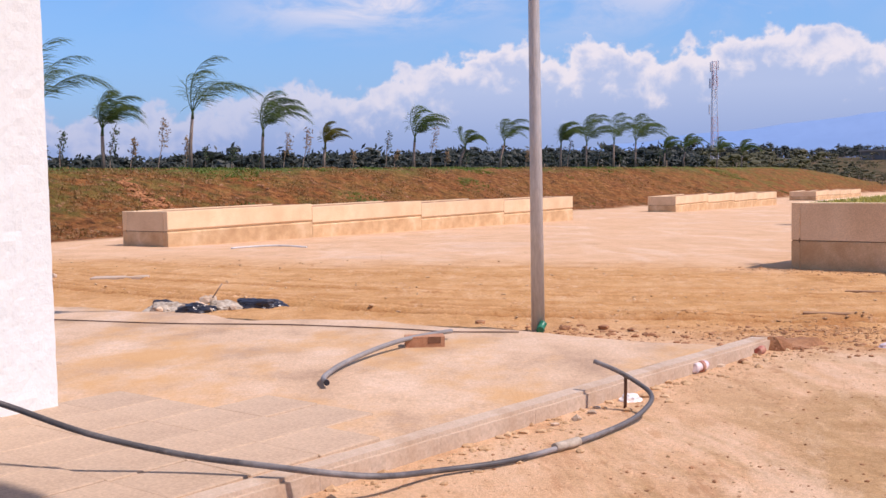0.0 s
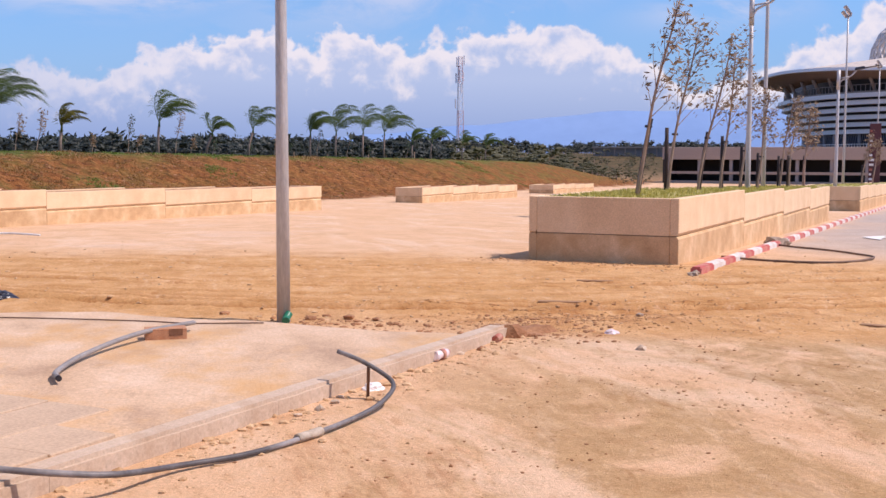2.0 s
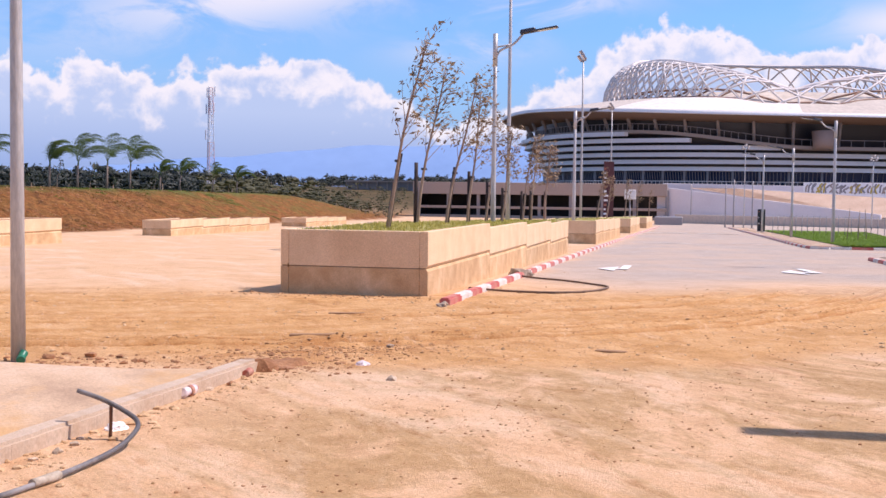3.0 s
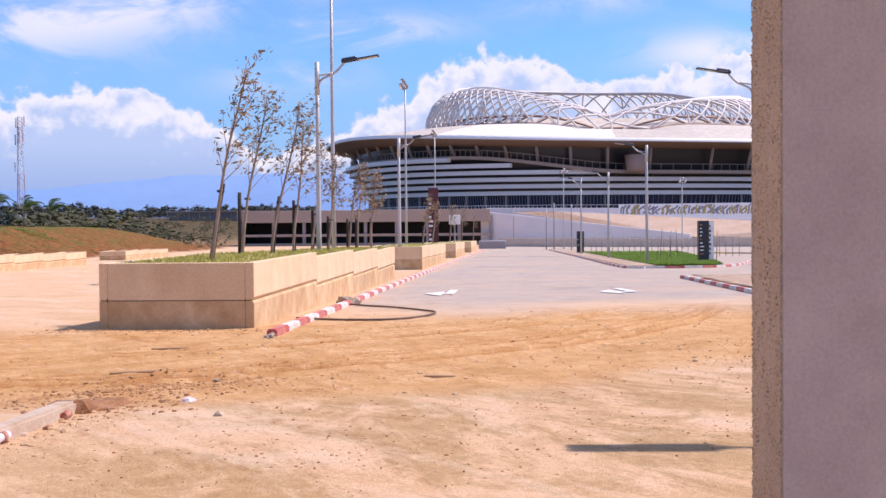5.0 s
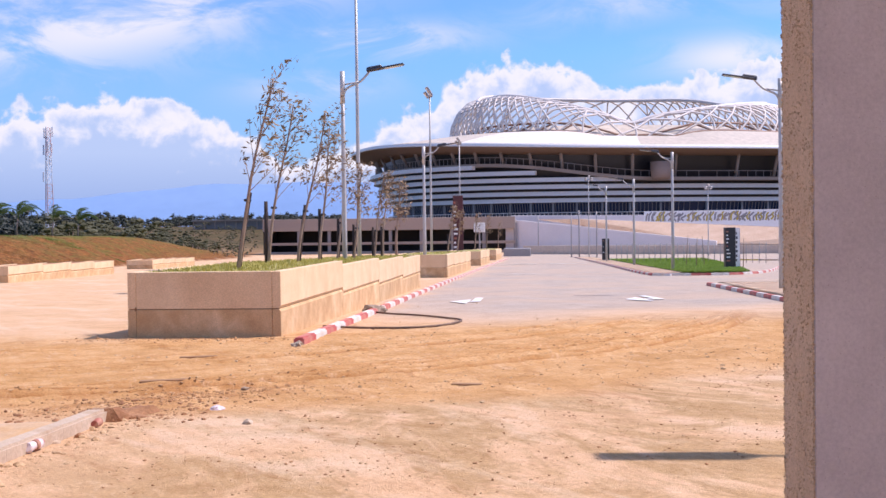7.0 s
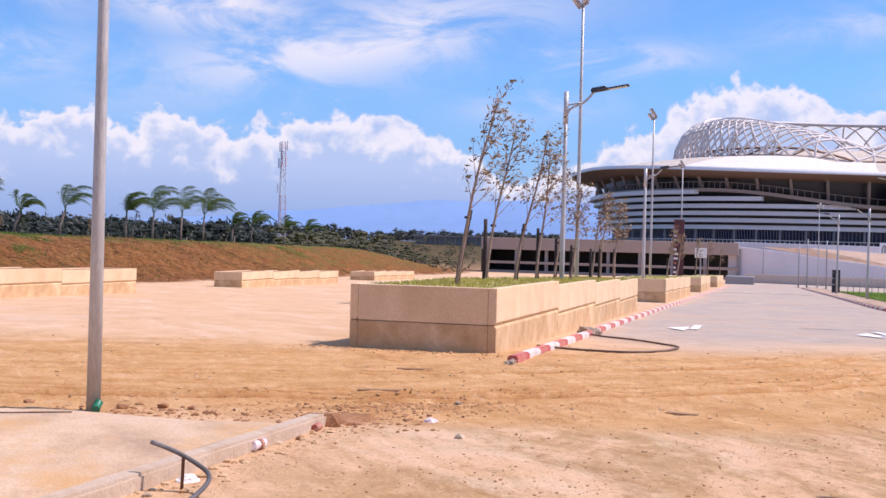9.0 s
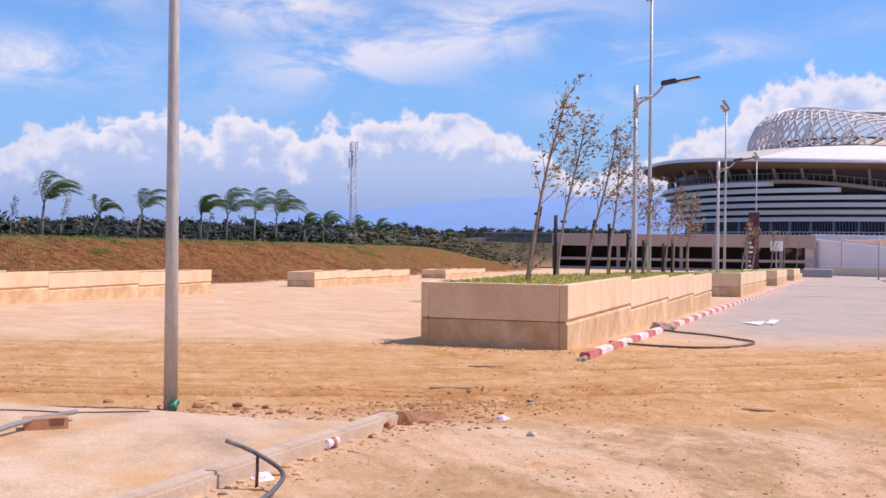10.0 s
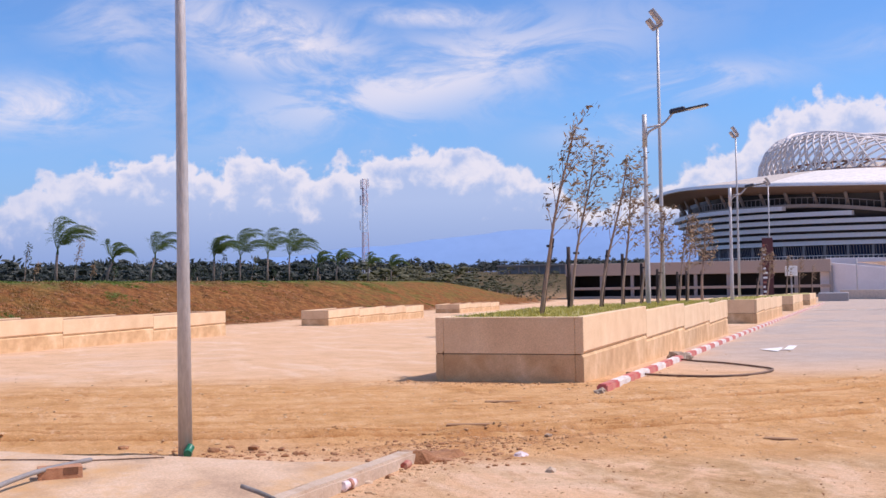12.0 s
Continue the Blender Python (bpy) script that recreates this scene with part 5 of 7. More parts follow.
def white_building():
    a, b = polar(55.5, 200), polar(66.0, 188)
    d = Vector((b[0] - a[0], b[1] - a[1], 0))
    root = thing("office_building", pose(*a, -2.9, 0, 0, math.degrees(math.atan2(d.y, d.x))), "low white building with small windows and roof domes", "building")
    L = d.length
    part("wall", boxes((0, L, 0, 12, 0, 6.0), bevel=0.05), WHITEPANEL, root)
    part("upper_storey", boxes((2, L, 3, 12, 6.0, 8.3), bevel=0.05), WHITEPANEL, root)
    part("cornice", boxes((-0.2, L, -0.35, 0, 5.6, 6.9), bevel=0.05), PALEWALL, root)
    part("ledge", boxes((0, L, -0.3, 0, 2.1, 2.5), bevel=0.03), GREYPAINT, root)
    for i in range(9):
        w = part("window", boxes((1.6 + i * 4.0, 2.7 + i * 4.0, -0.06, 0.02, 3.2, 4.9)), GREYPAINT, root)
        part("pane", boxes((1.72 + i * 4.0, 2.58 + i * 4.0, -0.09, -0.062, 3.3, 4.8)), DARKGLASS, w)
    for i in range(5):
        bm = bmesh.new()
        bmesh.ops.create_uvsphere(bm, u_segments=16, v_segments=8, radius=1.35)
        for v in bm.verts:
            v.co = Vector((6 + i * 5 + v.co.x, 6 + v.co.y, 8.3 + max(0, v.co.z) * 0.6))
        part("roof_dome", bm, WHITEPANEL, root, smooth=True)
    for x in (9.0, 12.0, 24.0):
        part("aerial", tube([(x, 8, 8.3), (x, 8, 12.2)], 0.07, 5), GREYPAINT, root)


white_building()

# hills far behind, their haze painted in as colour and glow


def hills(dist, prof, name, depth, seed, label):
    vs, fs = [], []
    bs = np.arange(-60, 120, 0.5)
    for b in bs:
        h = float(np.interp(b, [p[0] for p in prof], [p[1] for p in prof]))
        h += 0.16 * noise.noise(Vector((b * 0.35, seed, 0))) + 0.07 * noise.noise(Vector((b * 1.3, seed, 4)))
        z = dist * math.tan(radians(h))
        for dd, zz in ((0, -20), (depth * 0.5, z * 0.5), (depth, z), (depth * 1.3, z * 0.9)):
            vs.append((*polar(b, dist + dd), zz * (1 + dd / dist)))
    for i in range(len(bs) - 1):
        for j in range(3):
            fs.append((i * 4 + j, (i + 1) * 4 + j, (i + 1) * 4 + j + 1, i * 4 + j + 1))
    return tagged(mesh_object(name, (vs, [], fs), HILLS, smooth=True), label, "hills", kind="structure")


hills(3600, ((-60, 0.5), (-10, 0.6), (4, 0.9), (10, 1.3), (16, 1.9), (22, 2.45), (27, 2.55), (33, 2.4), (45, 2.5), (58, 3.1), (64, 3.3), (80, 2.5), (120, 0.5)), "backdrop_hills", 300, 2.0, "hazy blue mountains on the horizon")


def telecom_tower():
    x, y = polar(13.98, 255)
    root = thing("telecom_tower", pose(x, y, 0.2), "red and white steel lattice telecom tower with aerials", "tower")
    H = 24.6
    red, white = plain("red_tower_paint", (0.60, 0.38, 0.40), 0.6), plain("white_tower_paint", (0.72, 0.72, 0.78), 0.6)
    for k in range(4):
        z0, z1 = k * H / 4, (k + 1) * H / 4
        bm = bmesh.new()
        for c in range(3):
            a0 = 2.0944 * c
            q = lambda z, aa: Vector((math.cos(aa), math.sin(aa), 0)) * (1.1 - 0.55 * z / H) + Vector((0, 0, z))
            tube([q(z0, a0), q(z1, a0)], 0.085, 5, bm, False)
            n = 4
            for i in range(n):
                za, zb = z0 + (z1 - z0) * i / n, z0 + (z1 - z0) * (i + 1) / n
                tube([q(za, a0), q(zb, a0 + 2.0944)], 0.042, 4, bm, False)
                tube([q(zb, a0), q(zb, a0 + 2.0944)], 0.035, 4, bm, False)
        part("mast_section", bm, (white, red)[k % 2], root)
    for z, a in ((23.8, 0), (23.5, 2.1), (23.6, 4.2), (20.2, 0.4), (19.8, 2.4), (20.5, 4.5), (17.5, 1), (14, 3)):
        part("panel_aerial", boxes((math.cos(a) * 1.0 - 0.14, math.cos(a) * 1.0 + 0.14, math.sin(a) * 1.0 - 0.14, math.sin(a) * 1.0 + 0.14, z - 1.1, z + 1.1), bevel=0.04), white, root)


telecom_tower()


def long_shed():
    """A long low farm shed far behind the bank."""
    a, b = polar(20.9, 372), polar(24.6, 366)
    d = Vector((b[0] - a[0], b[1] - a[1], 0))
    L = d.length
    root = thing("long_shed", pose(*a, ground_z(*a, False), 0, 0, math.degrees(math.atan2(d.y, d.x))), "long low grey shed with a flat roof, far off", "shed")
    part("roof", boxes((-0.6, L + 0.6, -0.6, 8.6, 2.6, 3.1)), STADCONC, root)
    part("wall", boxes((0, L, 1.2, 8, -1.5, 2.6)), GREYPAINT, root)
    for k in range(8):
        part("post", boxes((L * k / 7 - 0.15, L * k / 7 + 0.15, -0.3, 0, -1.5, 2.6)), STADCONC, root)


long_shed()

# ---- plants ----


def on_bank(bearing, b):
    """The place on a line b metres behind the bank's foot that is seen at a bearing."""
    o = BANK_A + BANK_N * b
    t = math.tan(radians(bearing))
    a = (t * o.y - o.x) / (BANK_DIR.x - t * BANK_DIR.y)
    p = o + BANK_DIR * a
    return p.x, p.y


WIND = Vector((0.93, -0.3, 0)).normalized()


def frond(base, out, length, rnd, droop, leaf_len, dense):
    """A feather-shaped palm frond, swept over by the wind: its rib and its hanging leaflets."""
    rib, vs, fs = [], [], []
    p, d = Vector(base), Vector(out).normalized()
    n = 16
    for i in range(n):
        rib.append(p.copy())
        p = p + d * (length / n)
        t = i / n
        d = (d + WIND * (0.05 + 0.11 * t) + Vector((0, 0, -droop * (0.25 + 1.5 * t)))).normalized()
    for i in range(2, n):
        t = i / n
        tang = (rib[i] - rib[i - 1]).normalized()
        side = tang.cross(Vector((0, 0, 1)))
        side = side.normalized() if side.length > 0.05 else Vector((0, 1, 0))
        ll = leaf_len * (0.35 + 0.65 * math.sin(math.pi * min(0.95, 0.12 + 0.8 * t)))
        for q in (-1, 1):
            for h in range(dense):
                b0 = rib[i] + tang * (length / n * (h + rnd.random()) / dense)
                tip = b0 + (side * q * rnd.uniform(0.15, 0.55) + tang * 0.7 + WIND * 0.35 + Vector((0, 0, -rnd.uniform(0.25, 0.75)))).normalized() * ll * rnd.uniform(0.7, 1.15)
                mid = b0.lerp(tip, 0.5) + Vector((0, 0, 0.06 * ll))
                w = (tang * 0.7 + side * 0.3) * rnd.uniform(0.014, 0.024)
                k = len(vs)
                vs += [tuple(b0), tuple(mid - w), tuple(tip), tuple(mid + w)]
                fs.append((k, k + 1, k + 2, k + 3))
    return rib, vs, fs


def palm(x, y, height, seed, leaf=PALMLEAF, full=8, label="young windblown palm tree on the bank", thin=False, lean=0.06):
    rnd = random.Random(seed)
    z = ground_z(x, y) - 0.05
    root = thing("palm_tree", pose(x, y, z), label, "palm tree", "palms on the bank")
    th = height * rnd.uniform(0.50, 0.56)
    off = WIND * lean * th
    part("trunk", tube([(0, 0, -0.2), tuple(off * 0.25 + Vector((0, 0, th * 0.5))), tuple(off + Vector((0, 0, th)))], [0.12, 0.095, 0.075], 8), PALMTRUNK, root)
    top = off + Vector((0, 0, th))
    part("crown_shaft", tube([tuple(top - Vector((0, 0, 0.1))), tuple(top + Vector((0.03, 0, 0.3)))], [0.085, 0.05], 7), leaf, root)
    bm, vs, fs = bmesh.new(), [], []
    rise = height - th
    for k in range(full):
        a = 6.283 * k / full + rnd.uniform(-0.3, 0.3)
        up = rnd.uniform(1.0, 2.4)
        out = Vector((math.cos(a) * 0.65, math.sin(a) * 0.65, up)) + WIND * rnd.uniform(-0.05, 0.35)
        L = rise * rnd.uniform(1.35, 1.8)
        rib, v, f = frond(top + Vector((0, 0, 0.2)), out, L, rnd, rnd.uniform(0.10, 0.17), 0.30 * L, 3 if thin else 6)
        o = len(vs)
        vs += v
        fs += [tuple(i + o for i in q) for q in f]
        tube(rib, [0.024 - 0.017 * i / len(rib) for i in range(len(rib))], 4, bm, False)
    tagged(part("frond_ribs", bm, leaf, root), kind="stuff")
    tagged(mesh_object("fronds", (vs, [], fs), leaf, root), kind="stuff")
    return root


# bearing, height, fronds, lean, thin-leaved
PALMS = ((-20.0, 5.0, 7, 0.05, 1), (-16.9, 3.4, 9, 0.0, 0), (-12.7, 5.1, 7, 0.08, 1), (-9.1, 4.0, 8, 0.04, 0), (-6.0, 2.6, 7, 0.1, 0), (-1.35, 3.9, 7, 0.06, 0), (1.0, 2.8, 8, 0.32, 0), (3.1, 3.7, 6, 0.22, 0),
         (6.25, 3.0, 11, 0.03, 0), (7.55, 3.5, 7, 0.04, 0), (8.95, 3.7, 5, 0.03, 0), (10.05, 3.9, 9, 0.03, 0), (11.5, 2.5, 8, 0.05, 0), (12.45, 2.9, 8, 0.12, 0), (14.1, 2.6, 8, 0.08, 0), (15.3, 2.7, 9, 0.06, 0))
for i, (b, h, n, lean, thin) in enumerate(PALMS):
    palm(*on_bank(b, 13.5), h * (1.24 if b > 5 else 1.0), 40 + i, PALMYELLOW if b == -6.0 else PALMLEAF, n,
         "young palm with yellowing windblown fronds on the bank" if b == -6.0 else "young windblown palm tree on the bank", bool(thin), lean)


def leaf_cloud(rnd, spots, size, vs, fs, per=1):
    for c in spots:
        for _ in range(per):
            a = Vector((rnd.gauss(0, 1), rnd.gauss(0, 1), rnd.gauss(0, 1))).normalized()
            b = a.orthogonal().normalized()
            s = size * rnd.uniform(0.6, 1.3)
            c2 = Vector(c) + Vector((rnd.gauss(0, 1), rnd.gauss(0, 1), rnd.gauss(0, 1))) * size * 0.6
            k = len(vs)
            vs += [tuple(c2 - a * s), tuple(c2 + b * s * 0.4), tuple(c2 + a * s), tuple(c2 - b * s * 0.4)]
            fs.append((k, k + 1, k + 2, k + 3))


def young_tree(x, y, z, h, lean, seed, label, stake=True, leaf=DRYLEAF, leaves=260, size=0.05, wood=TRUNK, r=0.045, group="young trees in the planter", kind_="young_tree"):
    """A thin staked tree with steep twigs and few dry leaves."""
    rnd = random.Random(seed)
    root = thing(kind_, pose(x, y, z), label, "tree", group)
    L = Vector((lean[0], lean[1], 0))
    pt = lambda t: L * (t ** 1.1) + Vector((0.04 * math.sin(t * 7 + seed), 0.03 * math.cos(t * 5 + seed), h * t))
    part("trunk", tube([pt(0) - Vector((0, 0, 0.15))] + [pt(i / 8) for i in range(1, 9)], [r * (1 - 0.085 * i) for i in range(9)], 7), wood, root)
    bm, spots = bmesh.new(), []
    nb = 16
    for k in range(nb):
        t = 0.42 + 0.56 * k / nb
        a = k * 2.4 + rnd.uniform(-0.4, 0.4)
        p = pt(t)
        ln = h * rnd.uniform(0.16, 0.30) * (1.15 - 0.5 * t)
        d = (Vector((math.cos(a) * 0.55, math.sin(a) * 0.55, 1.0)) + WIND * 0.45).normalized()
        pts = [p]
        for i in range(4):
            pts.append(pts[-1] + d * ln / 4)
            d = (d + WIND * 0.06 + Vector((rnd.gauss(0, 0.09), rnd.gauss(0, 0.09), 0.03))).normalized()
        tube(pts, [r * 0.24 * (1 - 0.18 * i) for i in range(5)], 4, bm, False)
        for _ in range(max(2, leaves // nb)):
            s = rnd.uniform(0.25, 1.0) ** 0.7
            i = min(3, int(s * 4))
            spots.append(pts[i].lerp(pts[i + 1], s * 4 - i) + Vector((rnd.gauss(0, 1), rnd.gauss(0, 1), rnd.gauss(0, 1))) * 0.05)
    tagged(part("branchwork", bm, wood, root), kind="stuff")
    vs, fs = [], []
    leaf_cloud(rnd, spots, size, vs, fs)
    tagged(mesh_object("foliage", (vs, [], fs), leaf, root), kind="stuff")
    if stake:
        sh = h * 0.42
        foot = Vector((0.05, 0.06, 0))
        tip = pt(0.42) * min(1.0, stake) + foot if stake > 0.5 else foot + Vector((0, 0, sh))
        tip.z = sh
        part("stake", tube([tuple(foot - Vector((0, 0, 0.2))), tuple(foot.lerp(tip, 0.5)), tuple(tip)], [0.055, 0.05, 0.045], 7), DARKSTAKE, root, "dark wooden stake")
        part("tie", tube([tuple(pt(0.38) + Vector((-0.07, 0, 0))), tuple(pt(0.38) + Vector((0.07, 0.03, 0)))], 0.03, 6), BLACKPLASTIC, root)
    return root


def on_bed(bearing, v):
    a = radians(38.5 - bearing)
    u = -v / math.tan(a)
    return uv(u, v)


for b, v, h, ln, s, k in ((22.95, -5.9, 3.85, 0.8, 1, 1.0), (24.5, -6.3, 3.85, 0.7, 2, 0.0), (26.05, -5.9, 3.75, 0.8, 3, 0.8), (27.25, -6.0, 3.8, 0.35, 4, 0.0), (28.2, -6.2, 3.4, 0.3, 5, 0.0), (29.0, -5.9, 3.0, 0.3, 6, 0.0),
                          (30.0, -5.7, 2.9, 0.4, 7, 0.4), (30.45, -5.9, 3.1, 0.3, 8, 0.0), (31.2, -5.8, 3.2, 0.2, 9, 0.0), (33.9, -5.9, 3.2, 0.4, 10, 0.0), (34.4, -5.8, 3.0, 0.3, 11, 0.0), (35.3, -5.8, 3.6, 0.2, 12, 0.0), (35.9, -5.9, 4.0, 0.2, 13, 0.0), (36.5, -5.9, 4.0, 0.2, 14, 0.0)):
    p = on_bed(b, v)
    far = p.length > 45
    young_tree(p.x, p.y, base_z(p.x, p.y) + 1.1, h, tuple(V * ln)[:2], s, "thin young tree with dry brown leaves tied to a dark stake" if not far else "thin young tree with sparse brown leaves in a planter",
               stake=max(0.02, k), leaves=300 if not far else 170, size=0.075 if not far else 0.11, r=0.042 if not far else 0.06)

# saplings and shrubs between and behind the palms
rnd = random.Random(77)
for i in range(26):
    b = -21 + 33 * (i + rnd.uniform(-0.45, 0.45)) / 26
    x, y = on_bank(b, rnd.uniform(12.5, 19))
    h = rnd.choice((1.3, 1.7, 2.1, 2.6, 1.2)) * rnd.uniform(0.85, 1.15)
    young_tree(x, y, ground_z(x, y) - 0.05, h, tuple(WIND * 0.15 * h)[:2], 200 + i, rnd.choice(("small wind-bent sapling with reddish dry leaves", "small dark green sapling on the bank")), stake=0, leaf=rnd.choice((DRYLEAF, GREENLEAF, GREENLEAF)),
               leaves=95, size=0.1, r=0.03, group="saplings on the bank", kind_="sapling")


_b = bmesh.new()
bmesh.ops.create_icosphere(_b, subdivisions=1, radius=1)
BLOB_V, BLOB_F = [v.co.copy() for v in _b.verts], [tuple(v.index for v in f.verts) for f in _b.faces]
_b.free()


def far_wood(rows, label, leaf, seed, name="far_trees", per=60, size=0.7):
    """A distant belt of trees: stems with uneven clumps of foliage."""
    rnd = random.Random(seed)
    vs, fs = [], []
    bm = bmesh.new()
    for x, y, z, h, w in rows:
        tube([(x, y, z - 1), (x, y, z + h * 0.5)], [0.12, 0.07], 4, bm, False)
        lumps = [(rnd.gauss(0, 0.3) * w, rnd.gauss(0, 0.3) * w, h * rnd.uniform(0.15, 1.0) ** 0.8, rnd.uniform(0.12, 0.24)) for _ in range(8)]
        for lx, ly, lz, lr in lumps:
            sp = []
            for _ in range(per // 8):
                d = Vector((rnd.gauss(0, 1), rnd.gauss(0, 1), rnd.gauss(0, 1))).normalized() * rnd.uniform(0.5, 1.0)
                sp.append((x + lx + d.x * lr * w, y + ly + d.y * lr * w, z + lz * 0.88 + d.z * lr * h * 0.5))
            leaf_cloud(rnd, sp, size * min(1.0, h / 6), vs, fs)
            o, sd = len(vs), rnd.uniform(0, 90)
            for c in BLOB_V:
                k = 0.8 + 0.5 * noise.noise(c * 2.2 + Vector((sd, 0, 0)))
                vs.append((x + lx + c.x * k * lr * w, y + ly + c.y * k * lr * w, z + lz * 0.88 + c.z * k * lr * h * 0.5))
            fs += [tuple(i + o for i in f) for f in BLOB_F]
    root = thing(name, Matrix(), label, "trees", kind="stuff")
    tagged(mesh_object("foliage", (vs, [], fs), leaf, root), kind="stuff")
    tagged(part("stems", bm, TRUNK, root), kind="stuff")


rnd = random.Random(11)
rows = []
for i in range(1500):
    b = rnd.uniform(-34, 34)
    d = rnd.uniform(130, 300) if b < 13 else rnd.uniform(400, 540)
    x, y = polar(b, d)
    z = 0.7 if b < 13 else ground_z(x, y, False)
    tall = 1.0 + 0.5 * noise.noise(Vector((b * 0.5, d * 0.01, 3)))
    h = (rnd.uniform(2.8, 5.4) if b < 13 else rnd.uniform(1.4, 3.6)) * tall * (d / 240) ** 0.7
    rows.append((x, y, z, h, h * rnd.uniform(0.7, 1.3)))
for i in range(150):
    b, d = rnd.uniform(52, 75), rnd.uniform(300, 420)
    x, y = polar(b, d)
    h = rnd.uniform(6, 13)
    rows.append((x, y, -3, h, h * 0.7))
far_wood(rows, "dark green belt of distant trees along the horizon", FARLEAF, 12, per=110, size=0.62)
rows = []
for i in range(420):
    b = rnd.uniform(11.0, 24)
    d = rnd.uniform(190, 370)
    x, y = polar(b, d)
    z = ground_z(x, y, False)
    h = 1.1 + 4.2 * rnd.random() ** 2.2 * (1.15 - sstep(16, 24, b))
    rows.append((x, y, z, h, h * rnd.uniform(0.9, 1.5)))
far_wood(rows, "olive and yellowish shrubs behind the bank", OLIVELEAF, 14, "far_shrubs", 130, 0.36)

# grass and clods on the bank


BANKGRASS = leaf_material("bank_grass", (0.08, 0.14, 0.016), (0.20, 0.26, 0.04))


def bank_cover(count, leaf, seed, h, name, label, lo, hi, pick):
    rnd = random.Random(seed)
    spots = []
    while len(spots) < count:
        a, b = rnd.uniform(-12, 100), rnd.uniform(lo, hi)
        p = BANK_A + BANK_DIR * a + BANK_N * b
        if noise.noise(Vector((p.x * 0.25, p.y * 0.25, seed))) > pick(a, b):
            spots.append((p.x, p.y, ground_z(p.x, p.y) - 0.01))
    vs, es, fs = [], [], []
    for x, y, z in spots:
        for _ in range(4):
            q, l, w = rnd.uniform(0, 6.28), rnd.uniform(0.4, 1) * h, rnd.uniform(0.02, 0.05)
            dx, dy, lean = math.cos(q), math.sin(q), rnd.uniform(0.2, 0.9) * h
            x1, y1 = x + rnd.uniform(-0.15, 0.15), y + rnd.uniform(-0.15, 0.15)
            i = len(vs)
            vs += [(x1 - dy * w, y1 + dx * w, z), (x1 + dy * w, y1 - dx * w, z), (x1 + dx * lean, y1 + dy * lean, z + l)]
            fs.append((i, i + 1, i + 2))
    tagged(mesh_object(name, (vs, es, fs), leaf), label, "grass", kind="stuff")


bank_cover(9500, DRYGRASS, 31, 0.11, "dry_grass", "dry brown grass tufts over the red soil bank", 0.5, 13, lambda a, b: -0.15 + 0.35 * sstep(15, 45, a))
bank_cover(10000, BANKGRASS, 32, 0.12, "bank_grass", "green grass patches along the top of the bank", 2, 16, lambda a, b: 0.34 - 0.5 * sstep(9.5, 12, b) + 0.12 * sstep(15, 40, a))

# ---- right-hand pavement, lawns, road paint ----
SLOPE = math.degrees(math.atan(0.016))


def road_pose(u, v, lift=0.0, turn=0.0):
    p = uv(u, v)
    return pose(p.x, p.y, base_z(p.x, p.y) + lift, 0, 0, 90 - 38.5) @ pose(0, 0, 0, 0, SLOPE, 0) @ pose(0, 0, 0, 0, 0, turn)


def sheet(name, u0, u1, v0f, v1f, lift, mat, label, cat, nu=60, nv=8):
    """A sheet over the ground between two edges given along the road."""
    vs, fs = [], []
    for i in range(nu + 1):
        u = u0 + (u1 - u0) * i / nu
        a, b = v0f(u), v1f(u)
        for j in range(nv + 1):
            v = a + (b - a) * j / nv
            p = uv(u, v)
            vs.append((p.x, p.y, base_z(p.x, p.y) + lift + 0.01 * noise.noise(Vector((u, v, 8)))))
    w = nv + 1
    fs = [(i * w + j, i * w + j + 1, (i + 1) * w + j + 1, (i + 1) * w + j) for i in range(nu) for j in range(nv)]
    bm = bmesh.new()
    vv = [bm.verts.new(p) for p in vs]
    for f in fs:
        bm.faces.new([vv[k] for k in f])
    bmesh.ops.solidify(bm, geom=bm.faces[:], thickness=-0.15)
    return tagged(mesh_object(name, bm, mat, smooth=True), label, cat, kind="structure")


PINKPAVE = material("pink_paving", ((0.76, 0.57, 0.42), (0.83, 0.65, 0.50)), 0.9, 0.8, 30, 0.2, 0.006, stain=(0.62, 0.43, 0.28, 0.3))
LAWN = material("lawn_turf", ((0.16, 0.25, 0.03), (0.24, 0.36, 0.06), (0.34, 0.38, 0.10)), 0.95, 1.2, 30, 0.4, 0.03)
sheet("pavement_right", 2, 43, lambda u: 6.9 + (0.15 if u < 20 else 0), lambda u: 10.2, 0.13, PINKPAVE, "dusty pink paved footway behind the kerb", "pavement")
sheet("lawn_right", 4, 41, lambda u: 10.2, lambda u: 14.8 - 0.1 * (u - 25), 0.12, LAWN, "strip of bright green grass beside the footway", "lawn")
sheet("pavement_corner", 57.4, 140, lambda u: 6.0 - (u - 57.4) * 0.013, lambda u: 7.6 - (u - 57.4) * 0.008, 0.12, PINKPAVE, "dusty pink paved footway at the road corner", "pavement")
sheet("lawn_corner", 58.3, 120, lambda u: 7.6 - (u - 58.3) * 0.008, lambda u: 11.0 + 0.25 * (u - 58.3) ** 0.8, 0.13, LAWN, "bright green grassed mound on the road corner", "lawn")


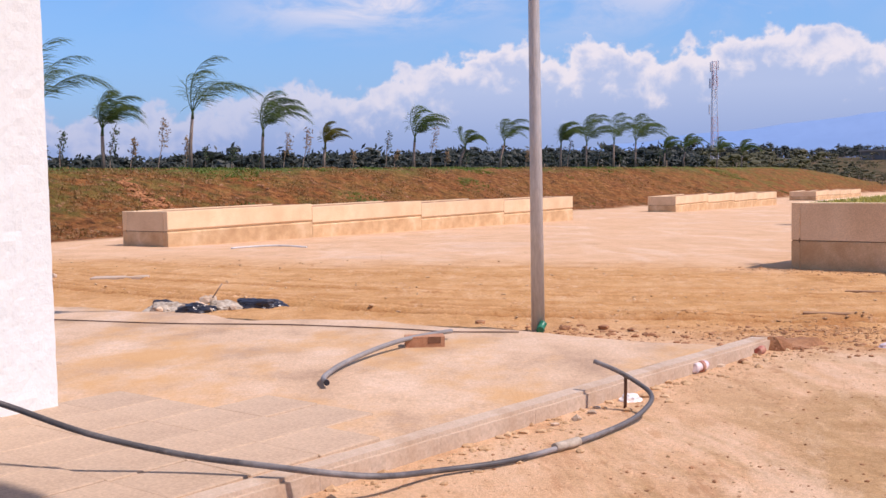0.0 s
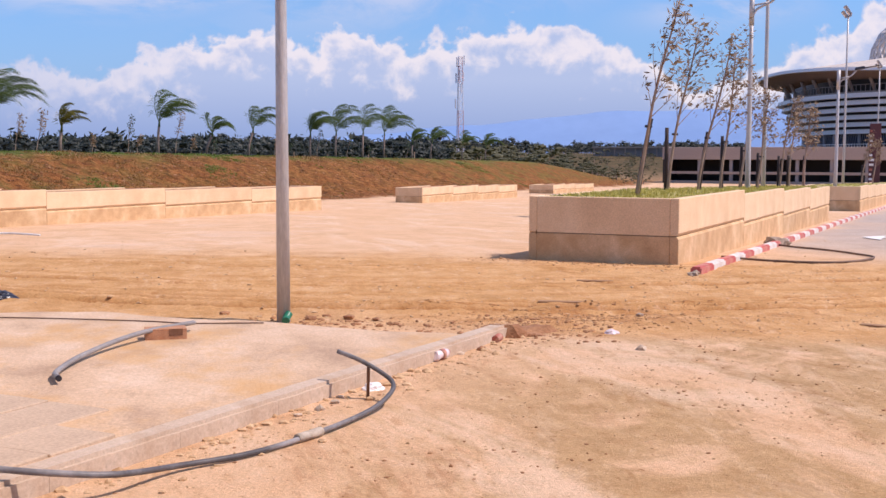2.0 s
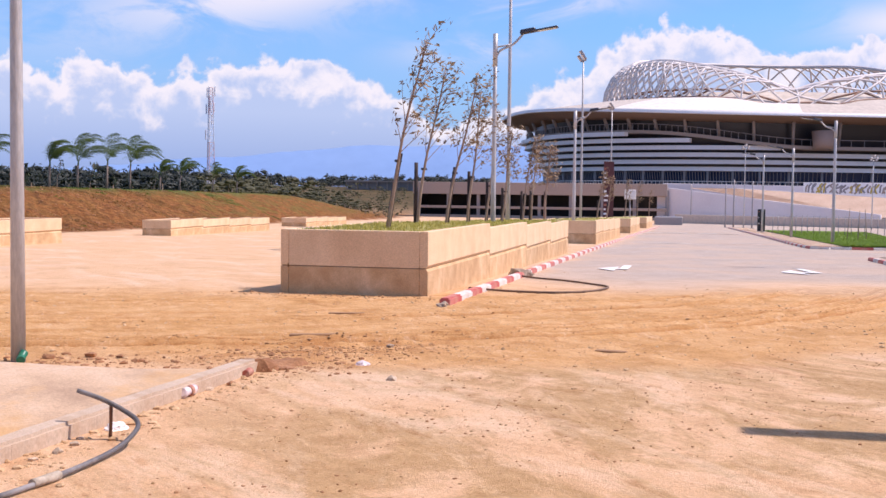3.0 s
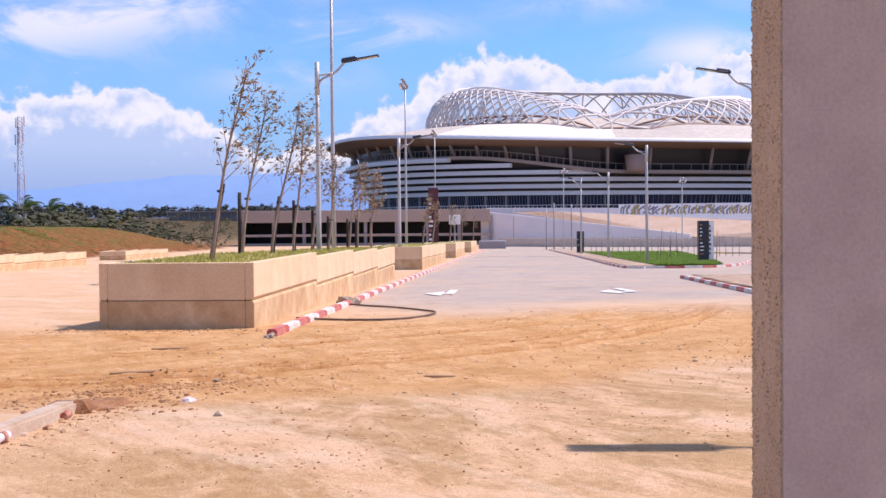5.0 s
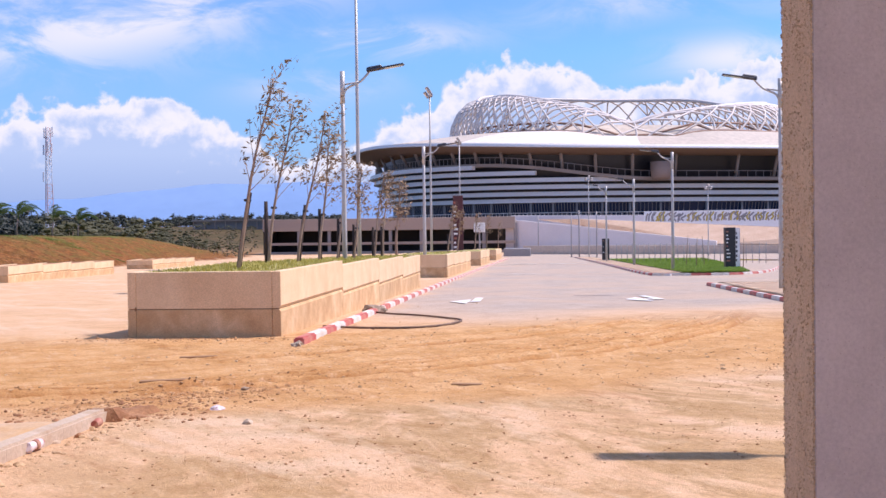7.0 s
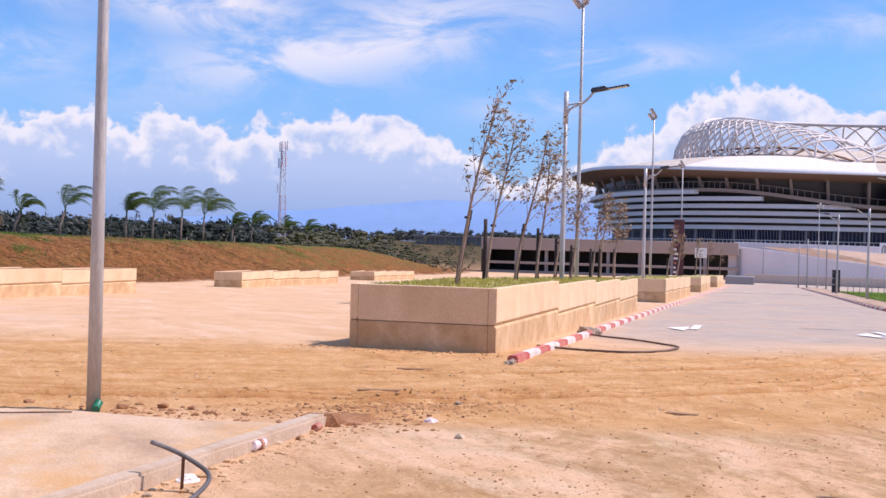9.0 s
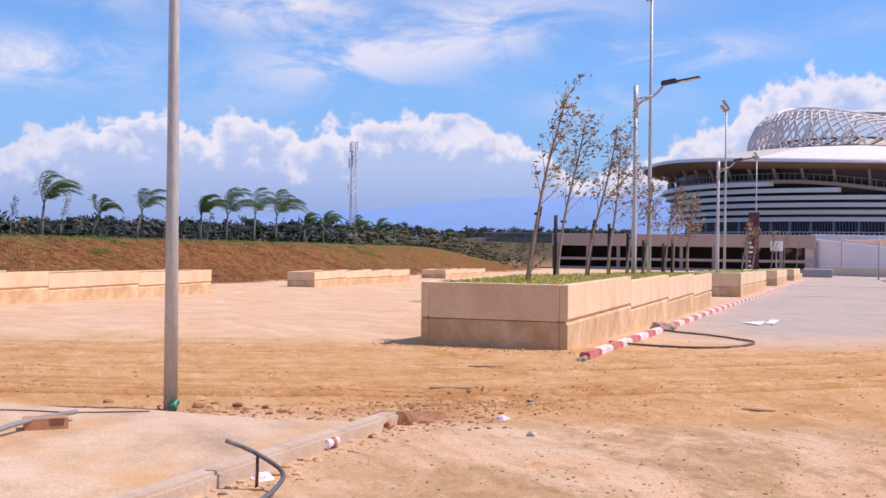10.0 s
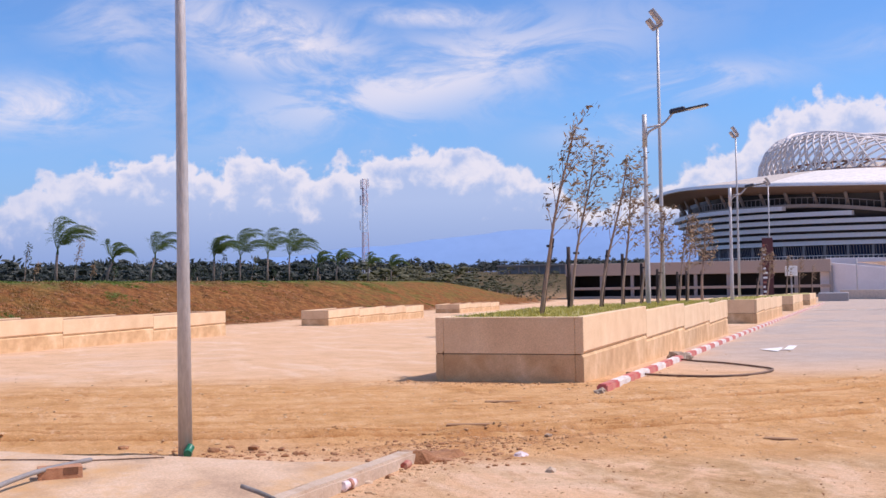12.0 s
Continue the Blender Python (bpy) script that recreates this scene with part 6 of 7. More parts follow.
def lawn_blades(name, count, u0, u1, v0f, v1f, h, seed, label):
    rnd = random.Random(seed)
    spots = []
    for _ in range(count):
        u = u0 + (u1 - u0) * rnd.random() ** 1.6
        v = rnd.uniform(v0f(u), v1f(u))
        p = uv(u, v)
        spots.append((p.x, p.y, base_z(p.x, p.y) + 0.12))
    vs, fs = [], []
    for x, y, z in spots:
        for _ in range(3):
            q, l, w = rnd.uniform(0, 6.28), rnd.uniform(0.4, 1) * h, rnd.uniform(0.015, 0.04)
            dx, dy = math.cos(q), math.sin(q)
            i = len(vs)
            vs += [(x - dy * w, y + dx * w, z), (x + dy * w, y - dx * w, z), (x + dx * h * 0.4, y + dy * h * 0.4, z + l)]
            fs.append((i, i + 1, i + 2))
    tagged(mesh_object(name, (vs, [], fs), BRIGHTGRASS), label, "grass", kind="stuff")


lawn_blades("lawn_grass", 9000, 14, 41, lambda u: 10.25, lambda u: 14.8 - 0.1 * (u - 25), 0.09, 61, "blades of bright green lawn grass")
lawn_blades("lawn_grass", 7000, 58.4, 110, lambda u: 7.7 - (u - 58.3) * 0.008, lambda u: 10.8 + 0.25 * (u - 58.3) ** 0.8, 0.15, 62, "blades of bright green grass on the corner")


def paint_mark(name, u, v, outline, label, turn=0.0):
    bm = bmesh.new()
    bm.faces.new([bm.verts.new((x * 0.6, y * 1.8, 0)) for x, y in outline])
    bmesh.ops.solidify(bm, geom=bm.faces[:], thickness=0.006)
    bmesh.ops.recalc_face_normals(bm, faces=bm.faces)
    ob = mesh_object(name, bm, PAINT)
    ob.matrix_world = road_pose(u, v, 0.03, turn)
    return tagged(ob, label, "road marking", "painted road markings")




def road_arrow(u, v, reach, turn):
    """A turning arrow: stem along the lane, arm to the side and its head."""
    bm = bmesh.new()
    for outline in (((-0.2, -0.12), (1.8, -0.12), (1.8, 0.12), (-0.2, 0.12)), ((-0.5, -0.12), (-0.2, -0.12), (-0.2, reach), (-0.5, reach)), ((-1.5, reach), (0.8, reach), (-0.35, reach + 0.55))):
        bm.faces.new([bm.verts.new((x, y, 0)) for x, y in outline])
    bmesh.ops.recalc_face_normals(bm, faces=bm.faces)
    top = bmesh.ops.extrude_face_region(bm, geom=bm.faces[:])
    bmesh.ops.translate(bm, verts=[g for g in top["geom"] if isinstance(g, bmesh.types.BMVert)], vec=(0, 0, 0.006))
    bmesh.ops.recalc_face_normals(bm, faces=bm.faces)
    ob = mesh_object("road_arrow", bm, PAINT)
    ob.matrix_world = road_pose(u, v, 0.02, turn)
    tagged(ob, "worn white arrow painted on dusty asphalt", "road marking", "painted road markings")


road_arrow(31.9, -1.75, 0.2, 0)
road_arrow(32.6, 3.5, 0.45, 8)
DASH = ((-1.5, -0.09), (1.5, -0.09), (1.5, 0.09), (-1.5, 0.09))
for u, v in ((61.8, -1.7), (61.8, -0.6), (62.3, 3.1)):
    paint_mark("road_dash", u, v, DASH, "worn white dash painted on asphalt", 60 if v < 3 else 90)
for k in range(9):
    if k != 4:
        paint_mark("road_dash", 95.5, -3.0 + 0.85 * k, ((-1.2, -0.25), (1.2, -0.25), (1.2, 0.25), (-1.2, 0.25)), "worn white crossing bar painted on asphalt")
for b0, d0, b1, d1 in ((56.8, 47, 66, 47.5), (56.5, 62, 66, 60.5)):
    a, b = Vector((*polar(b0, d0), 0)), Vector((*polar(b1, d1), 0))
    L = (b - a).length
    ob = mesh_object("road_line", boxes((0, L, -0.09, 0.09, 0, 0.006)), PAINT)
    za, zb = base_z(a.x, a.y), base_z(b.x, b.y)
    ob.matrix_world = pose(a.x, a.y, za + 0.03, 0, -math.degrees(math.atan2(zb - za, L)), math.degrees(math.atan2(b.y - a.y, b.x - a.x)))
    tagged(ob, "long white line painted on the side road", "road marking", "painted road markings")
kerb_curve("far_kerb", [polar(48.5, 108), polar(55, 98), polar(66, 88)], [YELLOWPAINT, KERBSTONE, KERBSTONE], "distant kerb with yellow painted stones", step=3.0)
kerb_curve("far_kerb", [polar(56, 92), polar(61, 84), polar(68, 78)], [YELLOWPAINT, KERBSTONE, YELLOWPAINT], "distant kerb with yellow painted stones", step=2.5)

# ---- signs and small street things ----


def totem(x, y, h, w, face_deg, label, bars=9, side=True, mat=TOTEMBLACK):
    root = thing("totem_sign", pose(x, y, base_z(x, y) + 0.12, 0, 0, face_deg), label, "sign", "standing signs")
    part("plinth", boxes((-w / 2 - 0.04, w / 2 + 0.04, -0.24, 0.24, -0.05, 0.06), bevel=0.01), GREYPAINT, root)
    part("body", boxes((-w / 2, w / 2, -0.2, 0.2, 0.05, h), bevel=0.02), mat, root)
    rnd = random.Random(4)
    for k in range(bars):
        z = h * 0.88 - k * h * 0.8 / bars
        m = REDPLASTIC if k % 4 == 0 else WHITEPANEL
        a = rnd.uniform(0.15, 0.5)
        part("text_bar", boxes((-w / 2 + 0.05, -w / 2 + 0.05 + (w - 0.1) * a, -0.215, -0.203, z, z + h * 0.03)), m, root)
        if side:
            part("text_bar", boxes((w / 2 + 0.003, w / 2 + 0.015, -0.15, -0.15 + 0.3 * a, z, z + h * 0.03)), m, root)
    return root


t = totem(*polar(48.25, 68.5), 2.45, 0.62, 0, "black standing sign with red and white bars on the corner")
part("side_face", boxes((0.315, 0.60, -0.1, 0.06, 0.1, 2.42)), WHITEPANEL, t, "pale side panel with dark bars")
for k in range(7):
    part("bar", boxes((0.35, 0.42 + 0.02 * (k % 3), -0.106, 0.066, 0.4 + k * 0.27, 0.55 + k * 0.27)), DARKMETAL, t)
part("red_edge", boxes((0.60, 0.615, -0.1, 0.06, 0.1, 2.42)), REDPLASTIC, t)
t.rotation_euler = (0, 0, radians(-30))
totem(*polar(42.05, 108), 2.1, 0.7, -40, "small dark standing sign beside the road", 3, False)
totem(*polar(34.45, 104), 6.3, 0.95, -35, "tall dark red sign panel among young trees", 12, False, plain("dark_red_panel", (0.10, 0.025, 0.03), 0.5))
x, y = polar(35.55, 109)
ob = thing("control_box", pose(x, y, base_z(x, y), 0, 0, -35), "white control box on a thin post", "control box")
part("post", tube([(0, 0, -0.1), (0, 0, 3.2)], 0.08, 8), GREYPAINT, ob)
part("box", boxes((-0.55, 0.55, -0.3, 0.3, 3.0, 3.95), bevel=0.03), WHITEPANEL, ob)
x, y = polar(37.4, 172)
ob = mesh_object("ramp_block", boxes((-1.8, 2.4, -2, 2, -0.2, 1.25), bevel=0.1), GREYPAINT)
ob.matrix_world = pose(x, y, base_z(x, y), 0, 0, -38)
tagged(ob, "dark concrete block at the end of the road", "concrete block")
# a street lamp beyond the pier, whose shadow lies across the dirt
p = uv(9.9, 8.3)
street_lamp(p.x, p.y, 6.9, 90 - 38.5 + 90, "grey street lamp with one arm on the footway", arm=1.9, r=0.085)


def fence(a, b, n, h, label, mat=GREYPAINT):
    A, B = Vector((*a, 0)), Vector((*b, 0))
    root = thing("fence", Matrix(), label, "fence")
    me = bpy.data.meshes.new("post")
    bm = tube([(0, 0, -0.1), (0, 0, h)], 0.028, 6)
    bm.to_mesh(me)
    bm.free()
    me.materials.append(mat)
    pts = []
    for i in range(n):
        q = A.lerp(B, i / (n - 1))
        z = base_z(q.x, q.y)
        o = new("post", me)
        o.matrix_world = pose(q.x, q.y, z, 1.5 * math.sin(i * 5.1), 1.5 * math.cos(i * 3.7), 0)
        o.parent, o.matrix_parent_inverse = root, Matrix()
        pts.append((q.x, q.y, z + h * 0.93))
    for k in (0.0, -0.45 * h):
        part("wire", tube([(x, y, z + k) for x, y, z in pts], 0.012, 4), mat, root)
    return root


fence(polar(42.6, 100), polar(50.0, 92), 26, 1.7, "thin wire fence with pale metal posts")
fence(polar(58, 110), polar(66, 104), 14, 1.5, "thin wire fence with pale metal posts")
for b, d, h, ln in ((58.1, 37.0, 1.85, 3), (61.27, 34.8, 2.0, 3), (46.6, 74, 1.9, 4), (47.0, 76, 2.0, -5), (46.1, 78, 2.1, 6), (48.9, 70, 1.8, 3)):
    x, y = polar(b, d)
    ob = mesh_object("tree_stake", tube([(0, 0, -0.2), (0.01, 0, h * 0.5), (0, 0.02, h)], [0.03, 0.027, 0.024], 7), TRUNK)
    ob.matrix_world = pose(x, y, base_z(x, y) + 0.12, 0, ln, 0)
    tagged(ob, "thin leaning wooden stake in the grass", "stake", "wooden stakes")

# ---- loose things by the gate ----
HOSE_PTS = ((-2.62, 4.44, 0.47), (-2.68, 4.84, 0.52), (-2.71, 5.13, 0.56), (-2.65, 5.36, 0.56), (-2.50, 5.57, 0.51), (-2.30, 5.73, 0.40), (-1.84, 5.61, 0.27), (-1.34, 5.57, 0.16), (-0.91, 5.48, 0.12), (-0.62, 5.44, 0.09), (-0.34, 5.52, 0.045),
            (-0.05, 5.90, -0.035), (0.35, 6.15, -0.055), (0.78, 6.57, -0.06), (1.16, 7.06, -0.06), (1.34, 7.31, -0.01), (1.39, 7.48, 0.03), (1.32, 7.57, 0.09), (1.18, 7.63, 0.17), (1.04, 7.73, 0.22))
ob = thing("hose", Matrix(), "long grey and black plastic pipe curving over the kerb", "pipe", "plastic pipes")
part("pipe", tube(glide(HOSE_PTS, 5), 0.0165, 10), HOSE, ob, smooth=True)
part("coupling", tube([(0.62, 6.41, -0.056), (0.70, 6.49, -0.057), (0.78, 6.57, -0.058)], 0.028, 10), RAG, ob, "pale scuffed sleeve")
ob = mesh_object("steel_pin", tube([(1.235, 7.62, -0.15), (1.24, 7.62, 0.02), (1.24, 7.61, 0.13)], 0.012, 7), RUST)
tagged(ob, "rusty steel pin holding up the pipe", "steel pin")
ob = thing("pipe_offcut", Matrix(), "bent grey plastic pipe propped on a brick", "pipe", "plastic pipes")
part("pipe", tube(glide([(-0.88, 8.0, 0.06), (-0.92, 8.25, 0.05), (-0.83, 8.8, 0.05), (-0.6, 9.45, 0.06), (-0.34, 9.93, 0.07), (-0.02, 10.25, 0.075), (0.06, 10.5, 0.05)], 6), 0.021, 10), GREYPIPE, ob)
part("pipe_end", tube([(-0.878, 7.99, 0.06), (-0.87, 7.95, 0.062)], 0.022, 10), BLACKPLASTIC, ob)


def hollow_brick(x, y, z, turn, label):
    root = thing("hollow_brick", pose(x, y, z, 0, 0, turn) @ Matrix.Scale(0.9, 4), label, "brick")
    part("shell", boxes((-0.2, 0.2, -0.1, 0.1, 0, 0.02), (-0.2, 0.2, -0.1, 0.1, 0.1, 0.12), (-0.2, 0.2, -0.1, -0.08, 0.02, 0.1), (-0.2, 0.2, 0.08, 0.1, 0.02, 0.1), bevel=0.003), BRICKMAT, root)
    part("web", boxes((-0.19, 0.19, -0.01, 0.01, 0.02, 0.1)), BRICKMAT, root)
    part("end_block", boxes((-0.198, -0.14, -0.078, 0.078, 0.021, 0.1)), RUST, root)
    part("end_block", boxes((0.03, 0.16, -0.104, -0.1, 0.05, 0.118)), RUST, root)


hollow_brick(-0.19, 10.05, plat_z(8, -6) - 0.02, 4, "old hollow red clay brick lying on the pavement")
# thin hose looped beside the painted kerb
ob = mesh_object("looped_hose", tube(glide([(13.2, 23.3, -0.36), (13.45, 22.6, -0.39), (13.55, 21.5, -0.37), (13.55, 20.4, -0.36), (13.3, 19.3, -0.34), (12.2, 18.3, -0.31), (11.3, 18.15, -0.3), (10.6, 18.7, -0.3), (10.15, 19.6, -0.3)], 8), 0.022, 8), BROWNHOSE)
tagged(ob, "thin dark brown hose looped on dirt by the kerb", "hose")
ob = mesh_object("concrete_lump", rock(rock(bmesh.new(), (0, 0, 0.08), 0.26, 3, 0.5), (0.35, 0.1, 0.05), 0.16, 5, 0.6), STONE)
ob.matrix_world = pose(13.45, 23.45, base_z(13.45, 23.45))
tagged(ob, "grey concrete lump lying against the painted kerb", "rubble")


def crumple(name, x, y, z, r, flat, mat, label, cat, seed, stretch=1.0, turn=0.0):
    bm = bmesh.new()
    bmesh.ops.create_icosphere(bm, subdivisions=4, radius=1)
    for v in bm.verts:
        k = 1 + 0.35 * noise.noise(v.co * 1.6 + Vector((seed, 0, 0))) + 0.16 * abs(noise.noise(v.co * 5 + Vector((0, seed, 0)))) + 0.06 * noise.noise(v.co * 13)
        v.co = Vector((v.co.x * k * r * stretch, v.co.y * k * r, max(-0.1, v.co.z * k) * r * flat))
    ob = mesh_object(name, bm, mat, smooth=False)
    ob.matrix_world = pose(x, y, z, 0, 0, turn)
    return tagged(ob, label, cat)


crumple("bin_bag", -2.42, 14.35, ground_z(-2.42, 14.35), 0.2, 0.6, BLACKPLASTIC, "shiny black plastic bag lying on the dirt", "plastic bag", 2, 1.7)
crumple("rag", -3.55, 14.1, ground_z(-3.55, 14.1), 0.17, 0.7, RAG, "dirty pale rag in a rubbish heap", "rag", 5, 1.5)
crumple("bin_bag", -3.15, 13.95, ground_z(-3.15, 13.95), 0.13, 0.8, BLACKPLASTIC, "torn black plastic in a rubbish heap", "plastic bag", 19, 1.9)
crumple("bin_bag", -3.65, 14.3, ground_z(-3.65, 14.3), 0.12, 0.9, BLACKPLASTIC, "torn black plastic in a rubbish heap", "plastic bag", 23, 1.5)
crumple("rag", -2.85, 14.2, ground_z(-2.85, 14.2), 0.17, 0.6, RAG, "dirty pale rag in a rubbish heap", "rag", 8, 1.3)
crumple("bin_bag", -3.35, 14.25, ground_z(-3.35, 14.25), 0.1, 0.7, BLACKPLASTIC, "crumpled black plastic in a rubbish heap", "plastic bag", 9, 1.4)
for k, (dx, dy, r) in enumerate(((-3.1, 14.0, 0.15), (-3.02, 14.25, 0.11), (-3.75, 14.2, 0.09), (-3.3, 13.95, 0.11), (-2.7, 14.05, 0.08), (-3.05, 14.1, 0.12), (-3.6, 13.95, 0.07), (-2.95, 13.9, 0.06))):
    ob = mesh_object("rubble_stone", rock(bmesh.new(), (0, 0, r * 0.3 + (0.1 if k in (1, 5) else 0)), r * 0.8, k + 2, 0.7), STONE)
    ob.matrix_world = pose(dx, dy, ground_z(dx, dy), 0, 0, k * 40)
    tagged(ob, "rough beige stone in a rubbish heap", "stone", "stones of the heap")
ob = mesh_object("twig", tube([(-2.95, 14.05, 0.02), (-2.88, 14.03, 0.12), (-2.82, 14.02, 0.2)], 0.009, 5), TRUNK)
tagged(ob, "thin bent twig sticking out of rubbish", "twig")
crumple("paper_litter", 1.33, 7.95, base_z(1.33, 7.95), 0.06, 0.8, WHITEPANEL, "crumpled white paper lying beside the kerb", "litter", 12, 1.4)
crumple("paper_litter", 4.17, 10.37, ground_z(4.17, 10.37), 0.06, 0.7, CLEARPLASTIC, "small pale scrap of litter on dirt", "litter", 15, 1.2)
ob = thing("plastic_bottle", pose(2.12, 9.12, base_z(2.1, 9.1) + 0.05, 0, 90, 50), "crushed milky plastic bottle by the kerb", "bottle")
part("body", tube([(0, 0, -0.13), (0.005, 0, -0.12), (0, 0.006, -0.05), (0, -0.004, 0.03), (0, 0, 0.08), (0, 0, 0.12)], [0.03, 0.045, 0.038, 0.045, 0.04, 0.014], 12), CLEARPLASTIC, ob)
part("label", tube([(0, 0, -0.03), (0, 0, 0.02)], 0.046, 12), REDPLASTIC, ob, "red paper label")
part("cap", tube([(0, 0, 0.12), (0, 0, 0.14)], 0.016, 10), REDPLASTIC, ob)
ob = mesh_object("red_pipe_cap", tube([(0, 0, 0), (0.09, 0, 0), (0.1, 0, 0), (0.16, 0, 0)], [0.036, 0.036, 0.04, 0.04], 14), REDPLASTIC)
ob.matrix_world = pose(2.84, 9.98, base_z(2.84, 9.98) + 0.03, 0, 0, 60)
tagged(ob, "dusty red plastic pipe cap by the kerb", "pipe cap")
ob = mesh_object("blue_cap", tube([(0, 0, 0), (0, 0, 0.03)], 0.025, 12), BLUEPLASTIC)
ob.matrix_world = pose(0.2, 6.95, base_z(0.2, 6.95))
tagged(ob, "small blue bottle cap on the ground", "bottle cap")
for x, y, l, turn, s in ((-5.6, 19.1, 0.95, 3, "flat pale board lying on dirt"), (7.28, 10.46, 0.36, -46, "dark wooden batten lying on dirt"), (4.5, 12.8, 0.6, -22, "dark wooden batten lying on dirt"), (6.0, 15.6, 0.55, -25, "dark wooden batten lying on dirt")):
    ob = mesh_object("batten", boxes((-l / 2, l / 2, -0.05 if y < 19 else -0.17, 0.05 if y < 19 else 0.17, 0, 0.035 if y < 19 else 0.05), bevel=0.006), WOOD if y < 19 else KERBSTONE)
    ob.matrix_world = pose(x, y, ground_z(x, y) - 0.005, 0, 0, turn)
    tagged(ob, s, "batten", "loose battens")
ob = mesh_object("white_pipe", tube(glide([(-5.2, 27.2, -0.22), (-4.6, 27.45, -0.2), (-4.0, 27.35, -0.19), (-3.3, 26.9, -0.21)], 6), 0.024, 8), KERBWHITE)
tagged(ob, "bent pale dusty plastic pipe on the pad", "pipe", "plastic pipes")

# thin cable lying along the far edge of the pavement
CABLE = ((6.2, -12.6), (6.85, -10.99), (7.37, -9.62), (8.0, -8.5), (8.42, -7.27), (8.52, -6.75), (8.9, -6.15))
ob = mesh_object("cable", tube(glide([uv(u, v, plat_z(u, v) + 0.006) for u, v in CABLE], 6), 0.008, 6), BROWNHOSE)
tagged(ob, "thin dark cable lying along the dusty pavement", "cable")

# single stones that lie about
STONES = ((7.33, 19.75, 0.17, 0), (4.05, 9.35, 0.07, 0), (-6.9, 19.4, 0.12, 0), (1.23, 10.72, 0.07, 1), (1.5, 10.75, 0.075, 1), (1.38, 10.66, 0.06, 1), (1.62, 10.6, 0.05, 1), (0.41, 12.48, 0.07, 1), (1.73, 11.9, 0.09, 1), (2.0, 11.7, 0.07, 1), (1.3, 11.9, 0.08, 1),
          (0.99, 7.5, 0.05, 0), (0.86, 7.3, 0.055, 0), (0.7, 7.15, 0.035, 0), (1.05, 7.7, 0.035, 0), (1.5, 8.4, 0.05, 0), (2.35, 9.4, 0.05, 0), (2.6, 9.6, 0.06, 1), (3.1, 10.25, 0.06, 1), (3.3, 10.35, 0.07, 1), (3.0, 10.4, 0.05, 1), (5.0, 11.6, 0.06, 0), (7.9, 16.2, 0.12, 0), (8.1, 16.5, 0.1, 0), (8.6, 17.2, 0.08, 0))
for k, (x, y, r, red) in enumerate(STONES):
    ob = mesh_object("stone", rock(bmesh.new(), (0, 0, r * 0.12), r * 0.9, k * 1.3, 0.6), SOIL if red else STONE)
    ob.matrix_world = pose(x, y, ground_z(x, y), 0, 0, k * 53)
    tagged(ob, "red clod of dry earth on the ground" if red else "rough pale stone lying on the ground", "stone", "loose stones")


def crumbs(count, seed, spot, r0, r1, mat, name, label):
    """Countless small clods and pebbles as one mesh."""
    rnd = random.Random(seed)
    base = bmesh.new()
    bmesh.ops.create_icosphere(base, subdivisions=1, radius=1)
    tv = [v.co.copy() for v in base.verts]
    tf = [tuple(v.index for v in f.verts) for f in base.faces]
    base.free()
    vs, fs = [], []
    while count:
        x, y = spot(rnd)
        count -= 1
        r = r0 + (r1 - r0) * rnd.random() ** 4
        z = ground_z(x, y)
        kx, ky, kz = rnd.uniform(0.7, 1.4), rnd.uniform(0.7, 1.4), rnd.uniform(0.4, 0.8)
        o, sd = len(vs), rnd.uniform(0, 50)
        for c in tv:
            k = 1 + 0.5 * noise.noise(c * 1.5 + Vector((sd, 0, 0)))
            vs.append((x + c.x * k * r * kx, y + c.y * k * r * ky, z + r * 0.1 + c.z * k * r * kz))
        fs += [tuple(i + o for i in f) for f in tf]
    tagged(mesh_object(name, (vs, [], fs), mat), label, "pebbles", kind="stuff")


def in_dirt(rnd):
    while True:
        x, y = rnd.uniform(-9, 18), rnd.uniform(7, 26)
        if rnd.random() < 0.15 + dirt_amount(x, y) and (Vector((x, y, 0)).dot(V) > KERB_V + 0.1 or Vector((x, y, 0)).dot(U) > PLAT_U):
            return x, y


def by_kerb(rnd):
    u = rnd.uniform(2.5, 10.3)
    p = uv(u, KERB_V + 0.02 + abs(rnd.gauss(0, 0.22)))
    return p.x, p.y


def by_pole(rnd):
    return 1.4 + rnd.gauss(0, 0.8), 11.3 + rnd.gauss(0, 0.45)


def at_bank(rnd):
    p = BANK_A + BANK_DIR * rnd.uniform(-10, 70) + BANK_N * rnd.uniform(0, 10)
    return p.x, p.y


crumbs(3000, 71, in_dirt, 0.004, 0.032, CLOD, "dirt_crumbs", "scattered pebbles and dry clods on dirt")
crumbs(350, 75, lambda r: (3.4 + r.gauss(0, 0.45), 10.7 + r.gauss(0, 0.35)), 0.006, 0.04, SOIL, "red_clods", "red clods round the kerb end")
crumbs(500, 72, by_kerb, 0.006, 0.04, CLOD, "kerb_crumbs", "crumbled mortar and pebbles along the kerb")
crumbs(420, 73, by_pole, 0.008, 0.046, SOIL, "red_clods", "loose red clods round the lamp post")
crumbs(2600, 74, at_bank, 0.02, 0.1, SOIL, "bank_clods", "red earth clods on the bank slope")


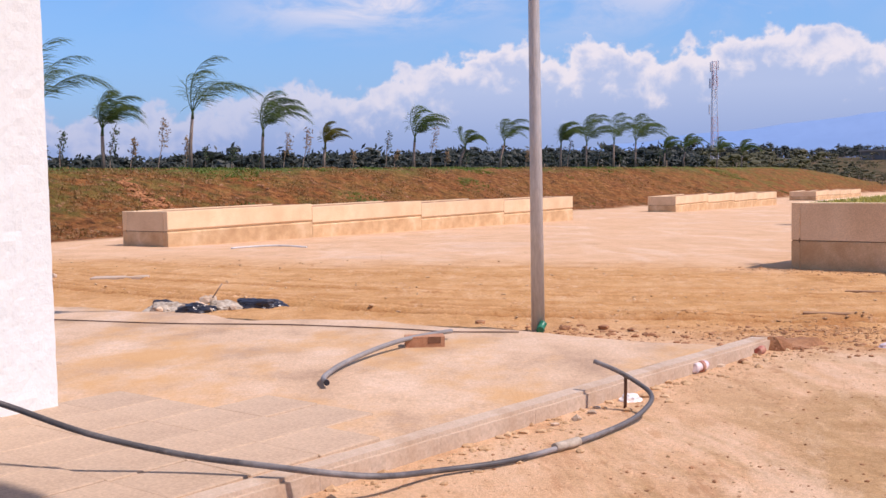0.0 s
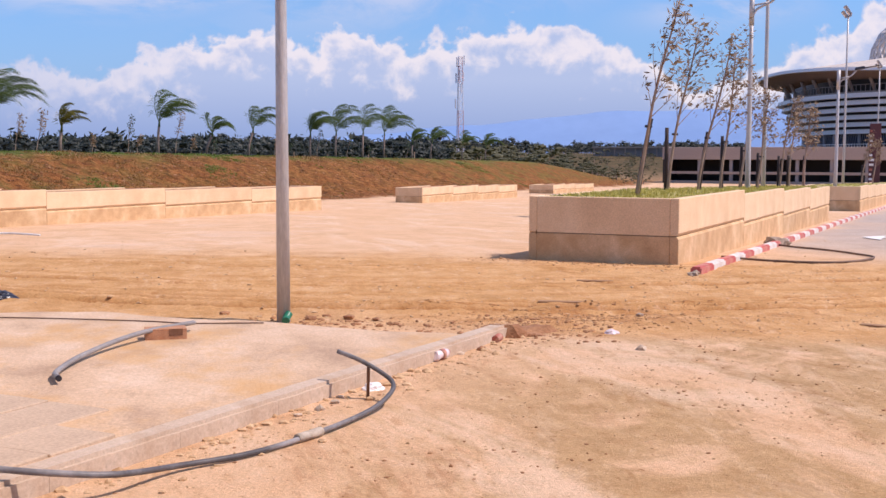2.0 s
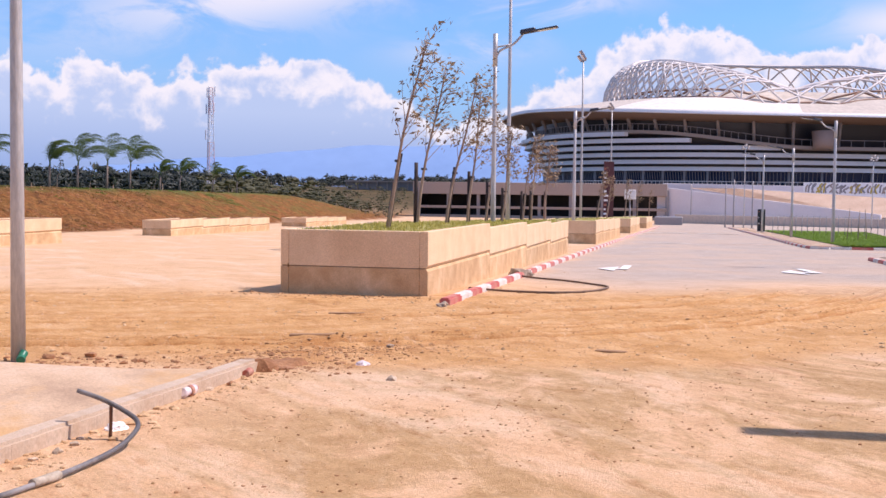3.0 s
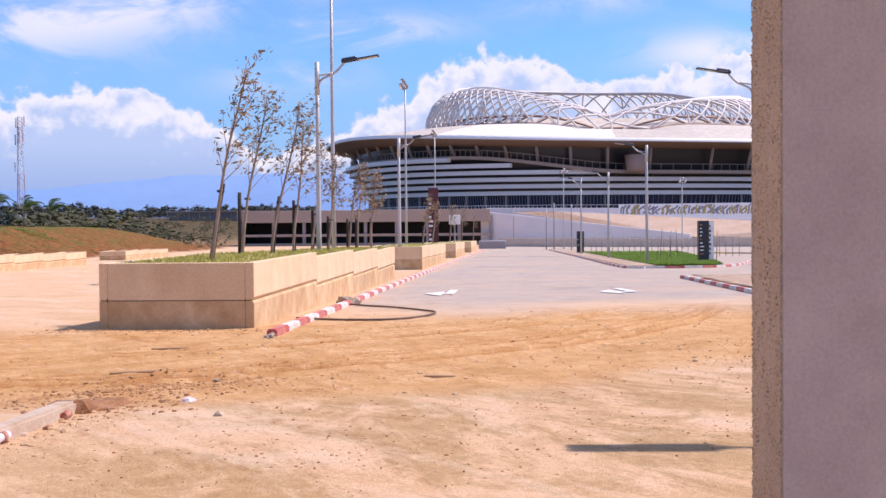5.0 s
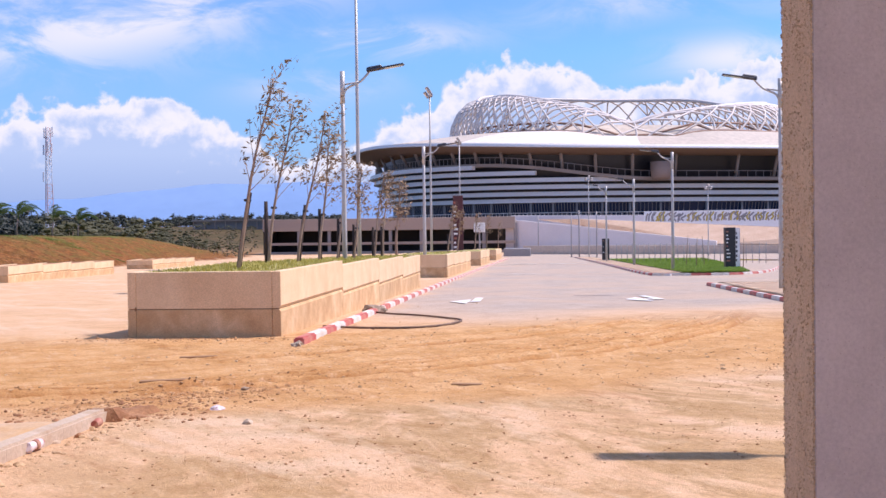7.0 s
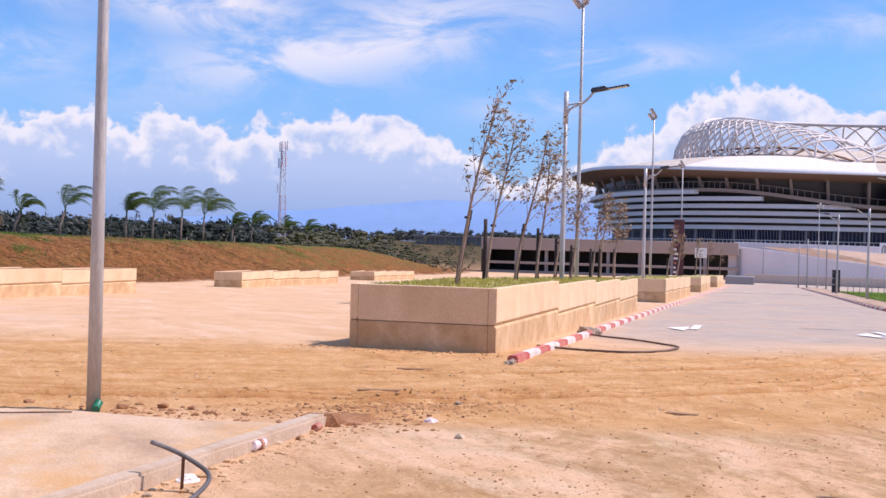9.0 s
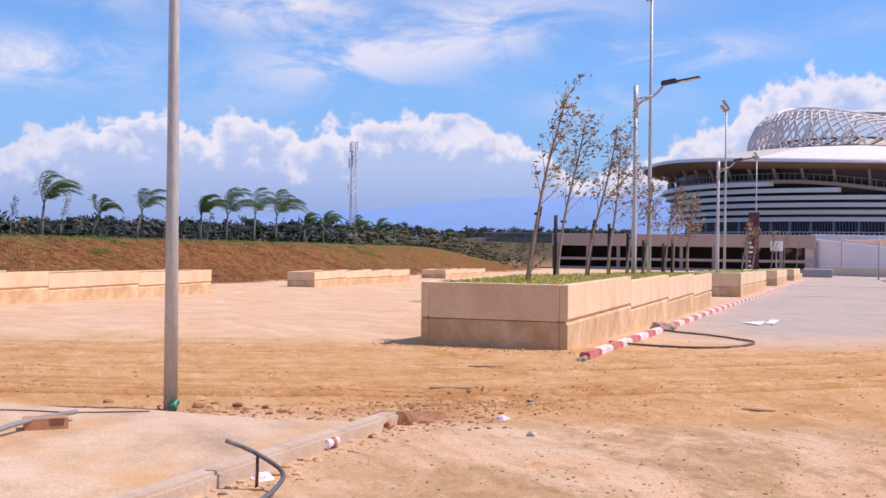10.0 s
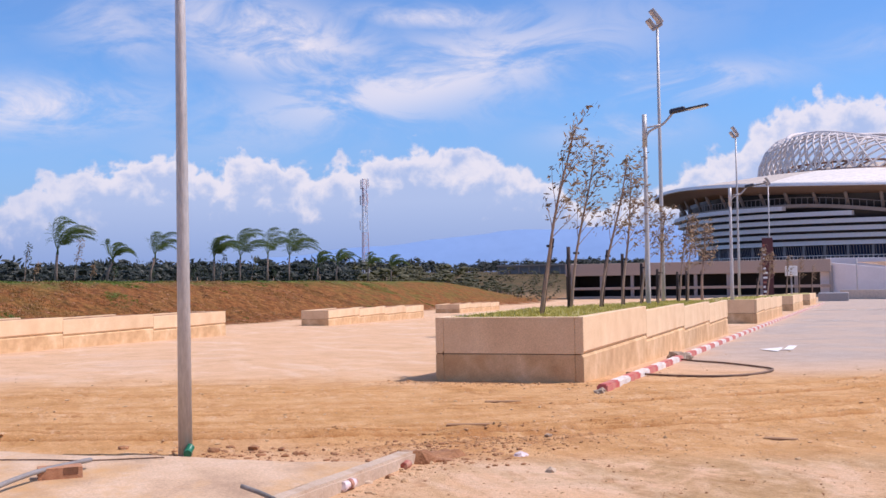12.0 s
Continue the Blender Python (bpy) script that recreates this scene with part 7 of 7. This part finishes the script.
def in_scar(rnd):
    k = rnd.random()
    x, y = on_bank(-16.3 + 2.9 * k + rnd.gauss(0, 0.12), 8.2 - 5.2 * k + rnd.gauss(0, 0.45))
    return x, y


crumbs(800, 81, in_scar, 0.03, 0.13, material("bare_red_earth", ((0.30, 0.11, 0.04), (0.47, 0.21, 0.085)), 0.97, 4, 30, 0.5, 0.02), "scar_earth", "bare orange-red earth of a washed-out scar in the bank")


def strewn(rnd):
    while True:
        x, y = rnd.uniform(-4, 14), rnd.uniform(5.5, 17)
        p = Vector((x, y, 0))
        if p.dot(V) > KERB_V + 0.1 and noise.noise(Vector((x * 0.8, y * 0.8, 70))) + 0.6 * noise.noise(Vector((x * 3, y * 3, 71))) > rnd.uniform(-0.5, 0.6):
            return x, y


crumbs(7000, 76, strewn, 0.002, 0.013, CLOD, "grit", "fine grit and crumbs of dry earth")
crumbs(600, 77, lambda r: tuple(uv(19.25 - abs(r.gauss(0, 0.35)), r.uniform(-8.4, -4.3)).xy), 0.006, 0.03, RUTSOIL, "foot_clods", "brown clods and loose earth along the planter's foot")


crumbs(3200, 82, strewn, 0.003, 0.016, SOIL, "dark_grit", "dark crumbs of earth strewn over the dust")


def along_rut(rnd):
    x, (off, amp) = rnd.uniform(1.5, 13.5), RUTS[rnd.choice((0, 0, 1, 1, 1, 2, 2, 5, 6, 6))]
    y = 13.2 + off + 0.03 * (x - 7) ** 2
    for _ in range(3):
        y -= min(ruts(x, y), key=lambda q: abs(q[0]))[0]
    return x, y + rnd.gauss(0, 0.07)


crumbs(4500, 78, along_rut, 0.004, 0.017, RUTSOIL, "rut_crumbs", "crumbled brown earth along the wheel ruts")
crumbs(1600, 79, lambda r: (4.1 + r.gauss(0, 0.9), 11.5 + r.gauss(0, 0.38)), 0.005, 0.026, RUTSOIL, "red_clods", "churned reddish earth beyond the kerb end")
# heap of sand in the road
ob = mesh_object("earth_mound", rock(rock(bmesh.new(), (3.05, 10.42, -0.2), 0.27, 7, 0.6), (3.4, 10.6, -0.24), 0.3, 9, 0.45), SOIL)
tagged(ob, "small mound of red earth at the kerb end", "earth mound")
